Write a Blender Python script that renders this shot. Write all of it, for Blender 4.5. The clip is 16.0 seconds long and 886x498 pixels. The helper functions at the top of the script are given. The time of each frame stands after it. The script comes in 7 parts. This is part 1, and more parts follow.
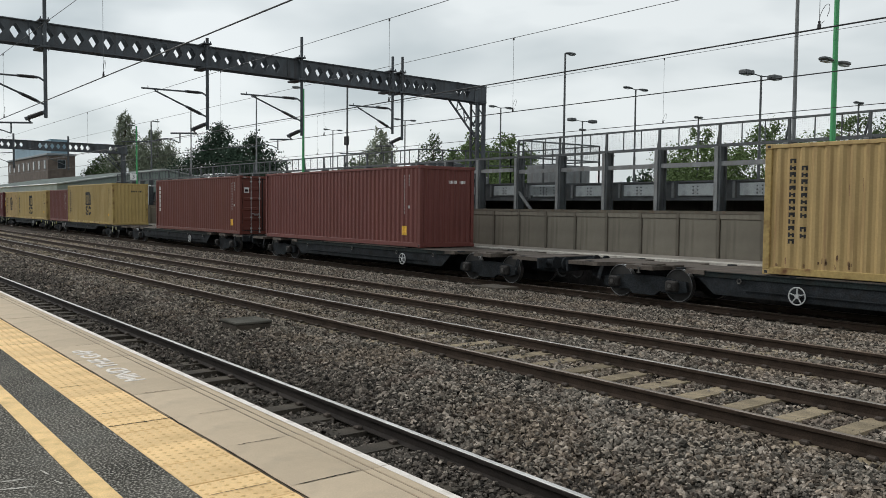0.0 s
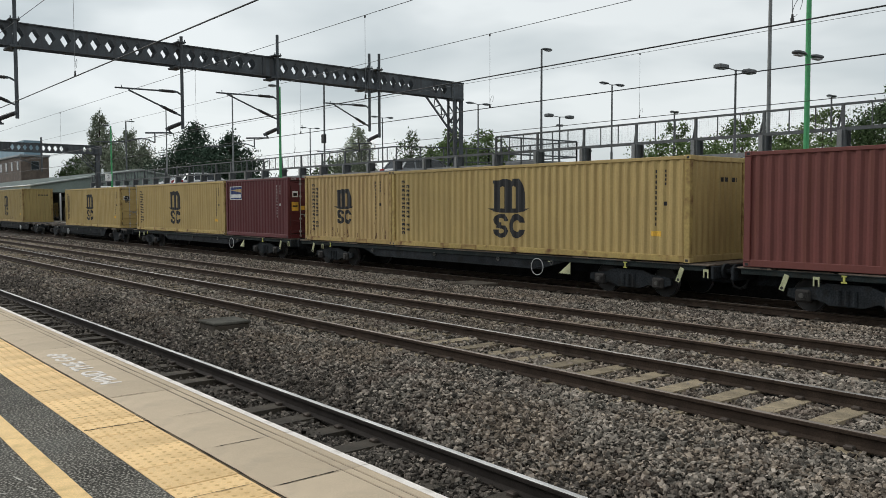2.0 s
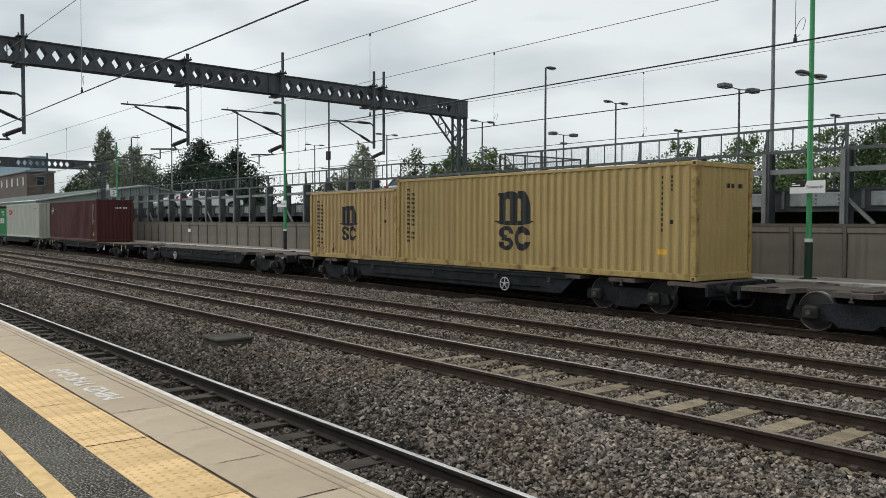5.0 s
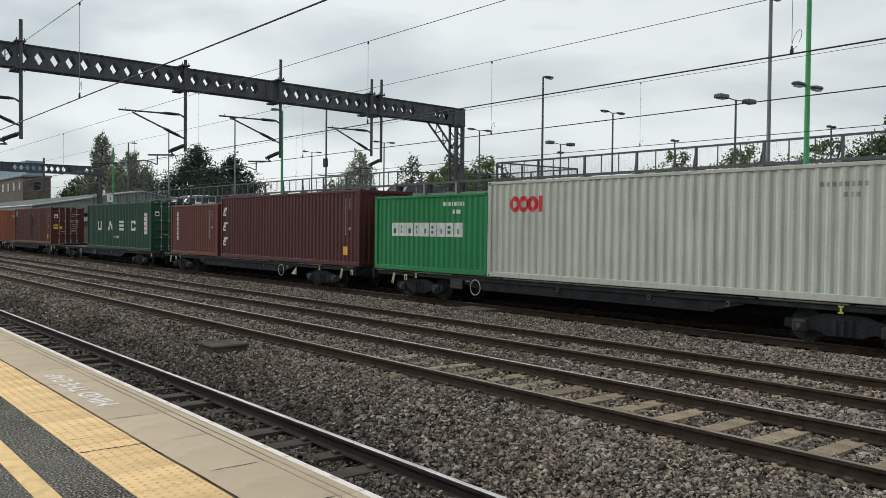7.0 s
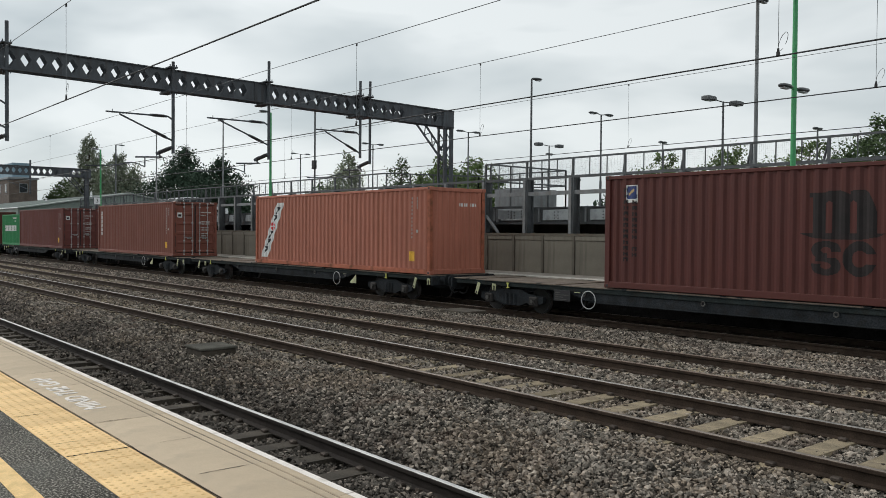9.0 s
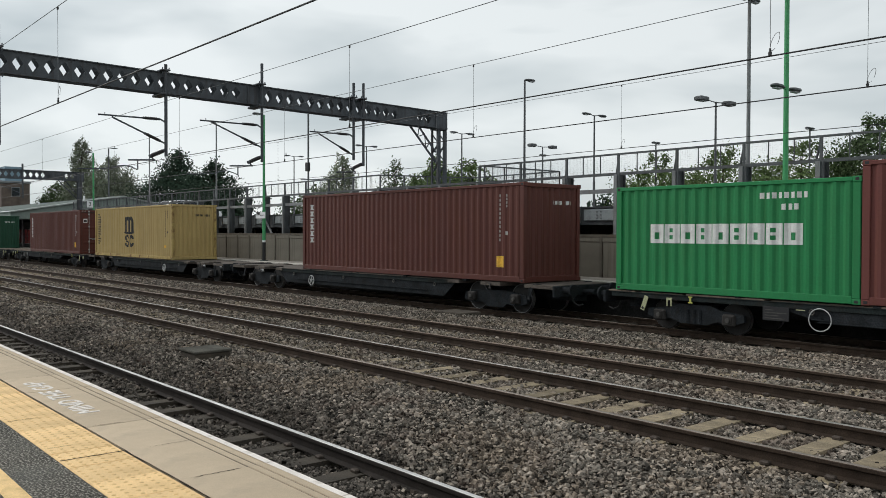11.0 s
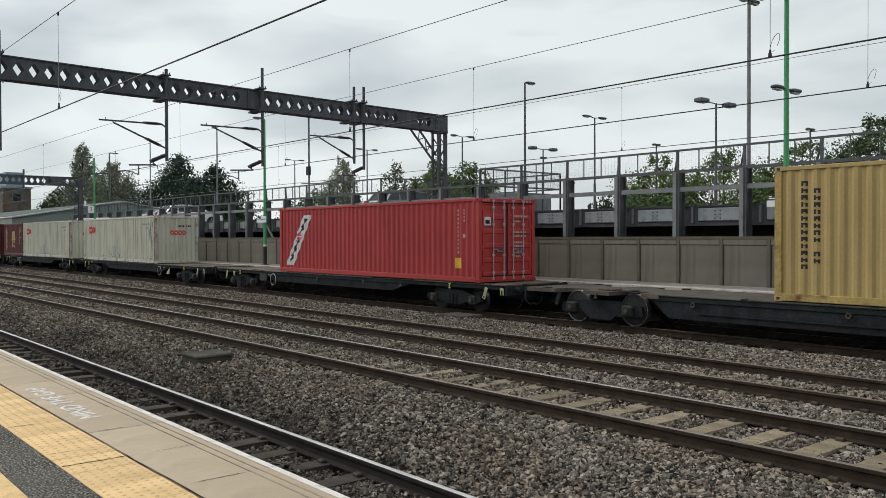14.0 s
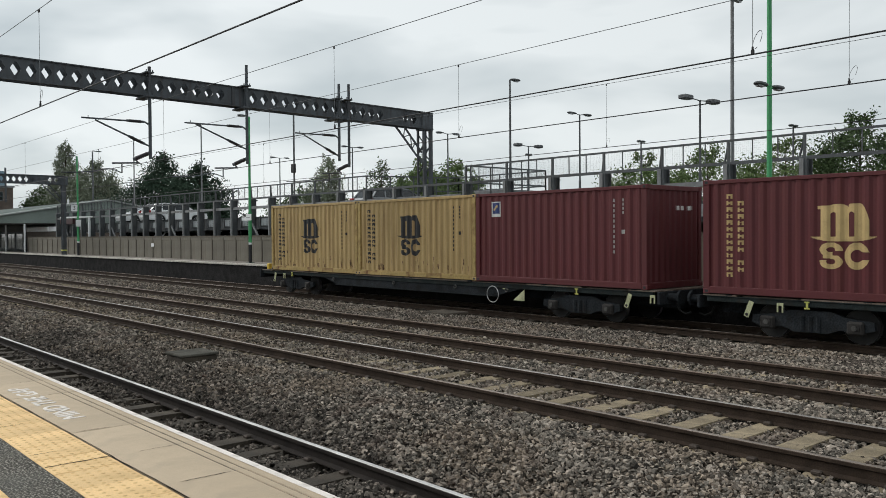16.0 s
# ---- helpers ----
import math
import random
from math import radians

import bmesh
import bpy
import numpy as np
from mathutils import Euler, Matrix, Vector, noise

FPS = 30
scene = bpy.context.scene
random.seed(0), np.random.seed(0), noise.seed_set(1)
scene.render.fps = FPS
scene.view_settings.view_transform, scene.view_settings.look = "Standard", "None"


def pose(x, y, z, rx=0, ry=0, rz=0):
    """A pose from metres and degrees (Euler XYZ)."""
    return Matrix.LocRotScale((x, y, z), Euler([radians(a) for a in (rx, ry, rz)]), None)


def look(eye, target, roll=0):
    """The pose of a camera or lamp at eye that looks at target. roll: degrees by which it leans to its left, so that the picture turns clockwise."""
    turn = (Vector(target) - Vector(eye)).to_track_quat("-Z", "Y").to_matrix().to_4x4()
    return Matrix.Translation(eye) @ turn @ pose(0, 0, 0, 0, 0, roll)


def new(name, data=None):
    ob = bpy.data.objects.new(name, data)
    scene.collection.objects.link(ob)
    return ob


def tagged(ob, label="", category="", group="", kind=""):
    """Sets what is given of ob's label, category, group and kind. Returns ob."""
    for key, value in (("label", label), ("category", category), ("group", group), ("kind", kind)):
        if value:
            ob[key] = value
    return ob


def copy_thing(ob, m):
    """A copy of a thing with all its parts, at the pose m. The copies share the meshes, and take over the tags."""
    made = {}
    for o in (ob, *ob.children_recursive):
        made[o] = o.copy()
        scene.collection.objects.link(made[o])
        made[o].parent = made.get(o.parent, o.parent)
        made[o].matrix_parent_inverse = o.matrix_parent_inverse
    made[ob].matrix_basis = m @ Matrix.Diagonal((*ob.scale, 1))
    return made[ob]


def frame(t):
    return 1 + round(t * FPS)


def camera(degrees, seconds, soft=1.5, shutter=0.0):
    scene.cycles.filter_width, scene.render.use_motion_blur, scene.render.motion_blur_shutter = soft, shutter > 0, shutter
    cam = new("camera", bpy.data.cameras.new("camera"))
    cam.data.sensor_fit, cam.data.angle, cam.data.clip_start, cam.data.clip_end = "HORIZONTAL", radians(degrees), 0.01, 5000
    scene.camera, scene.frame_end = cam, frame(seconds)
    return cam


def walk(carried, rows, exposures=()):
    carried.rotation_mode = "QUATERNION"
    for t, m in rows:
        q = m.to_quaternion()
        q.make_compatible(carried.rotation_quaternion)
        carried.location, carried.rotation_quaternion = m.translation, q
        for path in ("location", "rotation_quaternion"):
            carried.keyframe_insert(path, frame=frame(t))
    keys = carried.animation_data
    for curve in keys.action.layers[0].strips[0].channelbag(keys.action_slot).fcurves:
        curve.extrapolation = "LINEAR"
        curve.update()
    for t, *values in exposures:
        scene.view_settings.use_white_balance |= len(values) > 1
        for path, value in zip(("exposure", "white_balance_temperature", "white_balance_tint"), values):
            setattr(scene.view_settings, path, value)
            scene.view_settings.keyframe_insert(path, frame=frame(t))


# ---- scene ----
# ---------- camera: hand-held on the platform, turning slowly ----------
EYE = (0.0, 0.0, 2.114)
# seconds, heading from the far end of the line, tilt, lean (degrees), drift of the eye (metres)
TURNS = [
    (0.0, 37.669, -2.847, 0.569, -0.000, 0.000, -0.000),
    (0.5, 37.753, -2.773, 0.341, -0.001, -0.001, -0.001),
    (1.0, 37.820, -2.821, 0.035, -0.022, 0.009, -0.007),
    (1.5, 38.426, -3.015, -0.310, -0.021, 0.020, -0.005),
    (2.0, 39.090, -3.045, -0.134, -0.016, 0.025, -0.003),
    (2.5, 39.060, -2.621, 0.111, -0.021, 0.023, -0.006),
    (3.0, 38.692, -2.171, 0.103, -0.012, 0.016, 0.000),
    (3.5, 38.483, -2.002, 0.107, -0.010, 0.016, 0.002),
    (4.0, 38.674, -1.951, 0.085, -0.010, 0.021, 0.000),
    (6.5, 38.962, -1.508, 0.388, -0.007, 0.022, -0.003),
    (7.0, 39.086, -1.314, 0.586, -0.007, 0.018, -0.000),
    (7.5, 39.328, -1.226, 0.650, -0.005, 0.016, 0.002),
    (8.0, 39.660, -1.195, 0.583, -0.008, 0.022, -0.001),
    (8.5, 39.847, -1.205, 0.535, -0.005, 0.021, 0.001),
    (9.0, 39.833, -1.185, 0.472, -0.005, 0.020, -0.000),
    (11.5, 40.275, -1.065, 0.122, -0.007, 0.024, -0.002),
    (12.0, 40.083, -1.000, 0.005, 0.001, 0.019, 0.001),
    (12.5, 39.923, -0.873, 0.022, -0.001, 0.019, 0.002),
    (13.0, 40.028, -0.817, 0.000, -0.011, 0.022, -0.001),
    (13.5, 40.096, -0.822, -0.049, -0.000, 0.018, 0.004),
    (14.0, 40.160, -0.862, -0.178, -0.009, 0.024, -0.001),
    (14.5, 40.114, -1.020, -0.285, -0.007, 0.022, 0.001),
    (15.0, 40.351, -1.162, -0.282, -0.016, 0.030, -0.001),
    (15.5, 40.892, -1.132, -0.339, -0.004, 0.033, -0.002),
    (16.0, 41.117, -1.064, -0.431, -0.003, 0.031, 0.001),
]


def eye_pose(turn, tilt, lean, dx, dy, dz):
    return pose(EYE[0] + dx, EYE[1] + dy, EYE[2] + dz, 90 + tilt, 0, 90 - turn) @ pose(0, 0, 0, 0, 0, lean)


cam = camera(56.07, 16.0, soft=0.55)
walk(cam, [(r[0], eye_pose(*r[1:])) for r in TURNS], exposures=[(0.0, 0.0), (16.0, 0.0)])

# ---------- light: bright overcast ----------
world = bpy.data.worlds.new("overcast")
scene.world = world
world.use_nodes = True
wt = world.node_tree
wt.nodes.clear()
SUN_EL, SUN_AZ = radians(41), radians(228)


def wnode(kind, **kw):
    n = wt.nodes.new(kind)
    for k, v in kw.items():
        n.inputs[k].default_value = v
    return n


sky = wt.nodes.new("ShaderNodeTexSky")
sky.sky_type, sky.sun_disc, sky.sun_elevation, sky.sun_rotation = "NISHITA", False, SUN_EL, SUN_AZ
wco = wt.nodes.new("ShaderNodeTexCoord")
wsep = wt.nodes.new("ShaderNodeSeparateXYZ")
wt.links.new(wco.outputs["Generated"], wsep.inputs[0])
# cloud layer seen from below: stretch with height above the horizon
wmap = wt.nodes.new("ShaderNodeMapping")
wmap.inputs["Scale"].default_value = (1.6, 1.6, 5.5)
wt.links.new(wco.outputs["Generated"], wmap.inputs[0])
wn = wnode("ShaderNodeTexNoise", Scale=1.9, Detail=4.0, Roughness=0.45, Distortion=0.3)
wt.links.new(wmap.outputs[0], wn.inputs["Vector"])
wr = wt.nodes.new("ShaderNodeValToRGB")
wr.color_ramp.elements[0].position, wr.color_ramp.elements[0].color = 0.33, (0.545, 0.605, 0.625, 1)
wr.color_ramp.elements[1].position, wr.color_ramp.elements[1].color = 0.56, (0.855, 0.90, 0.905, 1)
wt.links.new(wn.outputs["Fac"], wr.inputs[0])
# the cloud is thicker overhead than at the horizon
wz = wnode("ShaderNodeMapRange")
for k, v in (("From Min", 0.3), ("From Max", 1.0), ("To Min", 1.0), ("To Max", 0.85)):
    wz.inputs[k].default_value = v
wt.links.new(wsep.outputs["Z"], wz.inputs["Value"])
# and the veil of cloud is brighter towards the west, where the sun stands behind it
wdot = wt.nodes.new("ShaderNodeVectorMath")
wdot.operation = "DOT_PRODUCT"
wdot.inputs[1].default_value = (-0.95, 0.2, 0.25)
wt.links.new(wco.outputs["Generated"], wdot.inputs[0])
wglow = wnode("ShaderNodeMapRange")
for k, v in (("From Min", 0.72), ("From Max", 1.0), ("To Min", 0.98), ("To Max", 1.05)):
    wglow.inputs[k].default_value = v
wt.links.new(wdot.outputs["Value"], wglow.inputs["Value"])
wzz = wt.nodes.new("ShaderNodeMath")
wzz.operation = "MULTIPLY"
wt.links.new(wz.outputs[0], wzz.inputs[0])
wt.links.new(wglow.outputs[0], wzz.inputs[1])
wmul = wt.nodes.new("ShaderNodeVectorMath")
wmul.operation = "SCALE"
wt.links.new(wr.outputs[0], wmul.inputs[0])
wt.links.new(wzz.outputs[0], wmul.inputs["Scale"])
wsc = wt.nodes.new("ShaderNodeVectorMath")
wsc.operation = "SCALE"
wsc.inputs["Scale"].default_value = 0.1
wt.links.new(sky.outputs[0], wsc.inputs[0])
wmix = wt.nodes.new("ShaderNodeMix")
wmix.data_type = "RGBA"
wmix.inputs["Factor"].default_value = 0.9
wt.links.new(wsc.outputs[0], wmix.inputs["A"])
wt.links.new(wmul.outputs[0], wmix.inputs["B"])
wbg = wnode("ShaderNodeBackground", Strength=1.0)
wt.links.new(wmix.outputs["Result"], wbg.inputs["Color"])
wout = wt.nodes.new("ShaderNodeOutputWorld")
wt.links.new(wbg.outputs[0], wout.inputs["Surface"])

sun_data = bpy.data.lights.new("sun", "SUN")
sun_data.energy, sun_data.angle, sun_data.color = 1.5, radians(30), (1.0, 0.98, 0.95)
sun = new("sun", sun_data)
sun.matrix_world = look((-30, -15, 25), (0, 0, 0))

# ---------- materials ----------
MATS = {}


def mat(name, base, rough=0.7, metal=0.0, var=0.25, scale=3.0, fine=60.0, bump=0.15, dist=0.01,
        stain=None, stain_amt=0.0, streak=False, island=0.0, rand=0.0, coat=0.0, spec=0.4, alt=None):
    """A procedural surface: base colour varied at two scales, stains, grain relief."""
    if name in MATS:
        return MATS[name]
    m = bpy.data.materials.new(name)
    m.use_nodes = True
    nt = m.node_tree
    b = nt.nodes["Principled BSDF"]
    b.inputs["Roughness"].default_value, b.inputs["Metallic"].default_value = rough, metal
    b.inputs["Coat Weight"].default_value = coat
    b.inputs["Specular IOR Level"].default_value = spec
    co = nt.nodes.new("ShaderNodeTexCoord")

    def noise_tex(s, detail=4.0, stretch=None):
        n = nt.nodes.new("ShaderNodeTexNoise")
        n.inputs["Scale"].default_value, n.inputs["Detail"].default_value = s, detail
        if stretch:
            mp = nt.nodes.new("ShaderNodeMapping")
            mp.inputs["Scale"].default_value = stretch
            nt.links.new(co.outputs["Object"], mp.inputs[0])
            nt.links.new(mp.outputs[0], n.inputs["Vector"])
        else:
            nt.links.new(co.outputs["Object"], n.inputs["Vector"])
        return n.outputs["Fac"]

    def rng(sock, a, c, lo, hi):
        r = nt.nodes.new("ShaderNodeMapRange")
        for k, v in (("From Min", a), ("From Max", c), ("To Min", lo), ("To Max", hi)):
            r.inputs[k].default_value = v
        nt.links.new(sock, r.inputs["Value"])
        return r.outputs[0]

    def times(a, c):
        n = nt.nodes.new("ShaderNodeMath")
        n.operation = "MULTIPLY"
        nt.links.new(a, n.inputs[0])
        nt.links.new(c, n.inputs[1])
        return n.outputs[0]

    big, small = noise_tex(scale), noise_tex(fine, 6.0)
    val = times(rng(big, 0.3, 0.7, 1 - var, 1 + var), rng(small, 0.36, 0.64, 1 - var * 0.8, 1 + var * 0.8))
    if island:
        g = nt.nodes.new("ShaderNodeNewGeometry")
        val = times(val, rng(g.outputs["Random Per Island"], 0, 1, 1 - island, 1 + island))
    if rand:
        o = nt.nodes.new("ShaderNodeObjectInfo")
        val = times(val, rng(o.outputs["Random"], 0, 1, 1 - rand, 1 + rand))
    sc = nt.nodes.new("ShaderNodeVectorMath")
    sc.operation = "SCALE"
    sc.inputs[0].default_value = base[:3]
    nt.links.new(val, sc.inputs["Scale"])
    col = sc.outputs[0]
    if alt:
        ax = nt.nodes.new("ShaderNodeMix")
        ax.data_type = "RGBA"
        ax.inputs["B"].default_value = (*alt, 1)
        if island:
            wn2 = nt.nodes.new("ShaderNodeTexWhiteNoise")
            wn2.noise_dimensions = "1D"
            nt.links.new(g.outputs["Random Per Island"], wn2.inputs["W"])
            nt.links.new(rng(wn2.outputs["Value"], 0.45, 1.0, 0.0, 1.0), ax.inputs["Factor"])
        else:
            nt.links.new(rng(small, 0.53, 0.60, 0.0, 1.0), ax.inputs["Factor"])
        nt.links.new(col, ax.inputs["A"])
        col = ax.outputs["Result"]
    if stain:
        f = noise_tex(1.2, 8.0, (5.0, 5.0, 0.35)) if streak else noise_tex(scale * 2.3, 8.0)
        fac = rng(f, 0.5, 0.72, 0.0, stain_amt)
        mx = nt.nodes.new("ShaderNodeMix")
        mx.data_type = "RGBA"
        mx.inputs["B"].default_value = (*stain, 1)
        nt.links.new(fac, mx.inputs["Factor"])
        nt.links.new(col, mx.inputs["A"])
        col = mx.outputs["Result"]
        nt.links.new(rng(f, 0.45, 0.75, rough, min(1.0, rough + 0.25)), b.inputs["Roughness"])
    nt.links.new(col, b.inputs["Base Color"])
    if bump:
        bp = nt.nodes.new("ShaderNodeBump")
        bp.inputs["Strength"].default_value, bp.inputs["Distance"].default_value = bump, dist
        nt.links.new(small, bp.inputs["Height"])
        nt.links.new(bp.outputs[0], b.inputs["Normal"])
    MATS[name] = m
    return m


def glass(name, tint):
    if name not in MATS:
        m = bpy.data.materials.new(name)
        m.use_nodes = True
        b = m.node_tree.nodes["Principled BSDF"]
        b.inputs["Base Color"].default_value = (*tint, 1)
        b.inputs["Roughness"].default_value = 0.06
        b.inputs["Transmission Weight"].default_value = 0.35
        MATS[name] = m
    return MATS[name]


RUST = (0.13, 0.055, 0.028)


def pebbles(name, dark, light, scale):
    """Crushed stone too fine or far to lie loose: cells of many greys and browns, the shade between them painted dark.
    """
    m = bpy.data.materials.new(name)
    m.use_nodes = True
    nt = m.node_tree
    b = nt.nodes["Principled BSDF"]
    b.inputs["Roughness"].default_value, b.inputs["Specular IOR Level"].default_value = 0.95, 0.1
    co = nt.nodes.new("ShaderNodeTexCoord")
    cell, edge = nt.nodes.new("ShaderNodeTexVoronoi"), nt.nodes.new("ShaderNodeTexVoronoi")
    edge.feature = "DISTANCE_TO_EDGE"
    for v in (cell, edge):
        v.inputs["Scale"].default_value = scale
        nt.links.new(co.outputs["Object"], v.inputs["Vector"])
    sp = nt.nodes.new("ShaderNodeSeparateColor")
    nt.links.new(cell.outputs["Color"], sp.inputs[0])
    mx = nt.nodes.new("ShaderNodeMix")
    mx.data_type = "RGBA"
    mx.inputs["A"].default_value, mx.inputs["B"].default_value = (*dark, 1), (*light, 1)
    nt.links.new(sp.outputs[0], mx.inputs["Factor"])
    # shade between the stones is put into the colour towards each cell's edge
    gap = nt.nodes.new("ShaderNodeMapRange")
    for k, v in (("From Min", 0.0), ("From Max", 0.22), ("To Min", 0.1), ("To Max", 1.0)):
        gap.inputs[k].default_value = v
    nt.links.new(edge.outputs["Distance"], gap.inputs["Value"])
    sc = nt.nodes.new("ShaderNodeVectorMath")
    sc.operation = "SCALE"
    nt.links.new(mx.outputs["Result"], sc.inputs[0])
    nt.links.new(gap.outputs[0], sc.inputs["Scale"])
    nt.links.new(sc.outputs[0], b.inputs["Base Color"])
    bp = nt.nodes.new("ShaderNodeBump")
    bp.inputs["Strength"].default_value, bp.inputs["Distance"].default_value = 1.0, 0.03
    nt.links.new(edge.outputs["Distance"], bp.inputs["Height"])
    nt.links.new(bp.outputs[0], b.inputs["Normal"])
    return m


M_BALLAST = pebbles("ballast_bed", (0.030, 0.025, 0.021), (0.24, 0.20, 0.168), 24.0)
M_STONE_OILY = mat("ballast_stone_sooty", (0.078, 0.069, 0.059), 0.95, var=0.35, scale=1.0, fine=40, bump=0.4, spec=0.2, island=0.85,
                   alt=(0.27, 0.23, 0.195), stain=(0.04, 0.03, 0.025), stain_amt=0.6)
M_STONE = mat("ballast_stone", (0.128, 0.114, 0.096), 0.95, var=0.4, scale=0.8, fine=40, bump=0.4, spec=0.2, island=0.85, alt=(0.49, 0.42, 0.35),
              stain=(0.115, 0.07, 0.052), stain_amt=0.55)
M_STONE_BROWN = mat("ballast_stone_brown", (0.132, 0.107, 0.084), 0.95, var=0.4, scale=0.8, fine=40, bump=0.4, spec=0.2, island=0.8, alt=(0.43, 0.355, 0.28))
M_GROUND = mat("ground_earth", (0.09, 0.09, 0.07), 0.95, var=0.4, scale=0.3, fine=9, bump=0.3)
M_RUSTY = mat("rail_rust", (0.042, 0.029, 0.021), 0.9, 0.0, spec=0.2, var=0.3, scale=5, fine=70, bump=0.2)
M_RUSTY_DARK = mat("rail_grease_dark", (0.026, 0.021, 0.018), 0.85, 0.0, spec=0.25, var=0.3, scale=5, fine=70, bump=0.2)
M_RAIL_TOP = mat("rail_polished", (0.60, 0.59, 0.57), 0.55, 0.45, var=0.2, scale=2, fine=90, bump=0.05)
M_RAIL_DULL = mat("rail_running_dull", (0.24, 0.20, 0.17), 0.5, 0.7, var=0.2, scale=2, fine=90, bump=0.05)
M_RAIL_BROWN = mat("rail_running_brown", (0.20, 0.15, 0.12), 0.5, 0.6, var=0.25, scale=2, fine=90, bump=0.05)
M_RAIL_WORN = mat("rail_running_worn", (0.30, 0.28, 0.26), 0.42, 0.6, var=0.2, scale=2, fine=90, bump=0.05)
M_SLEEPER = mat("sleeper_concrete", (0.265, 0.215, 0.145), 0.95, var=0.25, scale=4, fine=70, bump=0.3, rand=0.4, spec=0.2,
                stain=(0.125, 0.105, 0.08), stain_amt=0.7)
M_SLEEPER_OLD = mat("sleeper_timber", (0.072, 0.060, 0.046), 0.95, var=0.3, scale=4, fine=60, bump=0.5, rand=0.25)
M_CLIP = mat("clip_steel", (0.07, 0.055, 0.045), 0.7, 0.4)
M_ASPHALT = mat("platform_asphalt", (0.098, 0.092, 0.080), 0.95, var=0.6, scale=0.9, fine=72, bump=0.8, dist=0.015, spec=0.06, alt=(0.37, 0.345, 0.30),
                stain=(0.17, 0.17, 0.155), stain_amt=0.35)
M_COPING = mat("coping_concrete", (0.540, 0.431, 0.305), 0.85, var=0.10, scale=2.2, fine=140, bump=0.25, dist=0.003, rand=0.07,
               stain=(0.30, 0.26, 0.21), stain_amt=0.35)
M_FARPAVE = mat("far_paving", (0.26, 0.235, 0.205), 0.9, var=0.2, scale=1.4, fine=50, bump=0.2, stain=(0.14, 0.125, 0.11), stain_amt=0.5)
M_TACTILE = mat("tactile_buff", (0.83, 0.57, 0.28), 0.8, var=0.10, scale=3, fine=120, bump=0.2, dist=0.003, rand=0.08,
                stain=(0.50, 0.32, 0.15), stain_amt=0.25)
M_BLISTER = mat("tactile_blister_worn", (0.66, 0.43, 0.19), 0.85, var=0.15, scale=3, fine=60, bump=0.1)
M_YLINE = mat("yellow_line_paint", (0.86, 0.59, 0.27), 0.7, var=0.12, scale=4, fine=160, bump=0.3, dist=0.003,
              stain=(0.30, 0.22, 0.10), stain_amt=0.35)
M_WLINE = mat("white_line_paint", (0.80, 0.74, 0.68), 0.7, var=0.08, scale=4, fine=120, bump=0.2, dist=0.003,
              stain=(0.42, 0.38, 0.33), stain_amt=0.5)
M_WLINE_OLD = mat("worn_edge_paint", (0.50, 0.47, 0.42), 0.8, var=0.15, scale=3, fine=60, bump=0.2, dist=0.003,
                  stain=(0.25, 0.22, 0.19), stain_amt=0.7)
M_DARKFACE = mat("platform_face_brick", (0.022, 0.021, 0.021), 0.95, spec=0.1, var=0.35, scale=3, fine=25, bump=0.5)
M_CRACK = mat("crack_black", (0.014, 0.012, 0.010), 0.95, spec=0.1)
M_JOINT = mat("joint_dark", (0.06, 0.05, 0.04), 0.95)
M_WALL = mat("wall_concrete", (0.172, 0.157, 0.128), 0.9, var=0.15, scale=1.2, fine=60, bump=0.3, rand=0.08,
             stain=(0.11, 0.10, 0.08), stain_amt=0.7, streak=True)
M_WALLPOST = mat("wall_post_concrete", (0.115, 0.102, 0.082), 0.9, var=0.2, scale=2, fine=60, bump=0.3,
                 stain=(0.12, 0.082, 0.056), stain_amt=0.6, streak=True)
M_STEEL = mat("galvanised_steel", (0.085, 0.093, 0.098), 0.65, 0.0, var=0.2, scale=2.5, fine=50, bump=0.1,
              stain=(0.085, 0.075, 0.065), stain_amt=0.5, streak=True)
M_STEEL_LT = mat("galvanised_light", (0.20, 0.21, 0.215), 0.6, 0.0, var=0.2, scale=2.5, fine=50, bump=0.1,
                 stain=(0.15, 0.13, 0.11), stain_amt=0.6, streak=True)
M_GANTRY = mat("gantry_steel", (0.072, 0.082, 0.093), 0.65, 0.0, var=0.25, scale=2, fine=40, bump=0.15,
               stain=(0.055, 0.04, 0.035), stain_amt=0.5, streak=True)
M_INSUL = mat("insulator_dark", (0.018, 0.016, 0.017), 0.4, 0.0)
M_WIRE = mat("wire_copper_dark", (0.05, 0.05, 0.052), 0.5, 0.6)
M_WIRE_MID = mat("wire_weathered", (0.10, 0.105, 0.11), 0.55, 0.4)
M_WIRE_LT = mat("wire_thin_grey", (0.20, 0.21, 0.22), 0.5, 0.5)
M_GREEN = mat("green_post_paint", (0.065, 0.33, 0.13), 0.45, var=0.1, scale=3, fine=30, bump=0.05)
M_GREEN_DK = mat("dark_green_post_paint", (0.012, 0.04, 0.026), 0.45, var=0.1, scale=3, fine=30, bump=0.05)
M_LAMPGREY = mat("lamp_grey", (0.10, 0.105, 0.11), 0.5, 0.3)
M_LENS = mat("lamp_lens", (0.5, 0.52, 0.54), 0.25)
M_WHITE = mat("sign_white", (0.78, 0.79, 0.80), 0.5, var=0.05)
M_BLACK = mat("sign_black", (0.02, 0.02, 0.022), 0.6)
M_BLUESIGN = mat("sign_teal", (0.02, 0.36, 0.42), 0.5, var=0.08)
M_YSIGN = mat("sign_yellow", (0.65, 0.45, 0.06), 0.5, var=0.08)
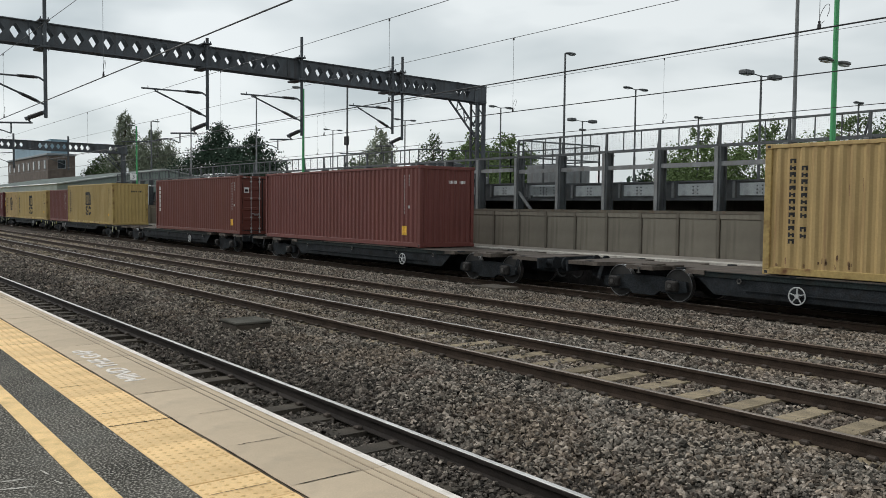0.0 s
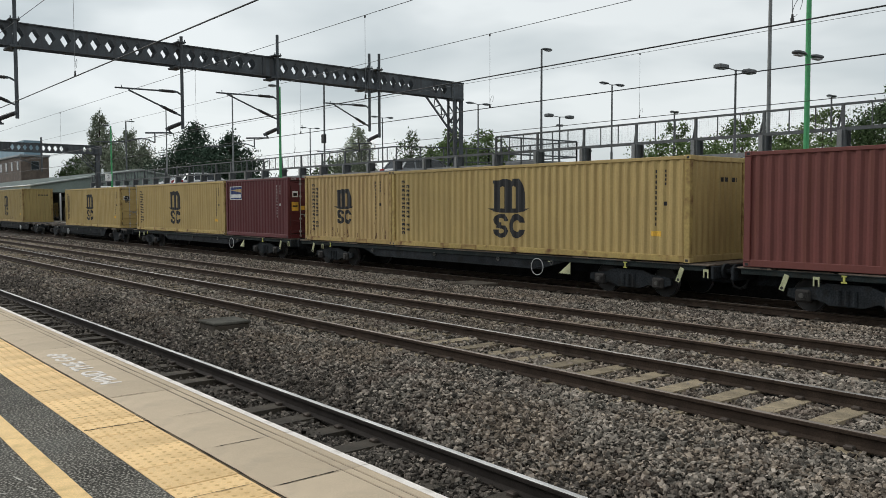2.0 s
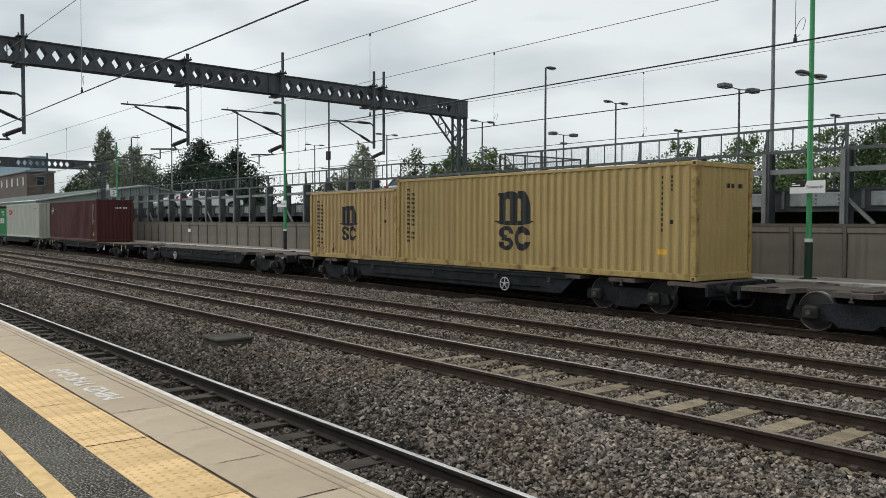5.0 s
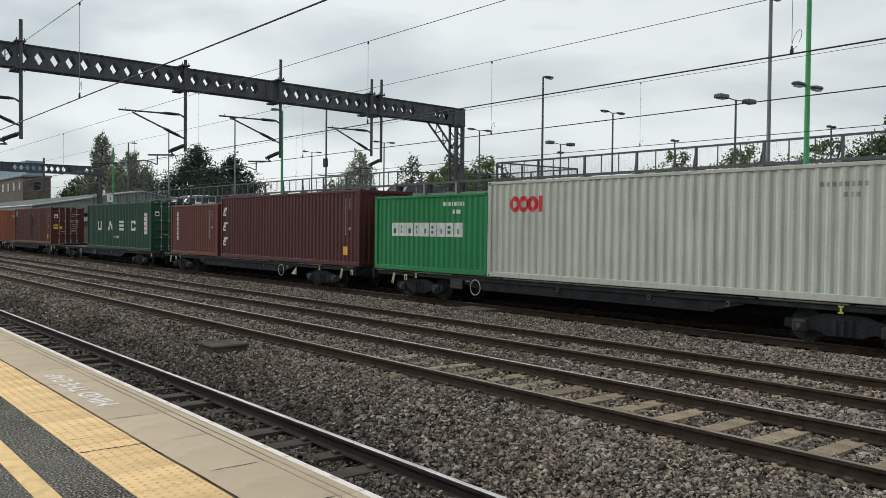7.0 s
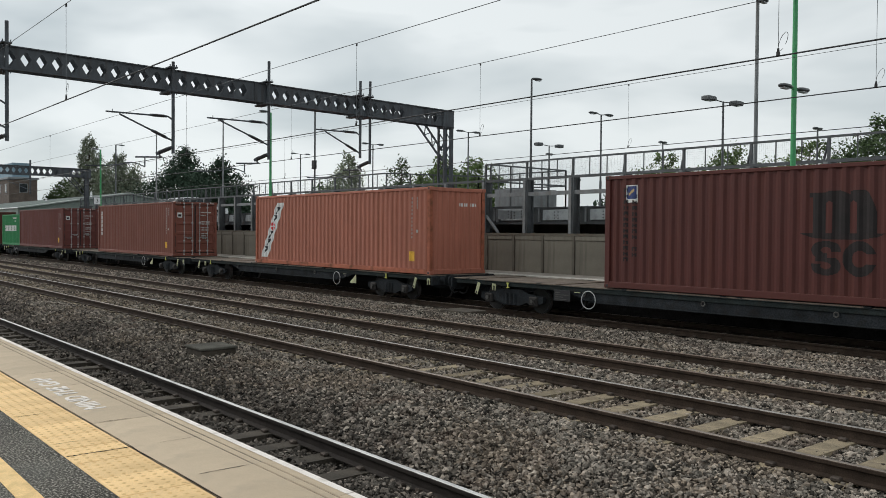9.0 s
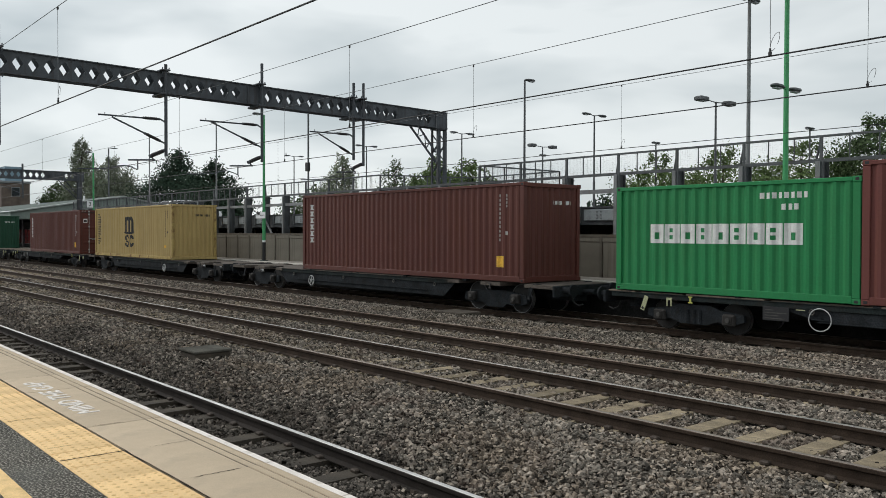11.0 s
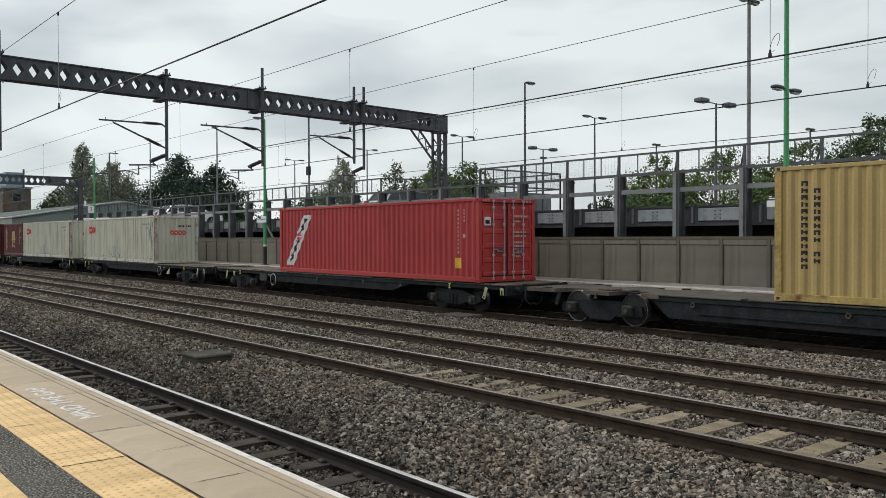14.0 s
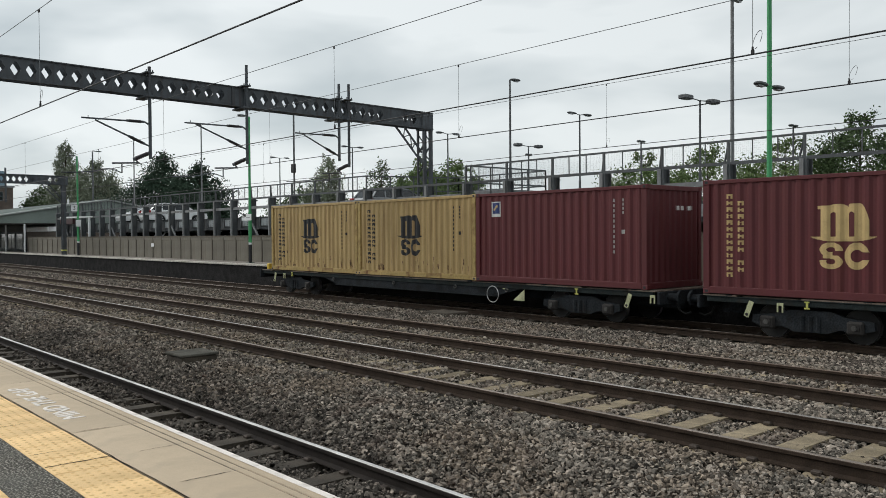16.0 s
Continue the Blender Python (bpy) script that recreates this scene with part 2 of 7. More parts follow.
M_WAGON = mat("wagon_grime", (0.022, 0.025, 0.028), 0.95, 0.0, spec=0.12, var=0.4, scale=2.5, fine=30, bump=0.3,
              stain=(0.022, 0.018, 0.015), stain_amt=0.5)
M_RIM = mat("wheel_rim_worn", (0.17, 0.17, 0.17), 0.5, 0.3, var=0.3)
M_DECK_DK = mat("wagon_deck_dark", (0.09, 0.074, 0.062), 0.9, 0.0, var=0.3, scale=2.0, fine=30, bump=0.3, stain=(0.15, 0.13, 0.11), stain_amt=0.5)
M_DECK = mat("wagon_deck", (0.150, 0.118, 0.092), 0.9, 0.0, var=0.3, scale=2.0, fine=30, bump=0.3,
             stain=(0.085, 0.062, 0.048), stain_amt=0.7)
M_WHEEL = mat("wheel_steel", (0.03, 0.029, 0.028), 0.75, 0.2, var=0.3)
M_TREAD = mat("wheel_tread", (0.55, 0.55, 0.55), 0.35, 0.95)
M_RING = mat("handwheel_white", (0.46, 0.47, 0.47), 0.6, var=0.15)
M_TAG_Y = mat("tag_yellow", (0.50, 0.50, 0.12), 0.6, var=0.15)
M_TAG_W = mat("tag_white", (0.44, 0.45, 0.27), 0.6, var=0.25)
M_AXLE = mat("axle_box_dusty", (0.03, 0.027, 0.025), 0.8, 0.1, var=0.3, scale=6, fine=50)
M_SILL = mat("wagon_sill_dusty", (0.020, 0.026, 0.026), 0.9, 0.0, spec=0.15, var=0.35, scale=2.0, fine=30, bump=0.3,
             stain=(0.03, 0.023, 0.018), stain_amt=0.5)
M_CAP = mat("cap_worn", (0.07, 0.067, 0.062), 0.6, 0.2, var=0.3, scale=6, fine=50)
M_CONC = mat("deck_concrete", (0.10, 0.10, 0.10), 0.9, var=0.25, scale=1.0, fine=30)
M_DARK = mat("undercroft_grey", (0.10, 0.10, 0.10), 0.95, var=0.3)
M_BARRIER = mat("barrier_grey", (0.33, 0.36, 0.37), 0.7, 0.0, var=0.2, scale=1.5, fine=40, stain=(0.10, 0.09, 0.08), stain_amt=0.6)
M_BARK = mat("bark", (0.07, 0.055, 0.042), 0.95, var=0.4, scale=6, fine=40, bump=0.6)
M_LEAF = mat("leaf_mid", (0.075, 0.11, 0.050), 0.9, var=0.3, scale=0.6, fine=8, bump=0, island=0.18, spec=0.08)
M_LEAF_BI = mat("leaf_birch", (0.22, 0.25, 0.175), 0.9, var=0.3, scale=0.6, fine=8, bump=0, island=0.18, spec=0.08)
M_LEAF_LT = mat("leaf_light", (0.13, 0.18, 0.075), 0.9, var=0.3, scale=0.6, fine=8, bump=0, island=0.18, spec=0.08)
M_LEAF_DK = mat("leaf_dark", (0.048, 0.074, 0.052), 0.9, var=0.3, scale=0.6, fine=8, bump=0, island=0.18, spec=0.08)
M_LEAF_WL = mat("leaf_willow", (0.20, 0.225, 0.165), 0.9, var=0.3, scale=0.6, fine=8, bump=0, island=0.18, spec=0.08)
M_ROOF = mat("canopy_roof", (0.36, 0.39, 0.37), 0.7, var=0.1, scale=0.5, fine=12, bump=0.1, stain=(0.24, 0.26, 0.24), stain_amt=0.5)
M_FASCIA = mat("canopy_fascia", (0.20, 0.24, 0.22), 0.7, var=0.12, scale=0.5, fine=12)
M_BRICK = mat("building_brick", (0.12, 0.095, 0.08), 0.9, var=0.25, scale=0.8, fine=14, bump=0.2)
M_BLUEWALL = mat("building_blue_cladding", (0.20, 0.30, 0.37), 0.6, var=0.1, scale=0.5, fine=10)
M_GREYWALL = mat("building_grey_cladding", (0.22, 0.24, 0.25), 0.6, var=0.1, scale=0.5, fine=10)
M_TYRE = mat("tyre_rubber", (0.02, 0.02, 0.02), 0.9)
M_ALLOY = mat("alloy_wheel", (0.45, 0.46, 0.47), 0.35, 0.8)
G_CAR = glass("car_glass", (0.03, 0.035, 0.04))
G_WIN = glass("window_glass", (0.05, 0.06, 0.07))


# ---------- building helpers ----------
class Shape:
    """Collects vertices and faces of one mesh."""

    def __init__(self):
        self.v, self.f = [], []

    def quad(self, a, b, c, d):
        i = len(self.v)
        self.v += [a, b, c, d]
        self.f.append((i, i + 1, i + 2, i + 3))
        return self

    def poly(self, pts):
        i = len(self.v)
        self.v += pts
        self.f.append(tuple(range(i, i + len(pts))))
        return self

    def box(self, x0, x1, y0, y1, z0, z1):
        i = len(self.v)
        self.v += [(x, y, z) for z in (z0, z1) for y in (y0, y1) for x in (x0, x1)]
        for q in ((0, 2, 3, 1), (4, 5, 7, 6), (0, 1, 5, 4), (2, 6, 7, 3), (0, 4, 6, 2), (1, 3, 7, 5)):
            self.f.append(tuple(i + k for k in q))
        return self

    def cbox(self, x0, x1, y0, y1, z0, z1, c):
        """A box with chamfered edges."""
        i = len(self.v)
        lo, hi = (x0, y0, z0), (x1, y1, z1)
        for k in range(8):
            s = [(k >> a) & 1 for a in range(3)]
            for axis in range(3):
                p = [hi[a] if s[a] else lo[a] for a in range(3)]
                for a in range(3):
                    if a != axis:
                        p[a] += -c if s[a] else c
                self.v.append(tuple(p))
        ix = lambda k, a: i + 3 * k + a
        for axis in range(3):
            u, w = [(1, 2), (2, 0), (0, 1)][axis]
            for side in (0, 1):
                ks = [(side << axis) | (p << u) | (q << w) for p, q in ((0, 0), (1, 0), (1, 1), (0, 1))]
                face = [ix(k, axis) for k in ks]
                self.f.append(tuple(face if side else face[::-1]))
            for p in (0, 1):
                for q in (0, 1):
                    k0, k1 = (p << u) | (q << w), (1 << axis) | (p << u) | (q << w)
                    e = [ix(k0, u), ix(k0, w), ix(k1, w), ix(k1, u)]
                    self.f.append(tuple(e))
        for k in range(8):
            self.f.append((ix(k, 0), ix(k, 1), ix(k, 2)))
        return self

    def tube(self, a, b, r, seg=8, r2=None, caps=True):
        a, b = Vector(a), Vector(b)
        d = (b - a).normalized()
        u = d.orthogonal().normalized()
        w = d.cross(u)
        i, r2 = len(self.v), r if r2 is None else r2
        for p, rr in ((a, r), (b, r2)):
            for k in range(seg):
                t = 2 * math.pi * k / seg
                self.v.append(tuple(p + rr * (math.cos(t) * u + math.sin(t) * w)))
        for k in range(seg):
            n = (k + 1) % seg
            self.f.append((i + k, i + n, i + seg + n, i + seg + k))
        if caps:
            self.f.append(tuple(i + k for k in range(seg))[::-1])
            self.f.append(tuple(i + seg + k for k in range(seg)))
        return self

    def lathe(self, a, b, steps, seg=10):
        """A turned body from a to b; steps are (part of the length, radius)."""
        a, b = Vector(a), Vector(b)
        d = (b - a).normalized()
        u = d.orthogonal().normalized()
        w = d.cross(u)
        i = len(self.v)
        for t, r in steps:
            p = a.lerp(b, t)
            for k in range(seg):
                q = 2 * math.pi * k / seg
                self.v.append(tuple(p + r * (math.cos(q) * u + math.sin(q) * w)))
        for j in range(len(steps) - 1):
            for k in range(seg):
                n = (k + 1) % seg
                self.f.append((i + j * seg + k, i + j * seg + n, i + (j + 1) * seg + n, i + (j + 1) * seg + k))
        self.f.append(tuple(i + k for k in range(seg))[::-1])
        e = i + (len(steps) - 1) * seg
        self.f.append(tuple(e + k for k in range(seg)))
        return self

    def beam(self, a, b, w, h):
        """A square bar from a to b, w across and h high."""
        a, b = Vector(a), Vector(b)
        d = (b - a).normalized()
        up = Vector((0, 0, 1)) if abs(d.z) < 0.95 else Vector((0, 1, 0))
        s = d.cross(up).normalized()
        up = s.cross(d)
        i = len(self.v)
        for p in (a, b):
            for m, n in ((-1, -1), (1, -1), (1, 1), (-1, 1)):
                self.v.append(tuple(p + s * (m * w / 2) + up * (n * h / 2)))
        for q in ((0, 1, 2, 3), (7, 6, 5, 4), (0, 4, 5, 1), (1, 5, 6, 2), (2, 6, 7, 3), (3, 7, 4, 0)):
            self.f.append(tuple(i + k for k in q))
        return self

    def ring(self, c, axis, r, t, seg=20, tube=6):
        """A torus round axis ('x' or 'y')."""
        i = len(self.v)
        for k in range(seg):
            a = 2 * math.pi * k / seg
            for j in range(tube):
                q = 2 * math.pi * j / tube
                rr, off = r + t * math.cos(q), t * math.sin(q)
                p = (rr * math.cos(a), off, rr * math.sin(a)) if axis == "y" else (off, rr * math.cos(a), rr * math.sin(a))
                self.v.append((c[0] + p[0], c[1] + p[1], c[2] + p[2]))
        for k in range(seg):
            for j in range(tube):
                k2, j2 = (k + 1) % seg, (j + 1) % tube
                self.f.append((i + k * tube + j, i + k2 * tube + j, i + k2 * tube + j2, i + k * tube + j2))
        return self

    def extrude_x(self, outline, x0, x1):
        """A closed (y, z) outline drawn along x."""
        i, n = len(self.v), len(outline)
        for x in (x0, x1):
            self.v += [(x, y, z) for y, z in outline]
        for k in range(n):
            m = (k + 1) % n
            self.f.append((i + k, i + m, i + n + m, i + n + k))
        self.f.append(tuple(i + k for k in range(n))[::-1])
        self.f.append(tuple(i + n + k for k in range(n)))
        return self

    def extrude_y(self, outline, y0, y1):
        i, n = len(self.v), len(outline)
        for y in (y0, y1):
            self.v += [(x, y, z) for x, z in outline]
        for k in range(n):
            m = (k + 1) % n
            self.f.append((i + k, i + m, i + n + m, i + n + k))
        self.f.append(tuple(i + k for k in range(n))[::-1])
        self.f.append(tuple(i + n + k for k in range(n)))
        return self


def mesh_of(name, shape, material, fix=True):
    me = bpy.data.meshes.new(name)
    me.from_pydata(shape.v, [], shape.f)
    me.materials.append(material)
    if fix:
        bm = bmesh.new()
        bm.from_mesh(me)
        if fix == "weld":
            bmesh.ops.remove_doubles(bm, verts=bm.verts, dist=0.0005)
        bmesh.ops.recalc_face_normals(bm, faces=bm.faces)
        bm.to_mesh(me)
        bm.free()
    return me


def part(name, shape, material, parent, label="", fix=True, smooth=False):
    ob = new(name, mesh_of(name, shape, material, fix))
    if smooth:
        ob.data.polygons.foreach_set("use_smooth", [True] * len(ob.data.polygons))
    ob.parent = parent
    return tagged(ob, label)


def share(name, me, parent, loc):
    """Another piece on the same mesh."""
    ob = new(name, me)
    ob.parent = parent
    ob.location = loc
    return ob


def thing(name, label, category, group="", kind="", at=(0, 0, 0)):
    ob = new(name)
    ob.location = at
    return tagged(ob, label, category, group, kind)


def solid(name, shape, material, label, category="", kind="", group=""):
    return tagged(new(name, mesh_of(name, shape, material)), label, category, group, kind)


def letters(text, size, material, name="lettering", extrude=0.001, bold=0.0):
    """Lettering as a mesh in its own xy plane, centred."""
    cu = bpy.data.curves.new(name, "FONT")
    cu.offset = bold
    cu.body, cu.size, cu.extrude, cu.align_x, cu.align_y = text, size, extrude, "CENTER", "CENTER"
    tmp = new(name + "_tmp", cu)
    me = bpy.data.meshes.new_from_object(tmp.evaluated_get(bpy.context.evaluated_depsgraph_get()))
    bpy.data.objects.remove(tmp)
    me.materials.clear()
    me.materials.append(material)
    if extrude == 0.0:
        # one sheet only: drop the doubled underside
        bm = bmesh.new()
        bm.from_mesh(me)
        bmesh.ops.remove_doubles(bm, verts=bm.verts, dist=1e-5)
        bm.normal_update()
        for f in bm.faces:
            if f.normal.z < 0:
                f.normal_flip()
        bm.to_mesh(me)
        bm.free()
    return me


# ---------- ground and track bed ----------
PLAT = 0.68          # platform height above the rails
EDGE = 2.57          # near platform's edge
FAR_EDGE, WALL_Y = 19.8, 21.6
TRACKS = [(4.265, 0.7525), (8.587, 0.775), (11.88, 0.775), (18.327, 0.7525)]
LEVEL = [-0.235, 0.0, 0.0, -0.22]      # the two outer tracks lie lower than the middle pair
X_LO, X_HI = -230.0, 40.0

solid("ground", Shape().box(-3000, 3000, -3000, 3000, -1.2, -0.75), M_GROUND, "dull earth and scrub ground around the station", kind="structure")


def bed_height(y):
    """Ballast level across the line: sunken outer tracks, a shoulder up to the middle pair."""
    for (y0, z0), (y1, z1) in zip(PROFILE, PROFILE[1:]):
        if y0 <= y <= y1:
            return z0 + (z1 - z0) * (y - y0) / (y1 - y0)
    return -0.4


PROFILE = [(2.0, -0.45), (5.1, -0.435), (5.4, -0.39), (6.25, -0.18), (7.0, -0.165), (7.65, -0.18), (7.9, -0.205), (9.25, -0.205), (9.5, -0.18), (10.3, -0.16),
           (10.95, -0.18), (11.2, -0.195), (12.55, -0.195), (12.8, -0.175), (13.3, -0.165), (15.6, -0.18), (16.7, -0.34), (17.2, -0.42), (20.0, -0.42)]


def ballast_bed():
    xs = list(np.arange(-60, 12.01, 0.4))
    xs = [X_LO, -180, -140, -110, -90, -75] + xs + [25, X_HI]
    ys = list(np.arange(2.6, 19.81, 0.2))
    s = Shape()
    for x in xs:
        for y in ys:
            n = noise.noise(Vector((x * 1.7, y * 1.7, 0.3))) * 0.03 + (noise.noise(Vector((x * 0.9, y * 1.3, 2.3))) * 0.06 - 0.012 if y < 7.1 else 0.0)
            s.v.append((x, y, bed_height(y) - 0.012 + n * 0.6))
    ny = len(ys)
    for i in range(len(xs) - 1):
        for j in range(ny - 1):
            a = i * ny + j
            s.f.append((a, a + ny, a + ny + 1, a + 1))
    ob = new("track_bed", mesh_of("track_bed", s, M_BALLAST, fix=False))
    tagged(ob, "grey crushed-stone ballast bed under the tracks", "ballast", kind="structure")
    base = Shape().box(X_LO, X_HI, 2.6, 19.8, -0.8, -0.6)
    solid("ground_under_tracks", base, M_GROUND, "compacted earth below the ballast", kind="structure")


ballast_bed()


def sleeper_xs(k):
    """Sleeper centres along track k."""
    pitch, start = [(0.70, -0.2), (0.645, -0.305), (0.65, -0.1), (0.68, 0.1)][k]
    return [start + pitch * i for i in range(6, -330, -1)]


RAIL = [(-0.07, -0.159), (0.07, -0.159), (0.07, -0.149), (0.012, -0.13), (0.009, -0.05), (0.036, -0.036), (0.036, -0.006),
        (0.029, 0.0), (-0.029, 0.0), (-0.036, -0.006), (-0.036, -0.036), (-0.009, -0.05), (-0.012, -0.13), (-0.07, -0.149)]
RUN = [(-0.030, 0.0005), (0.030, 0.0005), (0.027, 0.004), (-0.027, 0.004)]


def railway_track(k, top, sleeper_mat, label):
    yc, half = TRACKS[k]
    tr = thing("railway_track", label, "railway track", "tracks through the station", at=(0, yc, LEVEL[k]))
    for side in (-half, half):
        s = Shape().extrude_x([(y + side, z) for y, z in RAIL], X_LO, X_HI)
        rail = part("rail", s, M_RUSTY if k else M_RUSTY_DARK, tr, "rust-brown steel rail")
        t = Shape().extrude_x([(y + side, z) for y, z in RUN], X_LO, X_HI)
        part("running_surface", t, M_RAIL_WORN if k == 1 and side > 0 else top, rail, "worn running surface on top of the rail")
    clips = Shape()
    for x in sleeper_xs(k):
        if -42 < x < 2:
            for side in (-half, half):
                for o in (-0.1, 0.1):
                    clips.cbox(x - 0.05, x + 0.05, side + o - 0.035, side + o + 0.035, -0.16, -0.115, 0.012)
    tagged(part("rail_clip", clips, M_CLIP, tr, "small dark rail clips", fix=False), kind="stuff")
    one = Shape().extrude_x([(-1.25, -0.34), (1.25, -0.34), (1.25, -0.24), (0.88, -0.160), (0.82, -0.155), (-0.82, -0.155), (-0.88, -0.160), (-1.25, -0.24)], -0.125, 0.125)
    me = mesh_of("sleeper", one, sleeper_mat)
    far = Shape()
    for x in sleeper_xs(k):
        if x > -46:
            share("sleeper", me, tr, (x, 0, random.uniform(-0.006, 0.004)))
        else:
            far.box(x - 0.13, x + 0.13, -1.25, 1.25, -0.34, -0.158)
    tagged(part("far_sleeper", far, sleeper_mat, tr, "sleepers continuing down the line", fix=False), kind="stuff")
    return tr


railway_track(0, M_RAIL_TOP, M_SLEEPER_OLD, "railway track with bright polished rails beside the platform")
railway_track(1, M_RAIL_DULL, M_SLEEPER, "railway track with rusty rails on pale concrete sleepers")
railway_track(2, M_RAIL_BROWN, M_SLEEPER, "railway track with brown rails on concrete sleepers")
railway_track(3, M_RAIL_DULL, M_SLEEPER_OLD, "railway track under the passing freight train")


def stones(name, x0, x1, dense, label, seed, coarse=1.0, side=1, sides=3):
    """Loose crushed stones, joined into one mesh of uneven chunks, finer beside the platform."""
    rg = np.random.default_rng(seed)
    n = int((x1 - x0) * 14.7 * dense)
    x, y = rg.uniform(x0, x1, n), rg.uniform(2.7, 17.4, n)
    away = np.maximum(1.0, np.hypot(x, y) / 5.5)
    keep = (rg.random(n) < away ** -1.35) & (x < -0.30 * y + 0.8) if side == 1 else x >= -0.30 * y + 0.8
    keep &= ~((y < 3.45) & (rg.random(n) < 0.6))
    for k, (yc, half) in enumerate(TRACKS[:3]):
        for r in (yc - half, yc + half):
            keep &= abs(y - r) > 0.075
        sx = np.array(sleeper_xs(k))
        near = np.abs((x - sx[0] + 0.5 * (sx[0] - sx[1])) % (sx[0] - sx[1]) - 0.5 * (sx[0] - sx[1]))
        on = (near < (0.14 if k == 0 else 0.105)) & (abs(y - yc) < (1.27 if k == 0 else half))
        keep &= ~(on & (rg.random(n) < np.where(x > -11, (0.5, 0.70, 0.35)[k], (0.5, 0.32, 0.22)[k])))
    x, y, away = x[keep], y[keep], away[keep]
    n = len(x)
    z = np.interp(y, [p[0] for p in PROFILE], [p[1] for p in PROFILE]) + rg.uniform(-0.030, 0.022, n)
    for k, reach in ((1, -11.0), (2, 3.0)):
        yc, half = TRACKS[k]
        z = np.where((abs(y - yc) < half - 0.1) & (x + rg.normal(0, 1.2, n) < reach), z + 0.04, z)
    # hollows and heaps, and drifts of stone over the platform track's sleepers
    heap = np.array([noise.noise(Vector((a * 0.9, b * 1.3, 2.3))) for a, b in zip(x.tolist(), y.tolist())])
    for yc, half in TRACKS[1:3]:
        heap = np.where(abs(y - yc) < 1.45, np.maximum(heap, 0.0) * 0.5, heap)
    z = z + 0.045 * heap
    z = np.where(abs(y - TRACKS[1][0]) < 0.7, z + 0.016, z)
    z = np.where(abs(y - TRACKS[0][0]) < 1.3, z + 0.05 * np.clip(heap * 2 + 0.45, 0, 1), z)
    turn = np.arange(sides) * 2 * math.pi / sides
    ring = 0.74 * np.c_[np.cos(turn), np.sin(turn)]
    m = 2 * sides
    block = np.concatenate([np.c_[ring, np.full(sides, -0.45)], np.c_[ring * 0.72, np.full(sides, 0.34)]])
    v = block[None] + rg.uniform(-0.22, 0.22, (n, m, 3))
    size = 0.0295 * coarse * away ** 0.12
    v = v * (size[:, None, None] * rg.uniform(0.55, 1.45, (n, 1, 1)) * rg.uniform(0.55, 1.48, (n, 1, 3)) * np.array((1, 1, 0.80)))
    turn, tip, roll = rg.uniform(0, 6.283, n), rg.normal(0, 0.45, n), rg.normal(0, 0.45, n)
    c, s = np.cos(tip)[:, None], np.sin(tip)[:, None]
    v = np.stack([v[..., 0], v[..., 1] * c - v[..., 2] * s, v[..., 1] * s + v[..., 2] * c], -1)
    c, s = np.cos(roll)[:, None], np.sin(roll)[:, None]
    v = np.stack([v[..., 0] * c + v[..., 2] * s, v[..., 1], v[..., 2] * c - v[..., 0] * s], -1)
    c, s = np.cos(turn)[:, None], np.sin(turn)[:, None]
    v = np.stack([v[..., 0] * c - v[..., 1] * s, v[..., 0] * s + v[..., 1] * c, v[..., 2]], -1)
    v += np.stack([x, y, z], 1)[:, None]
    tris = [(sides, sides + k, sides + k + 1) for k in range(1, sides - 1)]
    for k in range(sides):
        q = (k + 1) % sides
        tris += [(k, q, sides + q), (k, sides + q, sides + k)]
    f = (np.arange(n)[:, None, None] * m + np.array(tris)[None]).reshape(-1)
    me = bpy.data.meshes.new(name)
    me.vertices.add(n * m)
    me.vertices.foreach_set("co", v.reshape(-1))
    me.loops.add(len(f))
    me.loops.foreach_set("vertex_index", f)
    me.polygons.add(len(f) // 3)
    me.polygons.foreach_set("loop_start", np.arange(0, len(f), 3))
    me.update(calc_edges=True)
    me.shade_flat()
    me.materials.append(M_STONE)
    me.materials.append(M_STONE_OILY)
    me.materials.append(M_STONE_BROWN)
    # soot lies along the platform track, fading towards the station end
    edge = 4.7 + 1.3 * np.clip((-x - 3.0) / 6.0, 0, 1)
    patch = np.array([noise.noise(Vector((a * 0.55, b * 0.9, 7.1))) for a, b in zip(x.tolist(), y.tolist())])
    sooty = (y + rg.normal(0, 0.35, n) + 1.1 * patch < edge).astype(np.int32)
    # brown stones lie in drifts between the others
    drift = np.array([noise.noise(Vector((a * 0.7, b * 1.1, 31.7))) for a, b in zip(x.tolist(), y.tolist())])
    sooty = np.where((sooty == 0) & (drift * 1.6 + rg.normal(0, 0.3, n) > 0.40), 2, sooty).astype(np.int32)
    me.polygons.foreach_set("material_index", np.repeat(sooty, len(tris)))
    return tagged(new(name, me), label, "ballast", kind="stuff")


stones("ballast_stones", -9.5, 0.6, 2300, "loose grey and brown crushed ballast stones", 1, sides=4)
stones("ballast_stones", -19.0, -9.5, 2150, "loose grey crushed ballast stones along the tracks", 2)
stones("ballast_stones", -34.0, -19.0, 1750, "grey crushed ballast stones between the tracks", 3, 1.15)
stones("ballast_stones", -70.0, -34.0, 620, "grey ballast stones farther down the line", 4, 1.5)
stones("ballast_stones", -4.5, 9.0, 45, "coarse grey ballast stones beside the platform", 5, 1.9, 0)


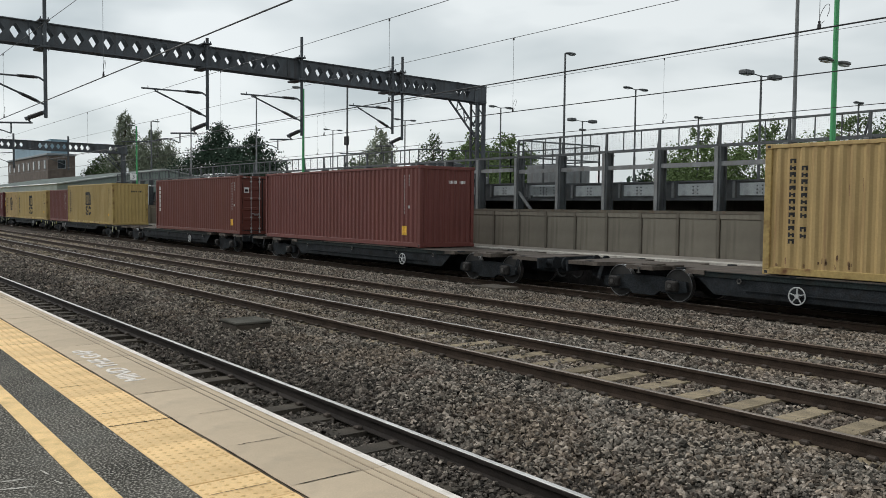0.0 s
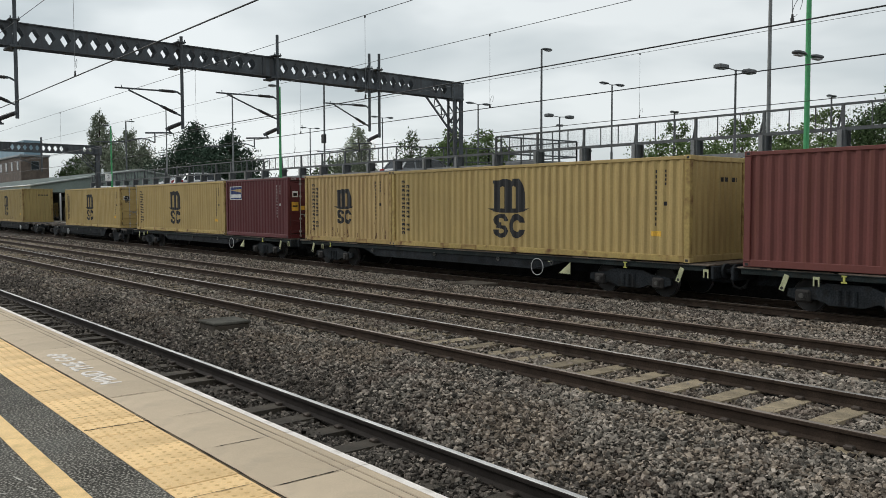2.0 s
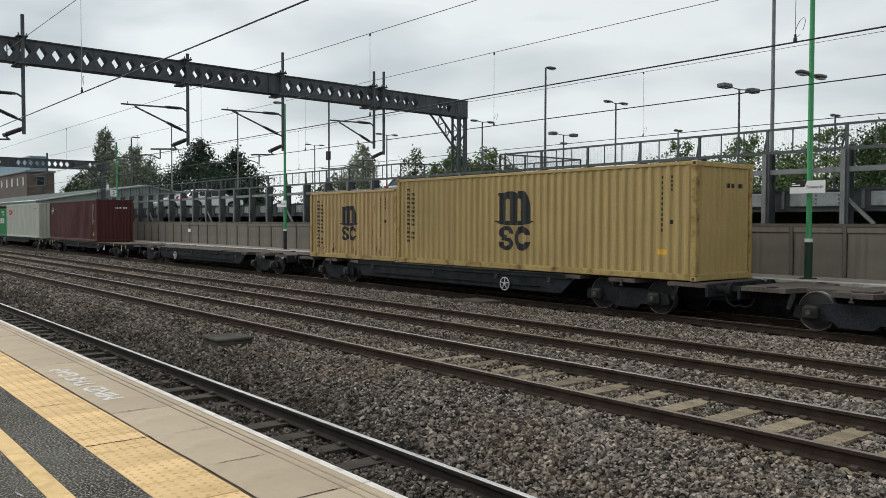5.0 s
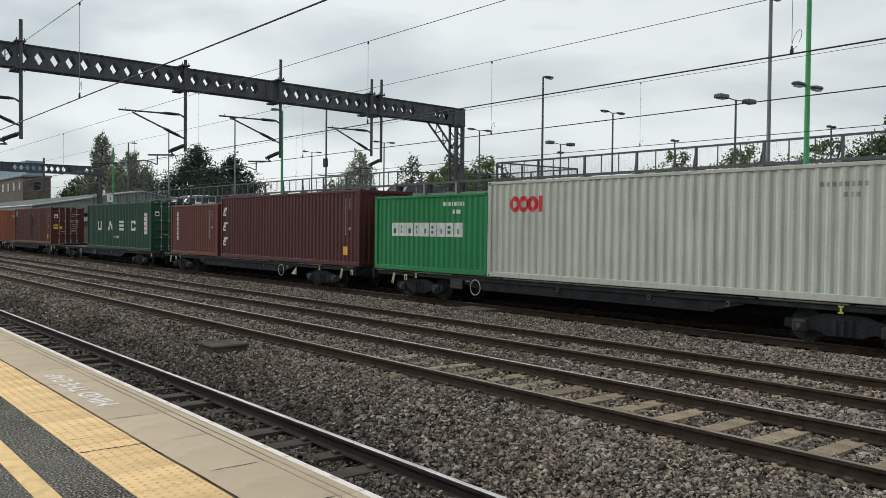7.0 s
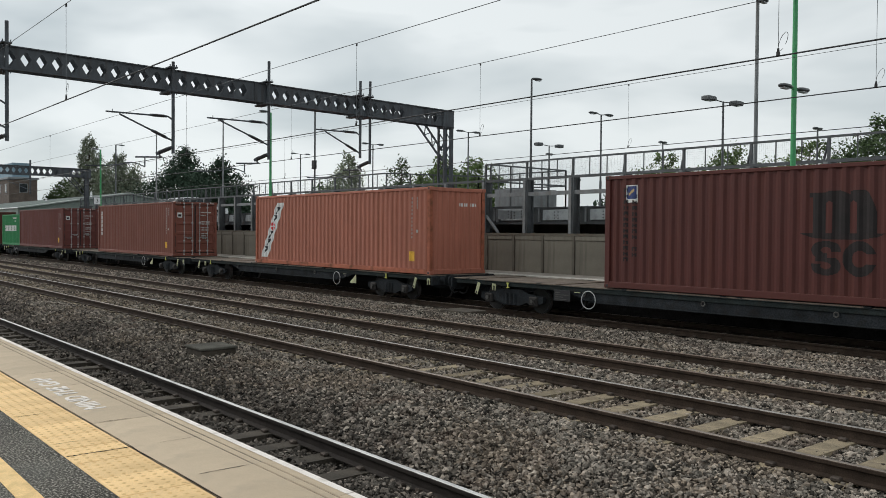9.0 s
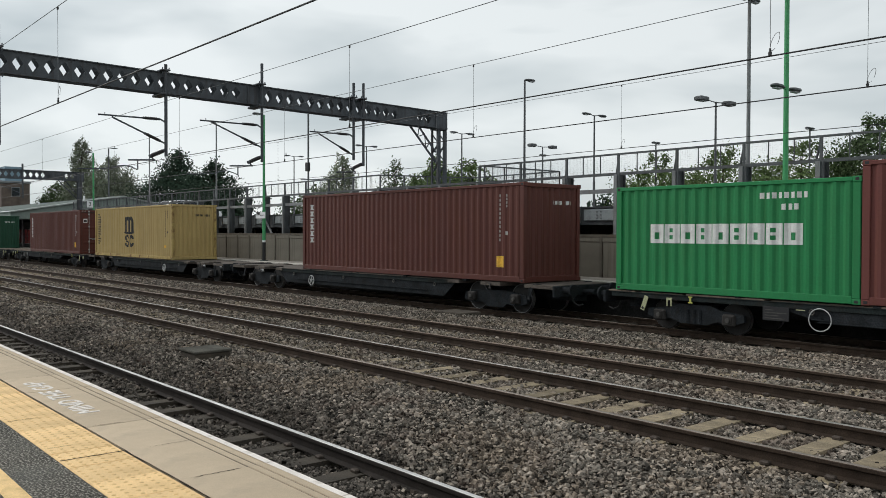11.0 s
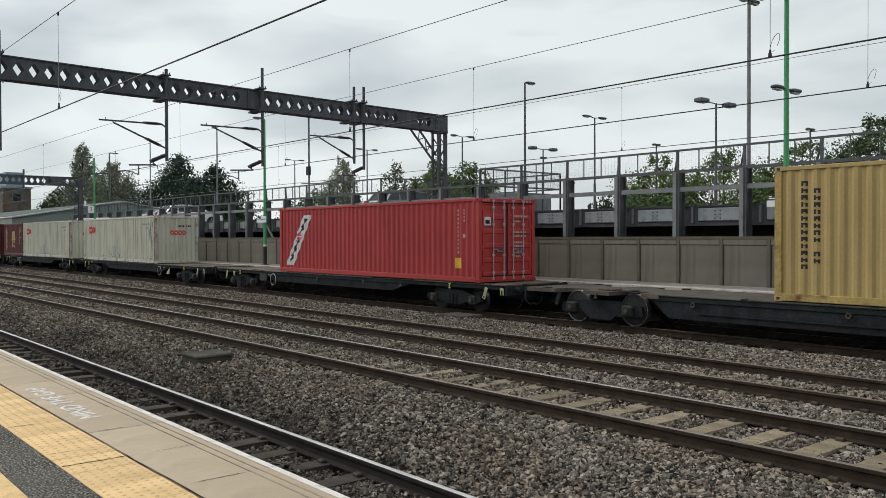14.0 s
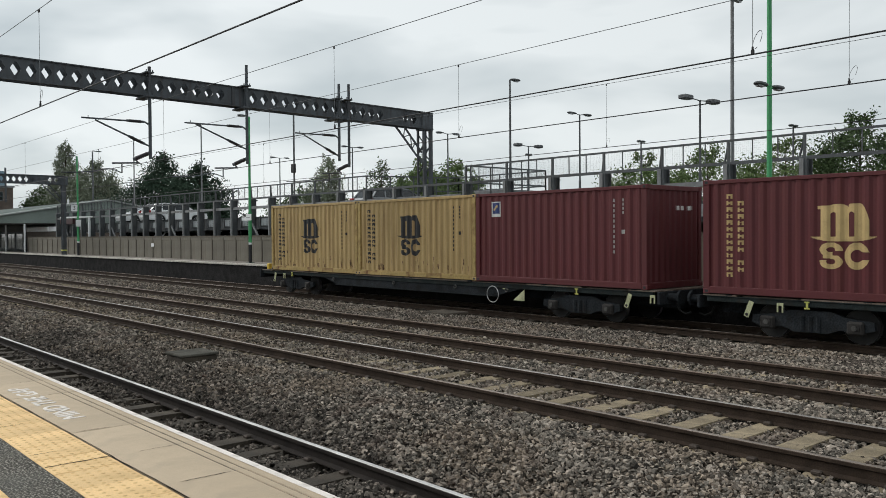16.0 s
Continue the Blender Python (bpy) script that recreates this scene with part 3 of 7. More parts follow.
# ---------- near platform ----------
def near_platform():
    x0, x1 = -120.0, 40.0
    pf = tagged(new("platform_near"), "near station platform with asphalt, tactile paving and pale coping", "platform", kind="structure")
    part("asphalt", Shape().box(x0, x1, -12, 1.53, -0.75, PLAT), M_ASPHALT, pf, "worn dark asphalt surface")
    part("platform_core", Shape().box(x0, x1, 1.53, EDGE - 0.06, -0.75, PLAT - 0.06), M_DARKFACE, pf, "dark platform face")
    part("yellow_line", Shape().box(x0, x1, 1.10, 1.215, PLAT - 0.01, PLAT + 0.004), M_YLINE, pf, "worn yellow safety line")
    return pf


NEAR = near_platform()


def plate_box():
    """Concrete cable pit lid standing in the ballast."""
    b = thing("trackside_box", "weathered concrete cable pit with a flat lid in the ballast", "cable pit", at=(-14.55, 6.58, -0.13))
    part("pit_wall", Shape().cbox(-0.34, 0.34, -0.34, 0.34, -0.25, 0.06, 0.02), M_SLEEPER_OLD, b, "stained concrete pit wall")
    part("lid", Shape().cbox(-0.365, 0.365, -0.365, 0.365, 0.06, 0.11, 0.015), mat("pit_lid", (0.085, 0.081, 0.069), 0.95, var=0.3, spec=0.1, scale=4, fine=60, bump=0.3), b, "flat grey lid")


plate_box()
solid("ballast_plate", Shape().cbox(-18.3, -17.2, 15.2, 16.0, -0.2, -0.095, 0.02), M_SLEEPER_OLD, "flat grey slab lying in the ballast beside the track", "slab")

# ---------- far platform, wall ----------
def far_platform():
    pf = tagged(new("platform_far"), "far station platform with a pale edge and dark brick face", "platform", kind="structure")
    part("platform_body", Shape().box(-140, 30, FAR_EDGE + 0.12, WALL_Y + 0.3, -0.75, PLAT), M_FARPAVE, pf, "grey-buff paved surface")
    part("platform_face", Shape().box(-140, 30, FAR_EDGE + 0.06, FAR_EDGE + 0.12, -0.75, PLAT - 0.08), M_DARKFACE, pf, "sooty dark face")
    part("edge_line", Shape().cbox(-140, 30, FAR_EDGE - 0.02, FAR_EDGE + 0.35, PLAT - 0.08, PLAT + 0.012, 0.01), M_WLINE_OLD, pf, "worn pale painted edge")
    return pf


far_platform()

# ---------- multi-storey parking frame behind the wall ----------
DECK = 2.95


def parking_frame():
    g = thing("parking_deck", "grey steel parking deck behind the station wall", "parking deck", kind="structure")
    part("deck_slab", Shape().box(-74, 22, 22.6, 62, 2.5, DECK), M_CONC, g, "dark concrete deck")
    part("undercroft_floor", Shape().box(-74, 22, 21.95, 62, -0.75, 0.95), M_DARK, g, "dark undercroft floor")
    part("undercroft_back", Shape().box(-74, 22, 28.0, 28.3, 0.95, 2.5), M_WALL, g, "shaded rear wall")
    part("clearance_board", Shape().box(-73, -56.5, 23.55, 23.6, 2.36, 2.45), M_WHITE, g, "long white strip under the deck")
    part("deck_edge_beam", Shape().box(-74, 22, 22.5, 22.6, 2.42, 2.6), M_STEEL, g, "steel edge beam")
    return g


PARK = parking_frame()


def steel_bay(x, w, top, mid, beam, brace, parent, fence=True):
    """One bay of the steel frame: a broad post with its flanges, rails and a fence above."""
    post = Shape()
    post.box(x - 0.10, x + 0.10, 22.02, 22.035, 0.3, mid)
    post.box(x - 0.10, x + 0.10, 22.34, 22.36, 0.3, mid)
    post.box(x - 0.008, x + 0.008, 22.035, 22.34, 0.3, mid)
    p = part("post", post, M_STEEL, parent, "broad grey steel post")
    # paler colour added so the front flange looks lit against the shaded web
    face = Shape().box(x - 0.105, x + 0.02, 21.985, 22.015, 0.3, mid - 0.02)
    part("post_cover", face, M_STEEL_LT, p, "pale strip painting the lit front flange")
    r = Shape().beam((x, 22.1, mid), (x + w, 22.1, mid), 0.09, 0.09)
    part("middle_rail", r, M_STEEL, parent)
    r = Shape().box(x + 0.1, x + w - 0.1, 22.06, 22.14, beam - 0.07, beam + 0.07)
    part("beam", r, M_STEEL_LT, parent, "pale galvanised beam")
    if brace:
        part("brace", Shape().beam((x + 0.05, 22.1, 2.75), (x + 0.75, 22.1, 2.08), 0.08, 0.08), M_STEEL_LT, parent, "diagonal brace")
    if not fence:
        return
    up = Shape().beam((x, 22.1, mid), (x, 22.1, top), 0.07, 0.07)
    up.beam((x - 0.02, 22.12, mid - 0.1), (x - 0.02, 22.5, mid - 0.1), 0.06, 0.06)
    up.beam((x - 0.24, 22.3, mid), (x - 0.01, 22.12, top - 0.08), 0.045, 0.045)
    part("fence_post", up, M_STEEL, parent, "braced fence upright")
    r = Shape()
    r.beam((x, 22.1, top), (x + w, 22.1, top), 0.06, 0.06)
    part("top_rail", r, M_STEEL, parent)
    b = Shape()
    for k in (1, 2):
        b.beam((x + w * k / 3, 22.1, mid), (x + w * k / 3, 22.1, top), 0.028, 0.028)
    part("baluster", b, M_STEEL, parent)
    mesh = Shape()
    for k in range(1, 36):
        if k % 12:
            mesh.beam((x + w * k / 36, 22.1, mid), (x + w * k / 36, 22.1, top), 0.0013, 0.0013)
    for k in range(1, 10):
        z = mid + (top - mid) * k / 10
        mesh.beam((x, 22.1, z), (x + w, 22.1, z), 0.0013, 0.0013)
    part("mesh_panel", mesh, M_STEEL, parent, "fine welded mesh infill", fix=False)


for i in range(10):
    steel_bay(-23.9 + 2.237 * i, 2.237, 4.73, 4.08, 3.53, i in (0, 6), PARK)
for i in range(24):
    steel_bay(-26.2 - 2.146 * i, 2.146, 4.73, 4.1, 3.61, i % 5 == 2, PARK, i > 2)


def edge_panels():
    """Bolted grey panels along the deck's edge."""
    bm_ = mesh_of("bolt", Shape().tube((0, -0.001, 0), (0, -0.018, 0), 0.025, 6), M_STEEL)
    for x0, w, n, lift in ((-23.9, 2.237, 10, 0.0), (-26.2 - 2.146 * 23, 2.146, 25, 0.06)):
        pm = mesh_of("edge_panel", Shape().cbox(0.50, w - 0.25, 0, 0.06, 2.56, 2.95, 0.02), M_BARRIER)
        um = mesh_of("edge_channel", Shape().box(0.0, w, 0.07, 0.12, 2.5, 3.0).box(0.0, w, 0.02, 0.12, 3.0, 3.05), M_STEEL)
        st = mesh_of("edge_stub", Shape().box(0.26, 0.34, 0.0, 0.06, 2.5, 3.0), M_STEEL_LT)
        for i in range(n):
            p = share("edge_panel", pm, PARK, (x0 + w * i, 22.42, lift))
            share("edge_channel", um, p, (0, 0, 0))
            share("edge_stub", st, p, (0, 0, 0))
            for bx in (1.10, 1.27, w - 0.34):
                for bz in (2.64, 2.75, 2.86):
                    share("bolt", bm_, p, (bx, 0, bz))


edge_panels()


def stair_guard():
    """Mesh guard at the fence's end, running back across the deck beside a stair head."""
    g = thing("stair_guard", "grey steel mesh guard round the stair head on the parking deck", "railing", at=(-23.72, 22.2, DECK))
    corners = [(0.0, 0.0), (0.07, 4.25), (-5.4, 4.25), (-6.77, -0.1)]
    top = 1.78
    for (xa, ya), (xb, yb) in zip(corners, corners[1:]):
        for z in (1.13, top):
            part("handrail", Shape().beam((xa, ya, z), (xb, yb, z), 0.055, 0.055), M_STEEL, g)
        n = 4
        for k in range(n + 1):
            t = k / n
            px, py = xa + (xb - xa) * t, ya + (yb - ya) * t
            part("post", Shape().beam((px, py, 0), (px, py, top), 0.05, 0.05), M_STEEL, g)
        mesh = Shape()
        for k in range(1, 50):
            t = k / 50
            mesh.beam((xa + (xb - xa) * t, ya + (yb - ya) * t, 1.13), (xa + (xb - xa) * t, ya + (yb - ya) * t, top), 0.003, 0.003)
        for k in range(1, 12):
            z = 1.13 + (top - 1.13) * k / 12
            mesh.beam((xa, ya, z), (xb, yb, z), 0.003, 0.003)
        part("mesh_panel", mesh, M_STEEL, g, "fine welded mesh", fix=False)
    part("stair_housing", Shape().cbox(-1.9, -0.2, 2.0, 4.0, 0.0, 0.95, 0.02), M_STEEL_LT, g, "pale grey stair housing")


stair_guard()

# ---------- overhead line gantries ----------
GX = -26.66
BACK = 0.37          # the two webs of the beam stand this far apart
FALL = 0.0135        # the beam falls slightly towards the far mast


def beam_drop(y):
    return -FALL * (y - 5.8)


def castellated(y0, y1, zb, zt, pitch, first, solid_from=99, solid_to=99):
    """A beam with a row of six-sided openings: the web is built round each opening."""
    s = Shape()
    n = max(1, int((y1 - first - pitch) / pitch))
    c, h = (zb + zt) / 2, (zt - zb)
    ww, hh, fl = pitch * 0.36, h * 0.30, 0.03
    ends = [first + pitch * i for i in range(n + 1)]
    s.box(-0.01, 0.01, y0, ends[0], zb, zt)
    s.box(-0.01, 0.01, ends[-1], y1, zb, zt)
    for a in ends[:-1]:
        b, m = a + pitch, a + pitch / 2
        if solid_from < m < solid_to:
            s.box(-0.01, 0.01, a, b, zb, zt)
            continue
        d0 = [(m - fl, c - hh), (m + fl, c - hh), (m + ww, c), (m + fl, c + hh), (m - fl, c + hh), (m - ww, c)]
        for x in (-0.01, 0.01):
            o = [(x, a, zb), (x, b, zb), (x, b, zt), (x, a, zt)]
            d = [(x, *p) for p in d0]
            s.poly([o[0], o[1], d[1], d[0]])
            s.poly([o[1], o[2], d[3], d[2], d[1]])
            s.poly([o[2], o[3], d[4], d[3]])
            s.poly([o[3], o[0], d[0], d[5], d[4]])
        for k in range(6):
            p, q = d0[k], d0[(k + 1) % 6]
            s.quad((-0.01, *p), (0.01, *p), (0.01, *q), (-0.01, *q))
    return s


def flanges(y0, y1, zb, zt):
    s = Shape()
    for z in (zb, zt):
        s.box(-0.05, 0.06, y0, y1, z - 0.016, z + 0.016)
        s.box(-BACK - 0.06, -BACK + 0.05, y0, y1, z - 0.016, z + 0.016)
    y = y0 + 0.4
    while y < y1:
        s.box(-BACK + 0.05, -0.05, y, y + 0.06, zb - 0.01, zb + 0.01)
        y += 1.72
    return s


def lattice_mast(g, x, y, z0, z1, wide=0.46):
    m = Shape()
    for dx in (-0.2, 0.2):
        for dy in (-wide / 2, wide / 2):
            m.box(x + dx - 0.035, x + dx + 0.035, y + dy - (0.13 if dy > 0 else 0.04), y + dy + 0.045, z0, z1)
    mast = part("mast", m, M_GANTRY, g, "steel lattice mast")
    step = 0.42
    n = int((z1 - z0) / step)
    for i in range(n):
        a, b = z0 + i * step, z0 + (i + 1) * step
        s = 1 if i % 2 else -1
        for dx in (-0.22, 0.22):
            part("lacing_bar", Shape().beam((x + dx, y - s * wide / 2, a), (x + dx, y + s * wide / 2, b), 0.012, 0.05), M_GANTRY, mast, fix=False)
        for dy in (-wide / 2, wide / 2):
            part("lacing_bar", Shape().beam((x - s * 0.2, y + dy, a), (x + s * 0.2, y + dy, b), 0.05, 0.012), M_GANTRY, mast, fix=False)
    return mast


def insulator(s, a, b, r=0.05):
    """A ribbed insulator turned in one piece."""
    steps = [(0.0, r * 0.5), (0.06, r * 0.55)]
    for i in range(6):
        t = 0.08 + 0.84 * i / 6
        steps += [(t, r * 0.84), (t + 0.03, r), (t + 0.08, r), (t + 0.11, r * 0.84)]
    s.lathe(a, b, steps + [(0.94, r * 0.55), (1.0, r * 0.5)])


BOLT = mesh_of("bolt", Shape().tube((0, 0, -0.03), (0, 0, 0.03), 0.018, 6), M_GANTRY)


def drop_tube(g, x, y, zt, zb):
    """A tube hung through the beam, held by a bracket plate above and below."""
    tube = part("drop_tube", Shape().tube((x, y, zb), (x, y, zt), 0.052, 12), M_GANTRY, g, "grey drop tube")
    lo, hi = 6.71 + beam_drop(y), 7.39 + beam_drop(y)
    for z, e in ((lo - 0.075, 0.07), (hi + 0.02, 0.05)):
        part("clamp", Shape().cbox(x - 0.78, x + 0.09, y - 0.16, y + 0.13, z, z + e, 0.012), M_GANTRY, tube, "bolted bracket plate under the beam" if z < 7 else "bolted bracket plate on the beam")
    for dy in (-0.12, 0.09):
        for z in (lo - 0.12, lo + 0.03, hi - 0.05, hi + 0.1):
            share("bolt", BOLT, tube, (x + 0.05, y + dy, z))
    return tube


def registration(g, x, y, reach, tip_z, low_y=None):
    """Cantilever, its stay and the steady arm hung from a drop tube at y; the wire's arm may hang from a second tube."""
    low_y = y if low_y is None else low_y
    s = Shape()

    def insulated(a, c, r=0.05):
        ins = Shape()
        insulator(ins, a, c, r)
        part("insulator", ins, M_INSUL, g, "ribbed brown insulator", fix=False)
        for q in (a, c):
            d = (Vector(c) - Vector(a)).normalized() * 0.03
            part("insulator_cap", Shape().tube(tuple(Vector(q) - d), tuple(Vector(q) + d), r * 0.8, 10), M_GANTRY, g, fix=False)

    top = tip_z + 0.02
    s.tube((x, y - reach, tip_z), (x, y - 0.17, top), 0.026, 8)
    s.tube((x, y - 0.17, top), (x, y, top - 0.1), 0.028, 8)
    s.tube((x, y - reach + 0.2, tip_z), (x, y - reach + 0.2, tip_z + 0.09), 0.012, 6)
    insulated((x, y - 0.72, top), (x, y - 0.24, top))
    low, hi = Vector((x, y, tip_z - 0.76)), Vector((x, y - reach * 0.8, tip_z - 0.05))
    s.tube(low, hi, 0.028, 8)
    s.tube(hi, (hi.x, hi.y, tip_z), 0.02, 6)
    insulated(low.lerp(hi, 0.13), low.lerp(hi, 0.40), 0.052)
    # heavy insulator and the arm that holds the contact wire
    s.tube((x, low_y, 4.80), (x, low_y - 0.52, 4.56), 0.03, 8)
    insulated((x, low_y - 0.06, 4.77), (x, low_y - 0.52, 4.56), 0.07)
    s.tube((x, low_y - 0.50, 4.57), (x, low_y - 0.40, 4.45), 0.026, 8)
    s.tube((x, low_y - 0.36, 4.45), (x, low_y - 1.22, 4.40), 0.026, 8)
    s.tube((x, low_y - 0.92, 4.42), (x, low_y - 0.92, 4.11), 0.022, 8)
    pts = [(-0.92, 4.11), (-1.12, 4.18), (-1.34, 4.225), (-1.55, 4.19), (-1.80, 4.12), (-2.25, 4.07), (-2.75, 4.05)]
    for (ya, za), (yb, zc) in zip(pts, pts[1:]):
        s.tube((x, low_y + ya, za), (x, low_y + yb, zc), 0.018, 6)
    part("cantilever", s, M_GANTRY, g, "cantilever and steady arm tubes")


def gantry(x, y_far, zoff, mast_base, extras):
    g = thing("overhead_gantry", "dark grey steel gantry with diamond openings carrying the overhead wires", "gantry", "overhead line gantries")
    zb, zt = 6.725 + zoff, 7.39 + zoff
    ysplit = 14.16
    fall = beam_drop if extras else (lambda y: 0.0)

    def laid(sh, dx=0.0):
        sh.v = [(x + dx + a, b, c + fall(b)) for a, b, c in sh.v]
        return sh

    for y0, y1, pitch, first in ((-3.6, ysplit, 0.431, -3.41), (ysplit + 0.02, y_far, 0.43, 14.225)):
        hole = (y0, y1, zb, zt, pitch, first, y_far - 2.55, y_far - 1.65)
        beam = part("beam_web", laid(castellated(*hole)), M_GANTRY, g, "beam web with diamond openings", fix="weld")
        part("flange", laid(flanges(y0, y1, zb, zt)), M_GANTRY, beam)
        part("rear_web", laid(castellated(*hole[:5], first + (0.08 if y0 > 0 else 0.0), *hole[6:]), -BACK), M_GANTRY, beam, fix="weld")
    for y in (-1.0, 2.1, 5.35, ysplit - 0.55, ysplit - 0.08, y_far - 0.62):
        part("stiffener", laid(Shape().box(0.011, 0.05, y - 0.012, y + 0.012, zb + 0.02, zt - 0.02)), M_GANTRY, g)
    end = fall(y_far)
    part("end_plate", Shape().box(x - BACK - 0.06, x + 0.03, y_far - 0.56, y_far, zb - 0.06 + end, zt + 0.02 + end), M_GANTRY, g, "solid end box")
    if extras:
        lattice_mast(g, x - 0.24, y_far - 0.24, mast_base, zb + end - 0.06, 0.40)
    else:
        m = part("mast", Shape().box(x - 0.32, x - 0.02, y_far - 0.32, y_far - 0.28, mast_base, zb).box(x - 0.34, x - 0.30, y_far - 0.45, y_far - 0.15, mast_base, zb)
                 .box(x - 0.04, x, y_far - 0.45, y_far - 0.15, mast_base, zb), M_GANTRY, g, "plain rolled steel mast")
        part("foot_band", Shape().box(x - 0.36, x + 0.02, y_far - 0.47, y_far - 0.13, mast_base + 0.3, mast_base + 0.4), M_TAG_Y, m, "faded yellow band")
    br = Shape()
    kb = zb + end
    br.beam((x - 0.1, y_far - 1.9, kb), (x - 0.1, y_far - 0.52, kb - 1.42), 0.05, 0.07)
    br.beam((x - 0.1, y_far - 1.43, kb), (x - 0.1, y_far - 0.52, kb - 1.0), 0.05, 0.07)
    for t in (0.3, 0.62):
        br.beam((x - 0.1, y_far - 1.9 + 1.38 * t, kb - 1.42 * t), (x - 0.1, y_far - 1.43 + 0.91 * t, kb - 1.0 * t), 0.035, 0.035)
        br.beam((x - 0.1, y_far - 1.9 + 1.38 * t, kb - 1.42 * t), (x - 0.1, y_far - 1.43 + 0.91 * (t - 0.28), kb - 1.0 * (t - 0.28)), 0.03, 0.03)
    part("knee_brace", br, M_GANTRY, g, "lattice knee brace")
    lattice_mast(g, x - 0.24, -3.2, PLAT, zb)
    if extras:
        for y, top, low in ((5.73, 8.06, 4.62), (10.625, 7.56, 4.59), (14.07, 8.04, 4.60), (17.93, 7.82, 4.90), (18.38, 7.86, 4.69)):
            drop_tube(g, x + 0.2, y, top, low)
        for y, reach, tip, low_y in ((5.73, 2.1, 5.75, None), (10.625, 2.13, 5.75, None), (14.07, 2.28, 5.86, None), (17.93, 1.93, 5.83, 18.38)):
            registration(g, x + 0.2, y, reach, tip, low_y)
        for i in range(14):
            a = i * math.pi / 7
            spikes = Shape().tube((x - 0.24 + 0.25 * math.cos(a), y_far - 0.28 + 0.25 * math.sin(a), 3.05), (x - 0.24 + 0.47 * math.cos(a), y_far - 0.28 + 0.47 * math.sin(a), 3.0), 0.008, 5)
            part("spike", spikes, M_STEEL_LT, g, "thin anti-climb spike")
    else:
        for yt in (4.4, 9.2, 12.6, 16.4):
            part("drop_tube", Shape().tube((x + 0.2, yt, 4.7), (x + 0.2, yt, zt + 0.45), 0.07, 8), M_GANTRY, g, "grey drop tube")
            part("cantilever", Shape().tube((x + 0.2, yt, 5.9), (x + 0.2, yt - 1.9, 5.7), 0.025, 6).tube((x + 0.2, yt, 5.0), (x + 0.2, yt - 1.6, 5.65), 0.025, 6), M_GANTRY, g)
    return g


gantry(GX, 22.77, 0.0, 0.0, True)
gantry(-68.7, 20.9, -0.55, PLAT, False)


def contact_line(y, zc, zm, dropper_xs, label):
    """Contact wire, catenary above it and the droppers between, each with its clips and a slack loop."""
    g = thing("overhead_line", label, "overhead line", "overhead wires")
    part("contact_wire", Shape().tube((-180, y, zc), (36, y, zc), 0.0088, 6), M_WIRE, g, "dark contact wire")
    part("catenary_wire", Shape().tube((-180, y, zm), (36, y, zm), 0.0056, 6), M_WIRE_MID, g, "thin catenary wire")
    for x in dropper_xs:
        d = Shape().tube((x, y, zc), (x, y, zm), 0.0034, 5)
        dr = part("dropper", d, M_WIRE_LT, g, "thin dropper wire")
        clip = Shape().cbox(x - 0.018, x + 0.018, y - 0.013, y + 0.013, zc, zc + 0.05, 0.005).cbox(x - 0.01, x + 0.01, y - 0.01, y + 0.01, zc + 0.05, zc + 0.085, 0.003)
        part("dropper_clip", clip, M_INSUL, dr, "small dark wire clip")
        part("dropper_clip", Shape().cbox(x - 0.016, x + 0.016, y - 0.013, y + 0.013, zm - 0.05, zm, 0.005), M_INSUL, dr, "small dark wire clip")
        loop = Shape()
        pts = [(x + 0.055 * (1 - math.cos(a)), y, zc + 0.09 + 0.075 * math.sin(a) + 0.06 * (1 - math.cos(a))) for a in [k * math.pi / 6 for k in range(-3, 9)]]
        for a, b in zip(pts, pts[1:]):
            loop.tube(a, b, 0.003, 4, caps=False)
        part("slack_loop", loop, M_WIRE, dr, fix=False)


contact_line(3.766, 4.085, 5.555, (-13.54, -21.5, -34), "overhead contact wire above the platform track")
contact_line(8.587, 4.045, 5.552, (-12.79, -4.64, -20.5, -33), "overhead contact wire above a rusty track")
contact_line(11.88, 4.138, 5.672, (-13.04, -5.0, -21.0, -35), "overhead contact wire above a brown track")
contact_line(18.327, 4.428, 6.15, (-14.16, -22.0, -6.3, -33), "overhead contact wire above the freight train")


# ---------- lamps, posts and signs ----------
def lamp_head(s, a, b, z, kind):
    """A street-lamp head reaching from a to b across the deck: a flat tapered shell or a boxy floodlight."""
    if kind == "flat":
        s.lathe((0, a, z), (0, b, z + 0.02), [(0.0, 0.035), (0.12, 0.075), (0.4, 0.105), (0.75, 0.10), (0.93, 0.06), (1.0, 0.02)], 12)
        s.v = [(p[0] * 1.25, p[1], z + (p[2] - z) * (0.62 if p[2] > z else 0.45)) for p in s.v]
    else:
        lo, hi = min(a, b), max(a, b)
        s.cbox(-0.17, 0.17, lo, hi, z - 0.09, z + 0.09, 0.04)
        s.box(-0.19, -0.17, lo + 0.03, hi - 0.03, z - 0.07, z + 0.07)


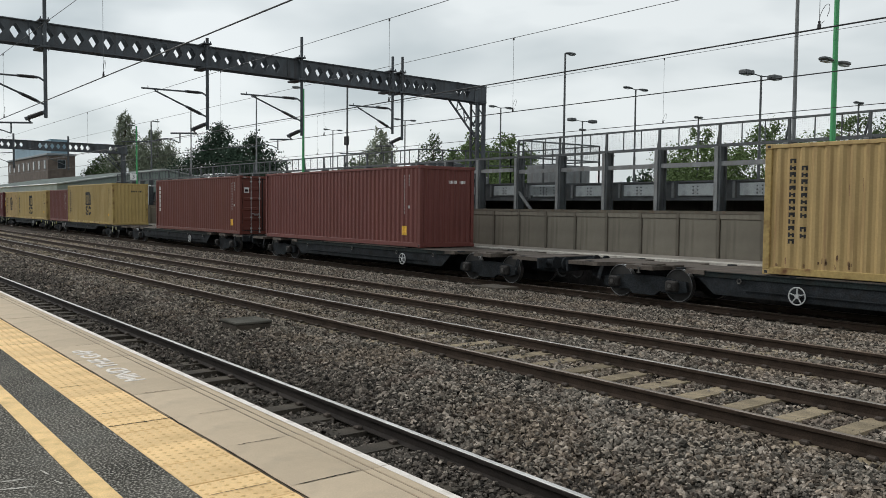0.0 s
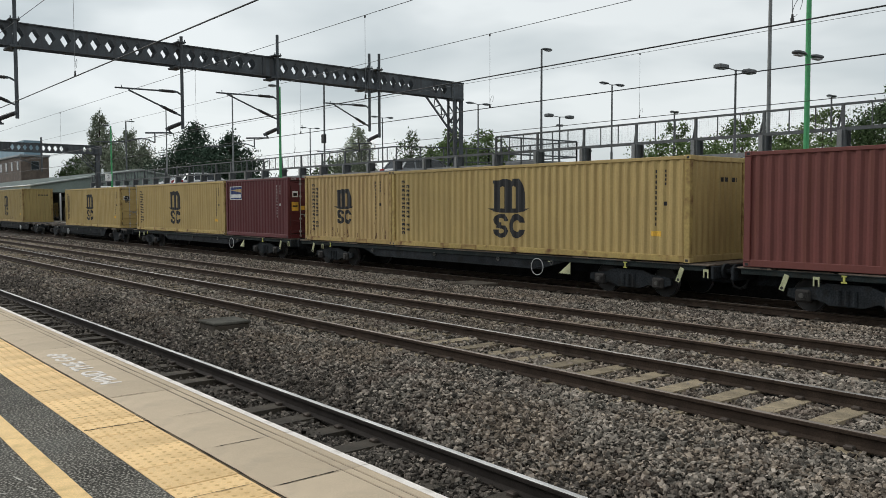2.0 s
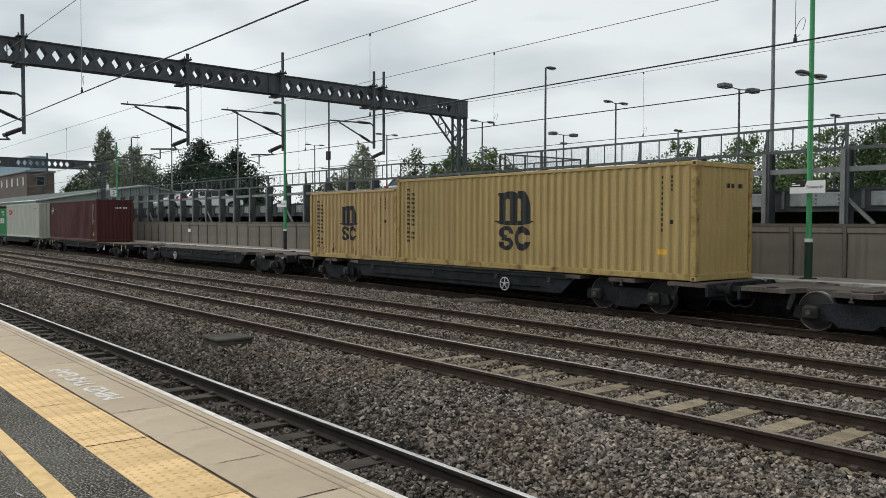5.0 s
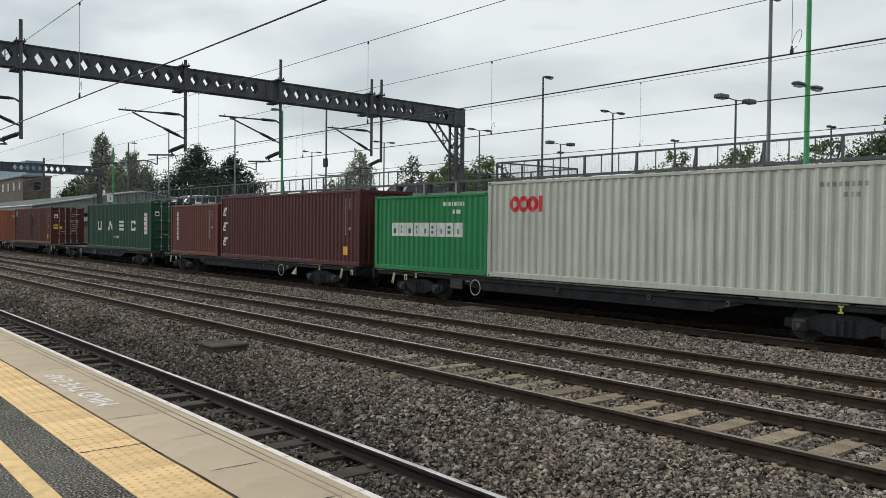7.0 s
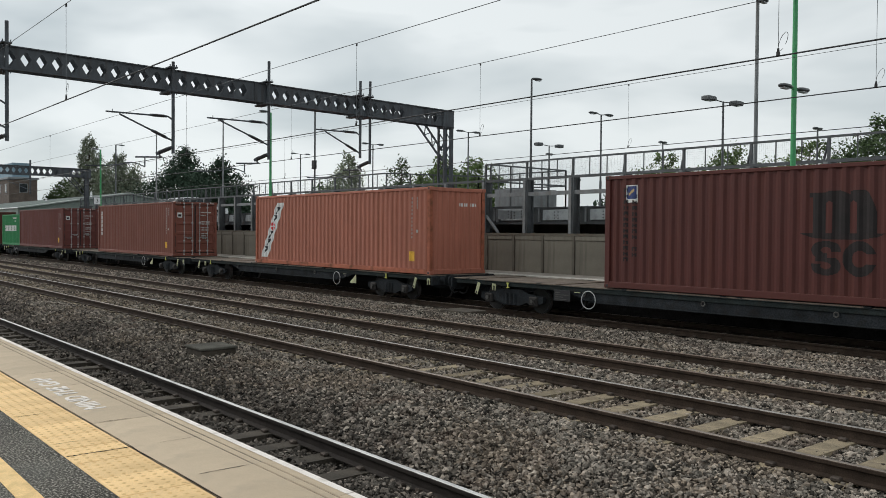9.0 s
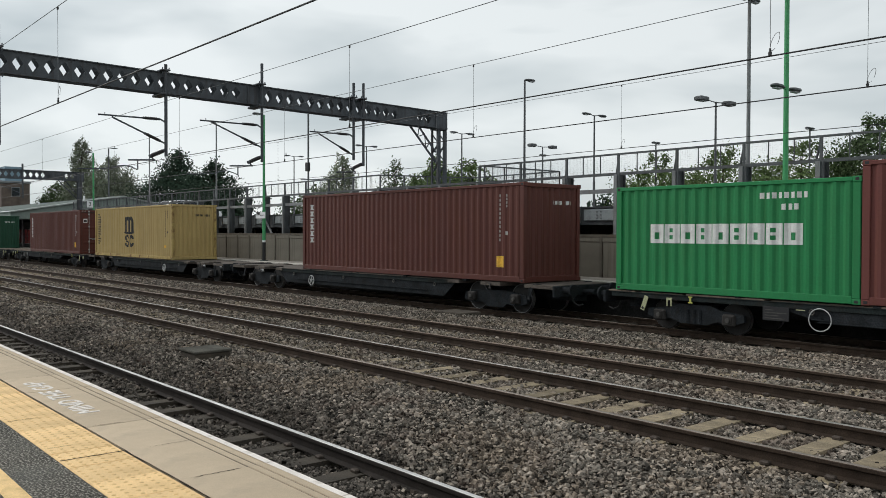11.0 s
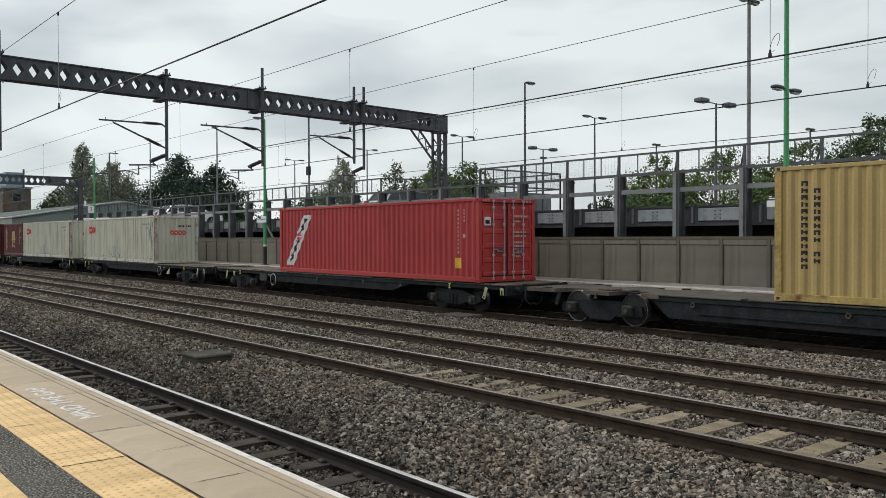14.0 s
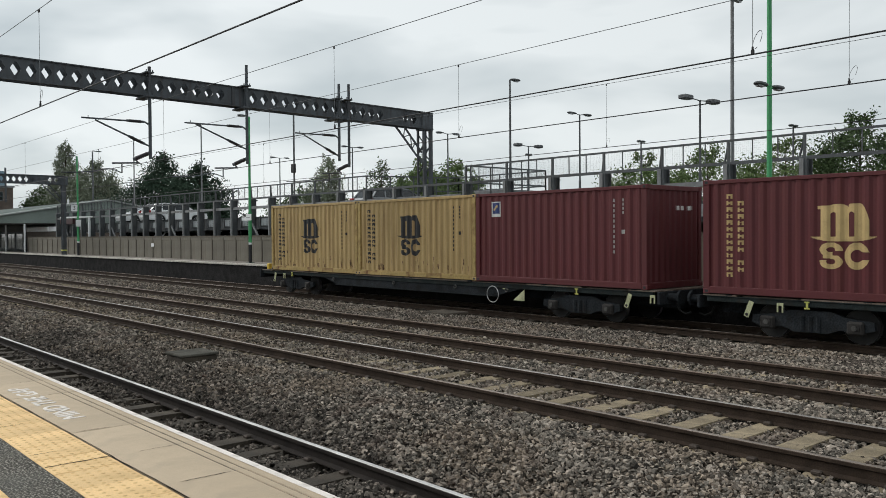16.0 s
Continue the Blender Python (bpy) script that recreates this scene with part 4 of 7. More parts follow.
def lamp_post(x, y, base, top, heads, material, r=0.055, kind="flat", label="", size=0.55, arm=0.35, low=0.35, head_z=None):
    """A post with lamp heads that reach across the deck, towards the line or away from it."""
    g = thing("street_lamp", label, "street lamp", "lamp posts", at=(x, y, base))
    h = top - base
    part("pole", Shape().tube((0, 0, 0), (0, 0, h * low), r * 1.25, 12).tube((0, 0, h * low), (0, 0, h), r, 12, r * 0.8), material, g)
    part("base_plate", Shape().cbox(-0.16, 0.16, -0.16, 0.16, 0, 0.03, 0.008), M_GREEN_DK if material is M_GREEN else material, g)
    z = h if head_z is None else head_z
    for d in heads:
        if arm > 0.05:
            part("arm", Shape().tube((0, 0, z - 0.03), (0, d * (arm + 0.05), z + 0.02), 0.022, 8), material, g)
        s = Shape()
        lamp_head(s, d * arm, d * (arm + size), z + 0.02, kind)
        hd = part("lamp_head", s, M_LAMPGREY, g, "grey lamp housing")
        under = Shape()
        lo, hi = sorted((d * (arm + size * 0.35), d * (arm + size * 0.85)))
        if kind == "flat":
            under.cbox(-0.07, 0.07, lo, hi, z - 0.045, z - 0.005, 0.012)
        else:
            under.box(-0.13, 0.13, lo, hi, z - 0.078, z - 0.072)
        part("lens", under, M_LENS, hd, "pale lens")
    return g



lamp_post(-25.27, 26, DECK, 8.74, (1,), M_LAMPGREY, 0.05, label="tall grey lamp post with a single head on the parking deck", size=0.6, arm=0.03)
lamp_post(-28.02, 34, DECK, 8.26, (1, -1), M_LAMPGREY, 0.05, label="grey twin-headed lamp post on the parking deck", size=0.7, arm=0.27)
lamp_post(-18.51, 30, DECK, 7.42, (1, -1), M_LAMPGREY, 0.05, kind="flood", label="grey post with two boxy floodlights on the parking deck", size=0.58, arm=0.7)
lamp_post(-33.52, 36, DECK, 7.21, (1, -1), M_LAMPGREY, 0.045, kind="flood", label="grey post with two boxy floodlights on the parking deck", size=0.47, arm=0.64)
lamp_post(-33.97, 36.5, DECK, 6.74, (1, -1), M_LAMPGREY, 0.05, label="short grey lamp post with a small flat head", size=0.26, arm=0.0)
lamp_post(-28.48, 40, DECK, 7.28, (1, -1), M_LAMPGREY, 0.05, label="grey lamp post with a small flat head", size=0.35, arm=0.0)
lamp_post(-19.54, 40, DECK, 7.26, (1, -1), M_LAMPGREY, 0.05, label="grey lamp post with a small flat head", size=0.38, arm=0.0)
lamp_post(-38.40, 34, DECK, 8.25, (1, -1), M_LAMPGREY, 0.05, label="grey twin-headed lamp post on the parking deck", size=0.64, arm=0.33)
lamp_post(-69.01, 40, DECK, 9.33, (1, -1), M_LAMPGREY, 0.06, label="grey twin-headed lamp post on the parking deck", size=0.65, arm=0.4)
lamp_post(-48.58, 34, DECK, 8.26, (1, -1), M_LAMPGREY, 0.05, label="grey twin-headed lamp post on the parking deck", size=0.6, arm=0.36)
lamp_post(-12.93, 22.7, DECK, 8.97, (1, -1), M_STEEL_LT, 0.062, low=0.04, label="tall galvanised lamp post with a wide head", size=0.52, arm=0.0)
lamp_post(-55.7, 26, DECK, 9.89, (-1,), M_STEEL_LT, 0.055, label="slim galvanised post above the parking deck", size=0.42, arm=0.0)
lamp_post(-63.07, 24, DECK, 9.6, (-1,), M_STEEL_LT, 0.05, label="slim galvanised post above the parking deck", size=0.3, arm=0.0)
lamp_post(-90.34, 30, 0.3, 11.04, (1,), M_LAMPGREY, 0.09, label="tall grey lamp post near the station building", size=0.9, arm=0.05)

G1 = lamp_post(-10.69, 20.6, PLAT, 8.16, (-1,), M_GREEN, 0.075, low=0.12, label="bright green station lamp post with twin lamps on the far platform", size=0.55, arm=0.15)
part("lamp_arm", Shape().tube((0, -0.2, 5.16), (0, 0.2, 5.16), 0.02, 8), M_GREEN, G1)
for d in (-1, 1):
    s = Shape()
    lamp_head(s, d * 0.14, d * 0.72, 5.18, "flat")
    lh = part("lamp_head", s, M_LAMPGREY, G1, "grey oval lamp")
    lo, hi = sorted((d * 0.3, d * 0.62))
    part("lens", Shape().cbox(-0.07, 0.07, lo, hi, 5.115, 5.15, 0.012), M_LENS, lh, "pale lens")
part("post_foot", Shape().tube((0, 0, 0), (0, 0, 0.94), 0.1, 12), M_GREEN_DK, G1, "dark green foot")
part("band", Shape().tube((0, 0, 0.94), (0, 0, 1.03), 0.102, 12), M_WHITE, G1, "white band")
for gx_, lab in ((-38.56, "slim green station lamp post with a name sign"), (-65.44, "slim green station lamp post with a numbered sign")):
    g = lamp_post(gx_, 20.6, PLAT, 8.15, (-1,), M_GREEN, 0.07, label=lab, size=0.55, arm=0.1)
    part("post_foot", Shape().tube((0, 0, 0), (0, 0, 0.95), 0.09, 12), M_BLACK, g, "black foot")
    part("band", Shape().tube((0, 0, 0.95), (0, 0, 1.05), 0.092, 12), M_WHITE, g, "white band")


def name_sign(x, z, w, h):
    g = thing("station_sign", "white station name sign with dark lettering on a green post", "sign", "station signs", at=(x, 20.45, z))
    step = -0.04 * w
    white = [(-w / 2, -h / 2), (w / 2, -h / 2), (w / 2, h / 2), (step + 0.04, h / 2), (step - 0.03, 0.0), (-w / 2, 0.0)]
    part("board", Shape().extrude_y(white, -0.02, 0.02), M_WHITE, g)
    block = part("operator_block", Shape().extrude_y([(-w * 0.46, 0.004), (step - 0.03, 0.004), (step + 0.03, h * 0.48), (-w * 0.46, h * 0.48)], -0.018, 0.018), M_BLACK, g, "black block on the sign")
    for k in (0, 1):
        part("pale_bar", Shape().box(-w * 0.44, -w * (0.34 - 0.14 * k), -0.0215, -0.0185, h * (0.27 - 0.15 * k), h * (0.36 - 0.15 * k)), M_WHITE, block, "pale bar")
    part("bracket", Shape().box(-0.05, 0.05, 0.02, 0.12, -0.10, -0.02), M_LAMPGREY, g)
    me = letters("Tamworth", 0.117 * w, M_BLACK)
    ob = share("lettering", me, g, (0.215 * w, -0.024, -0.004))
    ob.rotation_euler = (radians(90), 0, 0)


name_sign(-10.67, 3.018, 0.915, 0.317)
name_sign(-38.65, 3.02, 0.98, 0.33)
ps = thing("platform_number_sign", "white platform number sign hung beside a green lamp post", "sign", at=(-65.3, 20.3, 4.24))
part("board", Shape().cbox(-0.02, 0.02, -0.23, 0.23, -0.25, 0.25, 0.01), M_WHITE, ps)
o = share("number", letters("3", 0.42, M_BLACK), ps, (0.024, 0, 0))
o.rotation_euler = (radians(90), 0, radians(90))
part("bracket", Shape().beam((0, 0.22, 0), (0, 0.3, 0), 0.04, 0.04), M_LAMPGREY, ps)
pn = thing("station_sign", "small white notice fixed to a green lamp post", "sign", "station signs", at=(-65.2, 20.55, 3.1))
part("board", Shape().cbox(-0.02, 0.02, -0.18, 0.18, -0.25, 0.25, 0.01), M_WHITE, pn)
part("bracket", Shape().box(-0.1, -0.02, -0.04, 0.04, -0.04, 0.04), M_LAMPGREY, pn)


def signal_mast():
    g = thing("signal_post", "slim grey post with a small dark box behind the far platform", "post", at=(-39.85, 24, DECK))
    part("pole", Shape().tube((0, 0, 0), (0, 0, 6.1), 0.05, 10), M_LAMPGREY, g)
    part("box", Shape().cbox(-0.02, 0.3, -0.2, -0.05, 2.55, 3.03, 0.02), M_BLACK, g, "small dark box")


signal_mast()
# ---------- station building, far buildings ----------
def station_building():
    g = thing("station_building", "low station building with a long pale sloping canopy roof", "station building", at=(-77.6, 23.0, 0))
    L = 58
    E = 5.9          # the canopy ends short of the side wall
    prof = [(-4.1, 4.03), (5.98, 5.74), (16.0, 4.03), (16.0, 3.93), (5.98, 5.62), (-4.1, 3.93)]
    part("roof", Shape().extrude_x(prof, -L - E, 0.3 - E), M_ROOF, g, "pale green-grey metal roof")
    for i in range(1, 37):
        x = -L - E + i * 1.55
        part("roof_seam", Shape().beam((x, -4.05, 4.05), (x, 5.93, 5.745), 0.03, 0.03), M_ROOF, g)
    part("fascia", Shape().box(-L - E, 0.05 - E, -4.06, -3.96, 3.36, 3.93), M_FASCIA, g, "grey-green fascia board")
    part("gutter", Shape().tube((-L - E, -4.14, 4.0), (0.3 - E, -4.14, 4.0), 0.05, 8), M_WHITE, g, "pale gutter")
    part("gable", Shape().extrude_x([(-3.95, 3.36), (15.9, 3.36), (15.9, 3.94), (5.98, 5.61), (-3.95, 3.94)], -0.2 - E, 0.04 - E), M_FASCIA, g, "grey gable end")
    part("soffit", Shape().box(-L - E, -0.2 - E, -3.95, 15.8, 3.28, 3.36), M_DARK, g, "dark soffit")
    part("back_wall", Shape().box(-L, -0.3 - E, 3.0, 3.3, 0, 3.28), M_GREYWALL, g, "shaded grey wall under the canopy")
    part("side_wall", Shape().box(-0.3 - E, -0.05 - E, 3.3, 15.5, 0, 3.28), M_BRICK, g)
    part("lower_wall", Shape().box(-13.2, -0.9, 0.58, 0.74, PLAT, 2.56), mat("panelling_brown", (0.12, 0.10, 0.085), 0.85, var=0.2, scale=1.5, fine=30), g, "brown-grey panelling beside the doors")
    for a, b in ((-12.9, -5.7), (-5.4, -1.5)):
        part("white_band", Shape().box(a, b, 0.5, 0.56, 2.6, 3.02), M_WHITE, g, "white fascia band")
    for i in range(12):
        x = -14.4 - i * 3.0
        d = part("door", Shape().box(x - 2.7, x, 0.55, 0.63, PLAT, 2.56), M_STEEL, g, "grey framed glazed door")
        for k in (0, 1):
            part("pane", Shape().box(x - 2.56 + 1.29 * k, x - 1.42 + 1.29 * k, 0.52, 0.545, PLAT + 0.2, 2.42), G_WIN, d, "dark glass")
    part("lintel", Shape().box(-L, -14.2, 0.5, 0.7, 2.6, 3.2), mat("lintel_grey", (0.10, 0.10, 0.095), 0.8, var=0.2), g, "dark grey panel above the doors")
    for i in range(9):
        x = -L - 0.25 + i * 6.6
        part("canopy_column", Shape().tube((x, -1.6, PLAT), (x, -1.6, 3.28), 0.08, 10), M_WHITE, g, "pale column")
    for x, z in ((-26, 5.65), (-9.5, 5.8)):
        part("roof_vent", Shape().tube((x, 3.5, 5.1), (x, 3.5, z), 0.1, 10), M_WHITE, g, "white roof vent")
    f = Shape().beam((3.5, -1.1, 3.7), (11.4, -1.1, 3.62), 0.1, 0.1).beam((10.7, -1.1, PLAT), (10.7, -1.1, 3.6), 0.14, 0.14)
    part("sign_frame", f, M_WHITE, g, "white portal frame")
    part("dark_sign", Shape().cbox(3.8, 7.0, -1.2, -1.0, 3.1, 3.56, 0.03), mat("sign_maroon", (0.05, 0.018, 0.02), 0.6), g, "dark maroon sign")


station_building()


def office(name, x, y, w, d, h, wall, label, floors, bays, band=None):
    g = thing(name, label, "building", at=(x, y, -0.75))
    part("wall", Shape().box(0, w, 0, d, 0, h), wall, g)
    part("roof", Shape().cbox(-0.3, w + 0.3, -0.3, d + 0.3, h, h + 0.5, 0.08), M_GREYWALL, g, "flat roof with parapet")
    if band:
        part("upper_storey", Shape().box(1.5, w * 0.97, 1, d - 1, h + 0.5, h + 3.9), band, g, "blue-grey clad plant storey")
    fh = h / floors
    for fl in range(floors):
        for b in range(bays):
            wx, wz = w * (b + 0.5) / bays, fl * fh + fh * 0.35
            for side in (0, 1):
                if side == 1 and b >= max(1, int(d / 3.5)):
                    continue
                if side == 0:
                    fr = Shape().box(wx - 0.9, wx + 0.9, -0.08, -0.005, wz, wz + fh * 0.45)
                    gl = Shape().box(wx - 0.8, wx + 0.8, -0.1, -0.081, wz + 0.1, wz + fh * 0.45 - 0.1)
                else:
                    wy = d * (b + 0.5) / max(1, int(d / 3.5))
                    fr = Shape().box(w + 0.005, w + 0.08, wy - 0.9, wy + 0.9, wz, wz + fh * 0.45)
                    gl = Shape().box(w + 0.081, w + 0.1, wy - 0.8, wy + 0.8, wz + 0.1, wz + fh * 0.45 - 0.1)
                win = part("window", fr, M_GREYWALL, g)
                part("pane", gl, G_WIN, win, "dark glass")


office("office_building", -258, 46, 47, 6, 14.2, M_BRICK, "brown brick office building with a blue-grey upper storey", 3, 8, M_BLUEWALL)

# ---------- trees ----------
def leaves(pts, size, rg, droop=0.0):
    n = len(pts)
    a = rg.normal(size=(n, 3))
    a /= np.linalg.norm(a, axis=1)[:, None]
    b = np.cross(a, rg.normal(size=(n, 3)))
    b /= np.linalg.norm(b, axis=1)[:, None]
    if droop:
        a[:, 2] -= droop
        a /= np.linalg.norm(a, axis=1)[:, None]
    sz = size * rg.uniform(0.6, 1.4, (n, 1))
    p = np.asarray(pts)
    v = np.stack([p - a * sz * 0.5, p + b * sz * 0.28, p + a * sz * 0.5, p - b * sz * 0.28], 1).reshape(-1, 3)
    s = Shape()
    s.v = [tuple(q) for q in v]
    s.f = [(4 * i, 4 * i + 1, 4 * i + 2, 4 * i + 3) for i in range(n)]
    return s


def tree(x, y, base, height, width, material, label, seed, n=6000, leaf=0.3, form="round", trunk_part=0.25):
    rg = np.random.default_rng(seed)
    g = thing("tree", label, "tree", "trees beyond the station", at=(x, y, base))
    s = Shape()
    lean = rg.normal(size=2) * 0.02 * height
    r = 0.02 * height
    tip = Vector((lean[0], lean[1], height * 0.92))
    s.tube((0, 0, 0), tip * 0.4, r, 10, r * 0.7)
    s.tube(tip * 0.4, tip, r * 0.7, 8, r * 0.12)
    clusters = []
    k = {"weep": 230, "fir": 420, "column": 240, "feather": 150}.get(form, 150)
    wob = rg.uniform(0, 6.28, 4)
    for i in range(k):
        u = (i + rg.random()) / k
        z = height * (trunk_part + (0.97 - trunk_part) * u)
        ang = i * 2.4 + rg.random()
        if form == "fir":
            rad = width * 0.5 * min(1.0, 0.9 + 1.0 * u) * max(0.06, 1 - max(0.0, (u - 0.25) / 0.78) ** 1.9)
        elif form == "column":
            rad = width * 0.5 * (1.0 - 0.55 * u) * (1 - max(0.0, (u - 0.72) / 0.30) ** 2) ** 0.5
        elif form == "feather":
            rad = width * 0.5 * (0.45 + 0.6 * math.sin(2.7 * u + 0.35)) * (1.04 - u) ** 0.4
        else:
            rad = width * math.sqrt(max(0.05, 1 - (2 * u - 0.85) ** 2)) * 0.5
        # the outline bulges and falls in, bough by bough
        rad *= 1 + 0.20 * math.sin(2 * ang + wob[0] + 5 * u) + 0.13 * math.sin(3 * ang + wob[1] + 13 * u)
        rr = rad * rg.uniform(0.25, 1.0) ** 0.7
        e = Vector((math.cos(ang) * rr + lean[0] * u, math.sin(ang) * rr + lean[1] * u, z + rg.normal() * 0.025 * height))
        st = Vector((lean[0] * u, lean[1] * u, max(0.12 * height, z - 0.35 * rr - 0.05 * height)))
        s.tube(st, e, r * 0.20 * (1.15 - u), 4, r * 0.03, caps=False)
        clusters.append((e, max(0.06 * width, rad * rg.uniform(0.20, 0.42)), ang))
    part("trunk", s, M_BARK, g, "brown trunk and limbs", fix=False)
    pts = []
    wts = np.array([c[1] ** 2 for c in clusters])
    cnt = np.maximum(12, (1.5 * n * wts / wts.sum()).astype(int))
    for (e, cr, ang), m in zip(clusters, cnt):
        q = rg.normal(size=(m, 3))
        q /= np.linalg.norm(q, axis=1)[:, None]
        q *= cr * np.clip(np.abs(rg.normal(0.58, 0.34, (m, 1))), 0, 1.12)
        if form == "fir":
            # sprays reach outwards and lift at the tip
            out = np.array((math.cos(ang), math.sin(ang), 0.30))
            q[:, 2] *= 0.75
            q += (q @ out)[:, None] * out * 0.75
        elif form in ("weep", "column", "feather"):
            q[:, 2] *= 1.25
            q[:, 2] -= abs(rg.normal(size=m)) * cr * (1.0 if form == "weep" else 0.5)
        else:
            q[:, 2] *= 0.85
        pts.append(q + np.array(e))
    part("crown", leaves(np.concatenate(pts), leaf, rg, 0.8 if form in ("weep", "column") else 0.0), material, g, "", fix=False)
    return g


tree(-184, 55, -0.7, 23.0, 8.8, M_LEAF_WL, "tall drooping grey-green tree beyond the station roof", 11, 20000, 0.36, "column", 0.1)
tree(-171.5, 57, -0.7, 18.4, 10.0, M_LEAF_WL, "broad drooping grey-green tree beyond the station roof", 12, 34000, 0.37, "weep", 0.05)
tree(-217, 60, -0.7, 15.0, 11, M_LEAF, "shrubby green tree beside the brick building", 14, 14000, 0.4, "round", 0.1)
tree(-107.6, 45, -0.7, 13.8, 9.8, M_LEAF_DK, "dark evergreen tree with an uneven crown", 15, 32000, 0.31, "fir", 0.05)
tree(-99.6, 46, -0.7, 11.8, 9.6, M_LEAF_DK, "dark evergreen tree with an uneven crown", 16, 30000, 0.31, "fir", 0.05)
tree(-84, 52, -0.7, 8.6, 8, M_LEAF, "low mid-green tree behind the deck", 18, 6000, 0.3, "round", 0.1)
tree(-61.0, 40, -0.7, 9.8, 4.4, M_LEAF_BI, "slender pale birch-like tree behind the deck", 19, 13000, 0.17, "feather", 0.2)
tree(-53.4, 40, -0.7, 8.7, 4.6, M_LEAF, "open dark-leaved tree with bare twigs", 20, 3000, 0.2, "feather", 0.3)
tree(-49.6, 41, -0.7, 8.6, 6.0, M_LEAF_LT, "rounded mid-green tree behind the deck", 21, 16000, 0.2, "round", 0.15)
tree(-46.2, 42, -0.7, 8.4, 6.0, M_LEAF_LT, "rounded mid-green tree behind the deck", 22, 15000, 0.2, "round", 0.15)
tree(-36.5, 48, -0.7, 6.4, 6.0, M_LEAF_DK, "dark rounded tree behind the deck", 23, 7000, 0.24, "round", 0.15)
for i, (tx, ty, th, tw, mt) in enumerate(((-29.2, 41, 7.4, 5.4, M_LEAF_LT), (-24.8, 41, 7.7, 6.0, M_LEAF_LT), (-20.6, 41, 7.6, 5.8, M_LEAF_LT),
                                      (-17.2, 42, 8.6, 6.4, M_LEAF), (-12.6, 43, 9.9, 8.0, M_LEAF))):
    tree(tx, ty, -0.7, th, tw, mt, "leafy bright green tree behind the parking deck" if mt is M_LEAF_LT else "dense mid-green tree behind the parking deck", 30 + i, 16000 if mt is M_LEAF_LT else 22000, 0.15, "round", 0.1)


def hedge():
    """Distant belt of woods closing the horizon."""
    rg = np.random.default_rng(77)
    pts = []
    for i in range(260):
        x = rg.uniform(-420, 140)
        h = rg.uniform(4.0, 6.8)
        c = np.array((x, rg.uniform(74, 90), h * 0.45))
        q = rg.normal(size=(70, 3)) * np.array((2.6, 2.0, h * 0.24))
        pts.append(c + q)
    tagged(new("far_woods", mesh_of("far_woods", leaves(np.concatenate(pts), 0.9, rg), M_LEAF_DK, fix=False)), "dark belt of distant trees behind the parking deck", "trees", kind="stuff")


hedge()


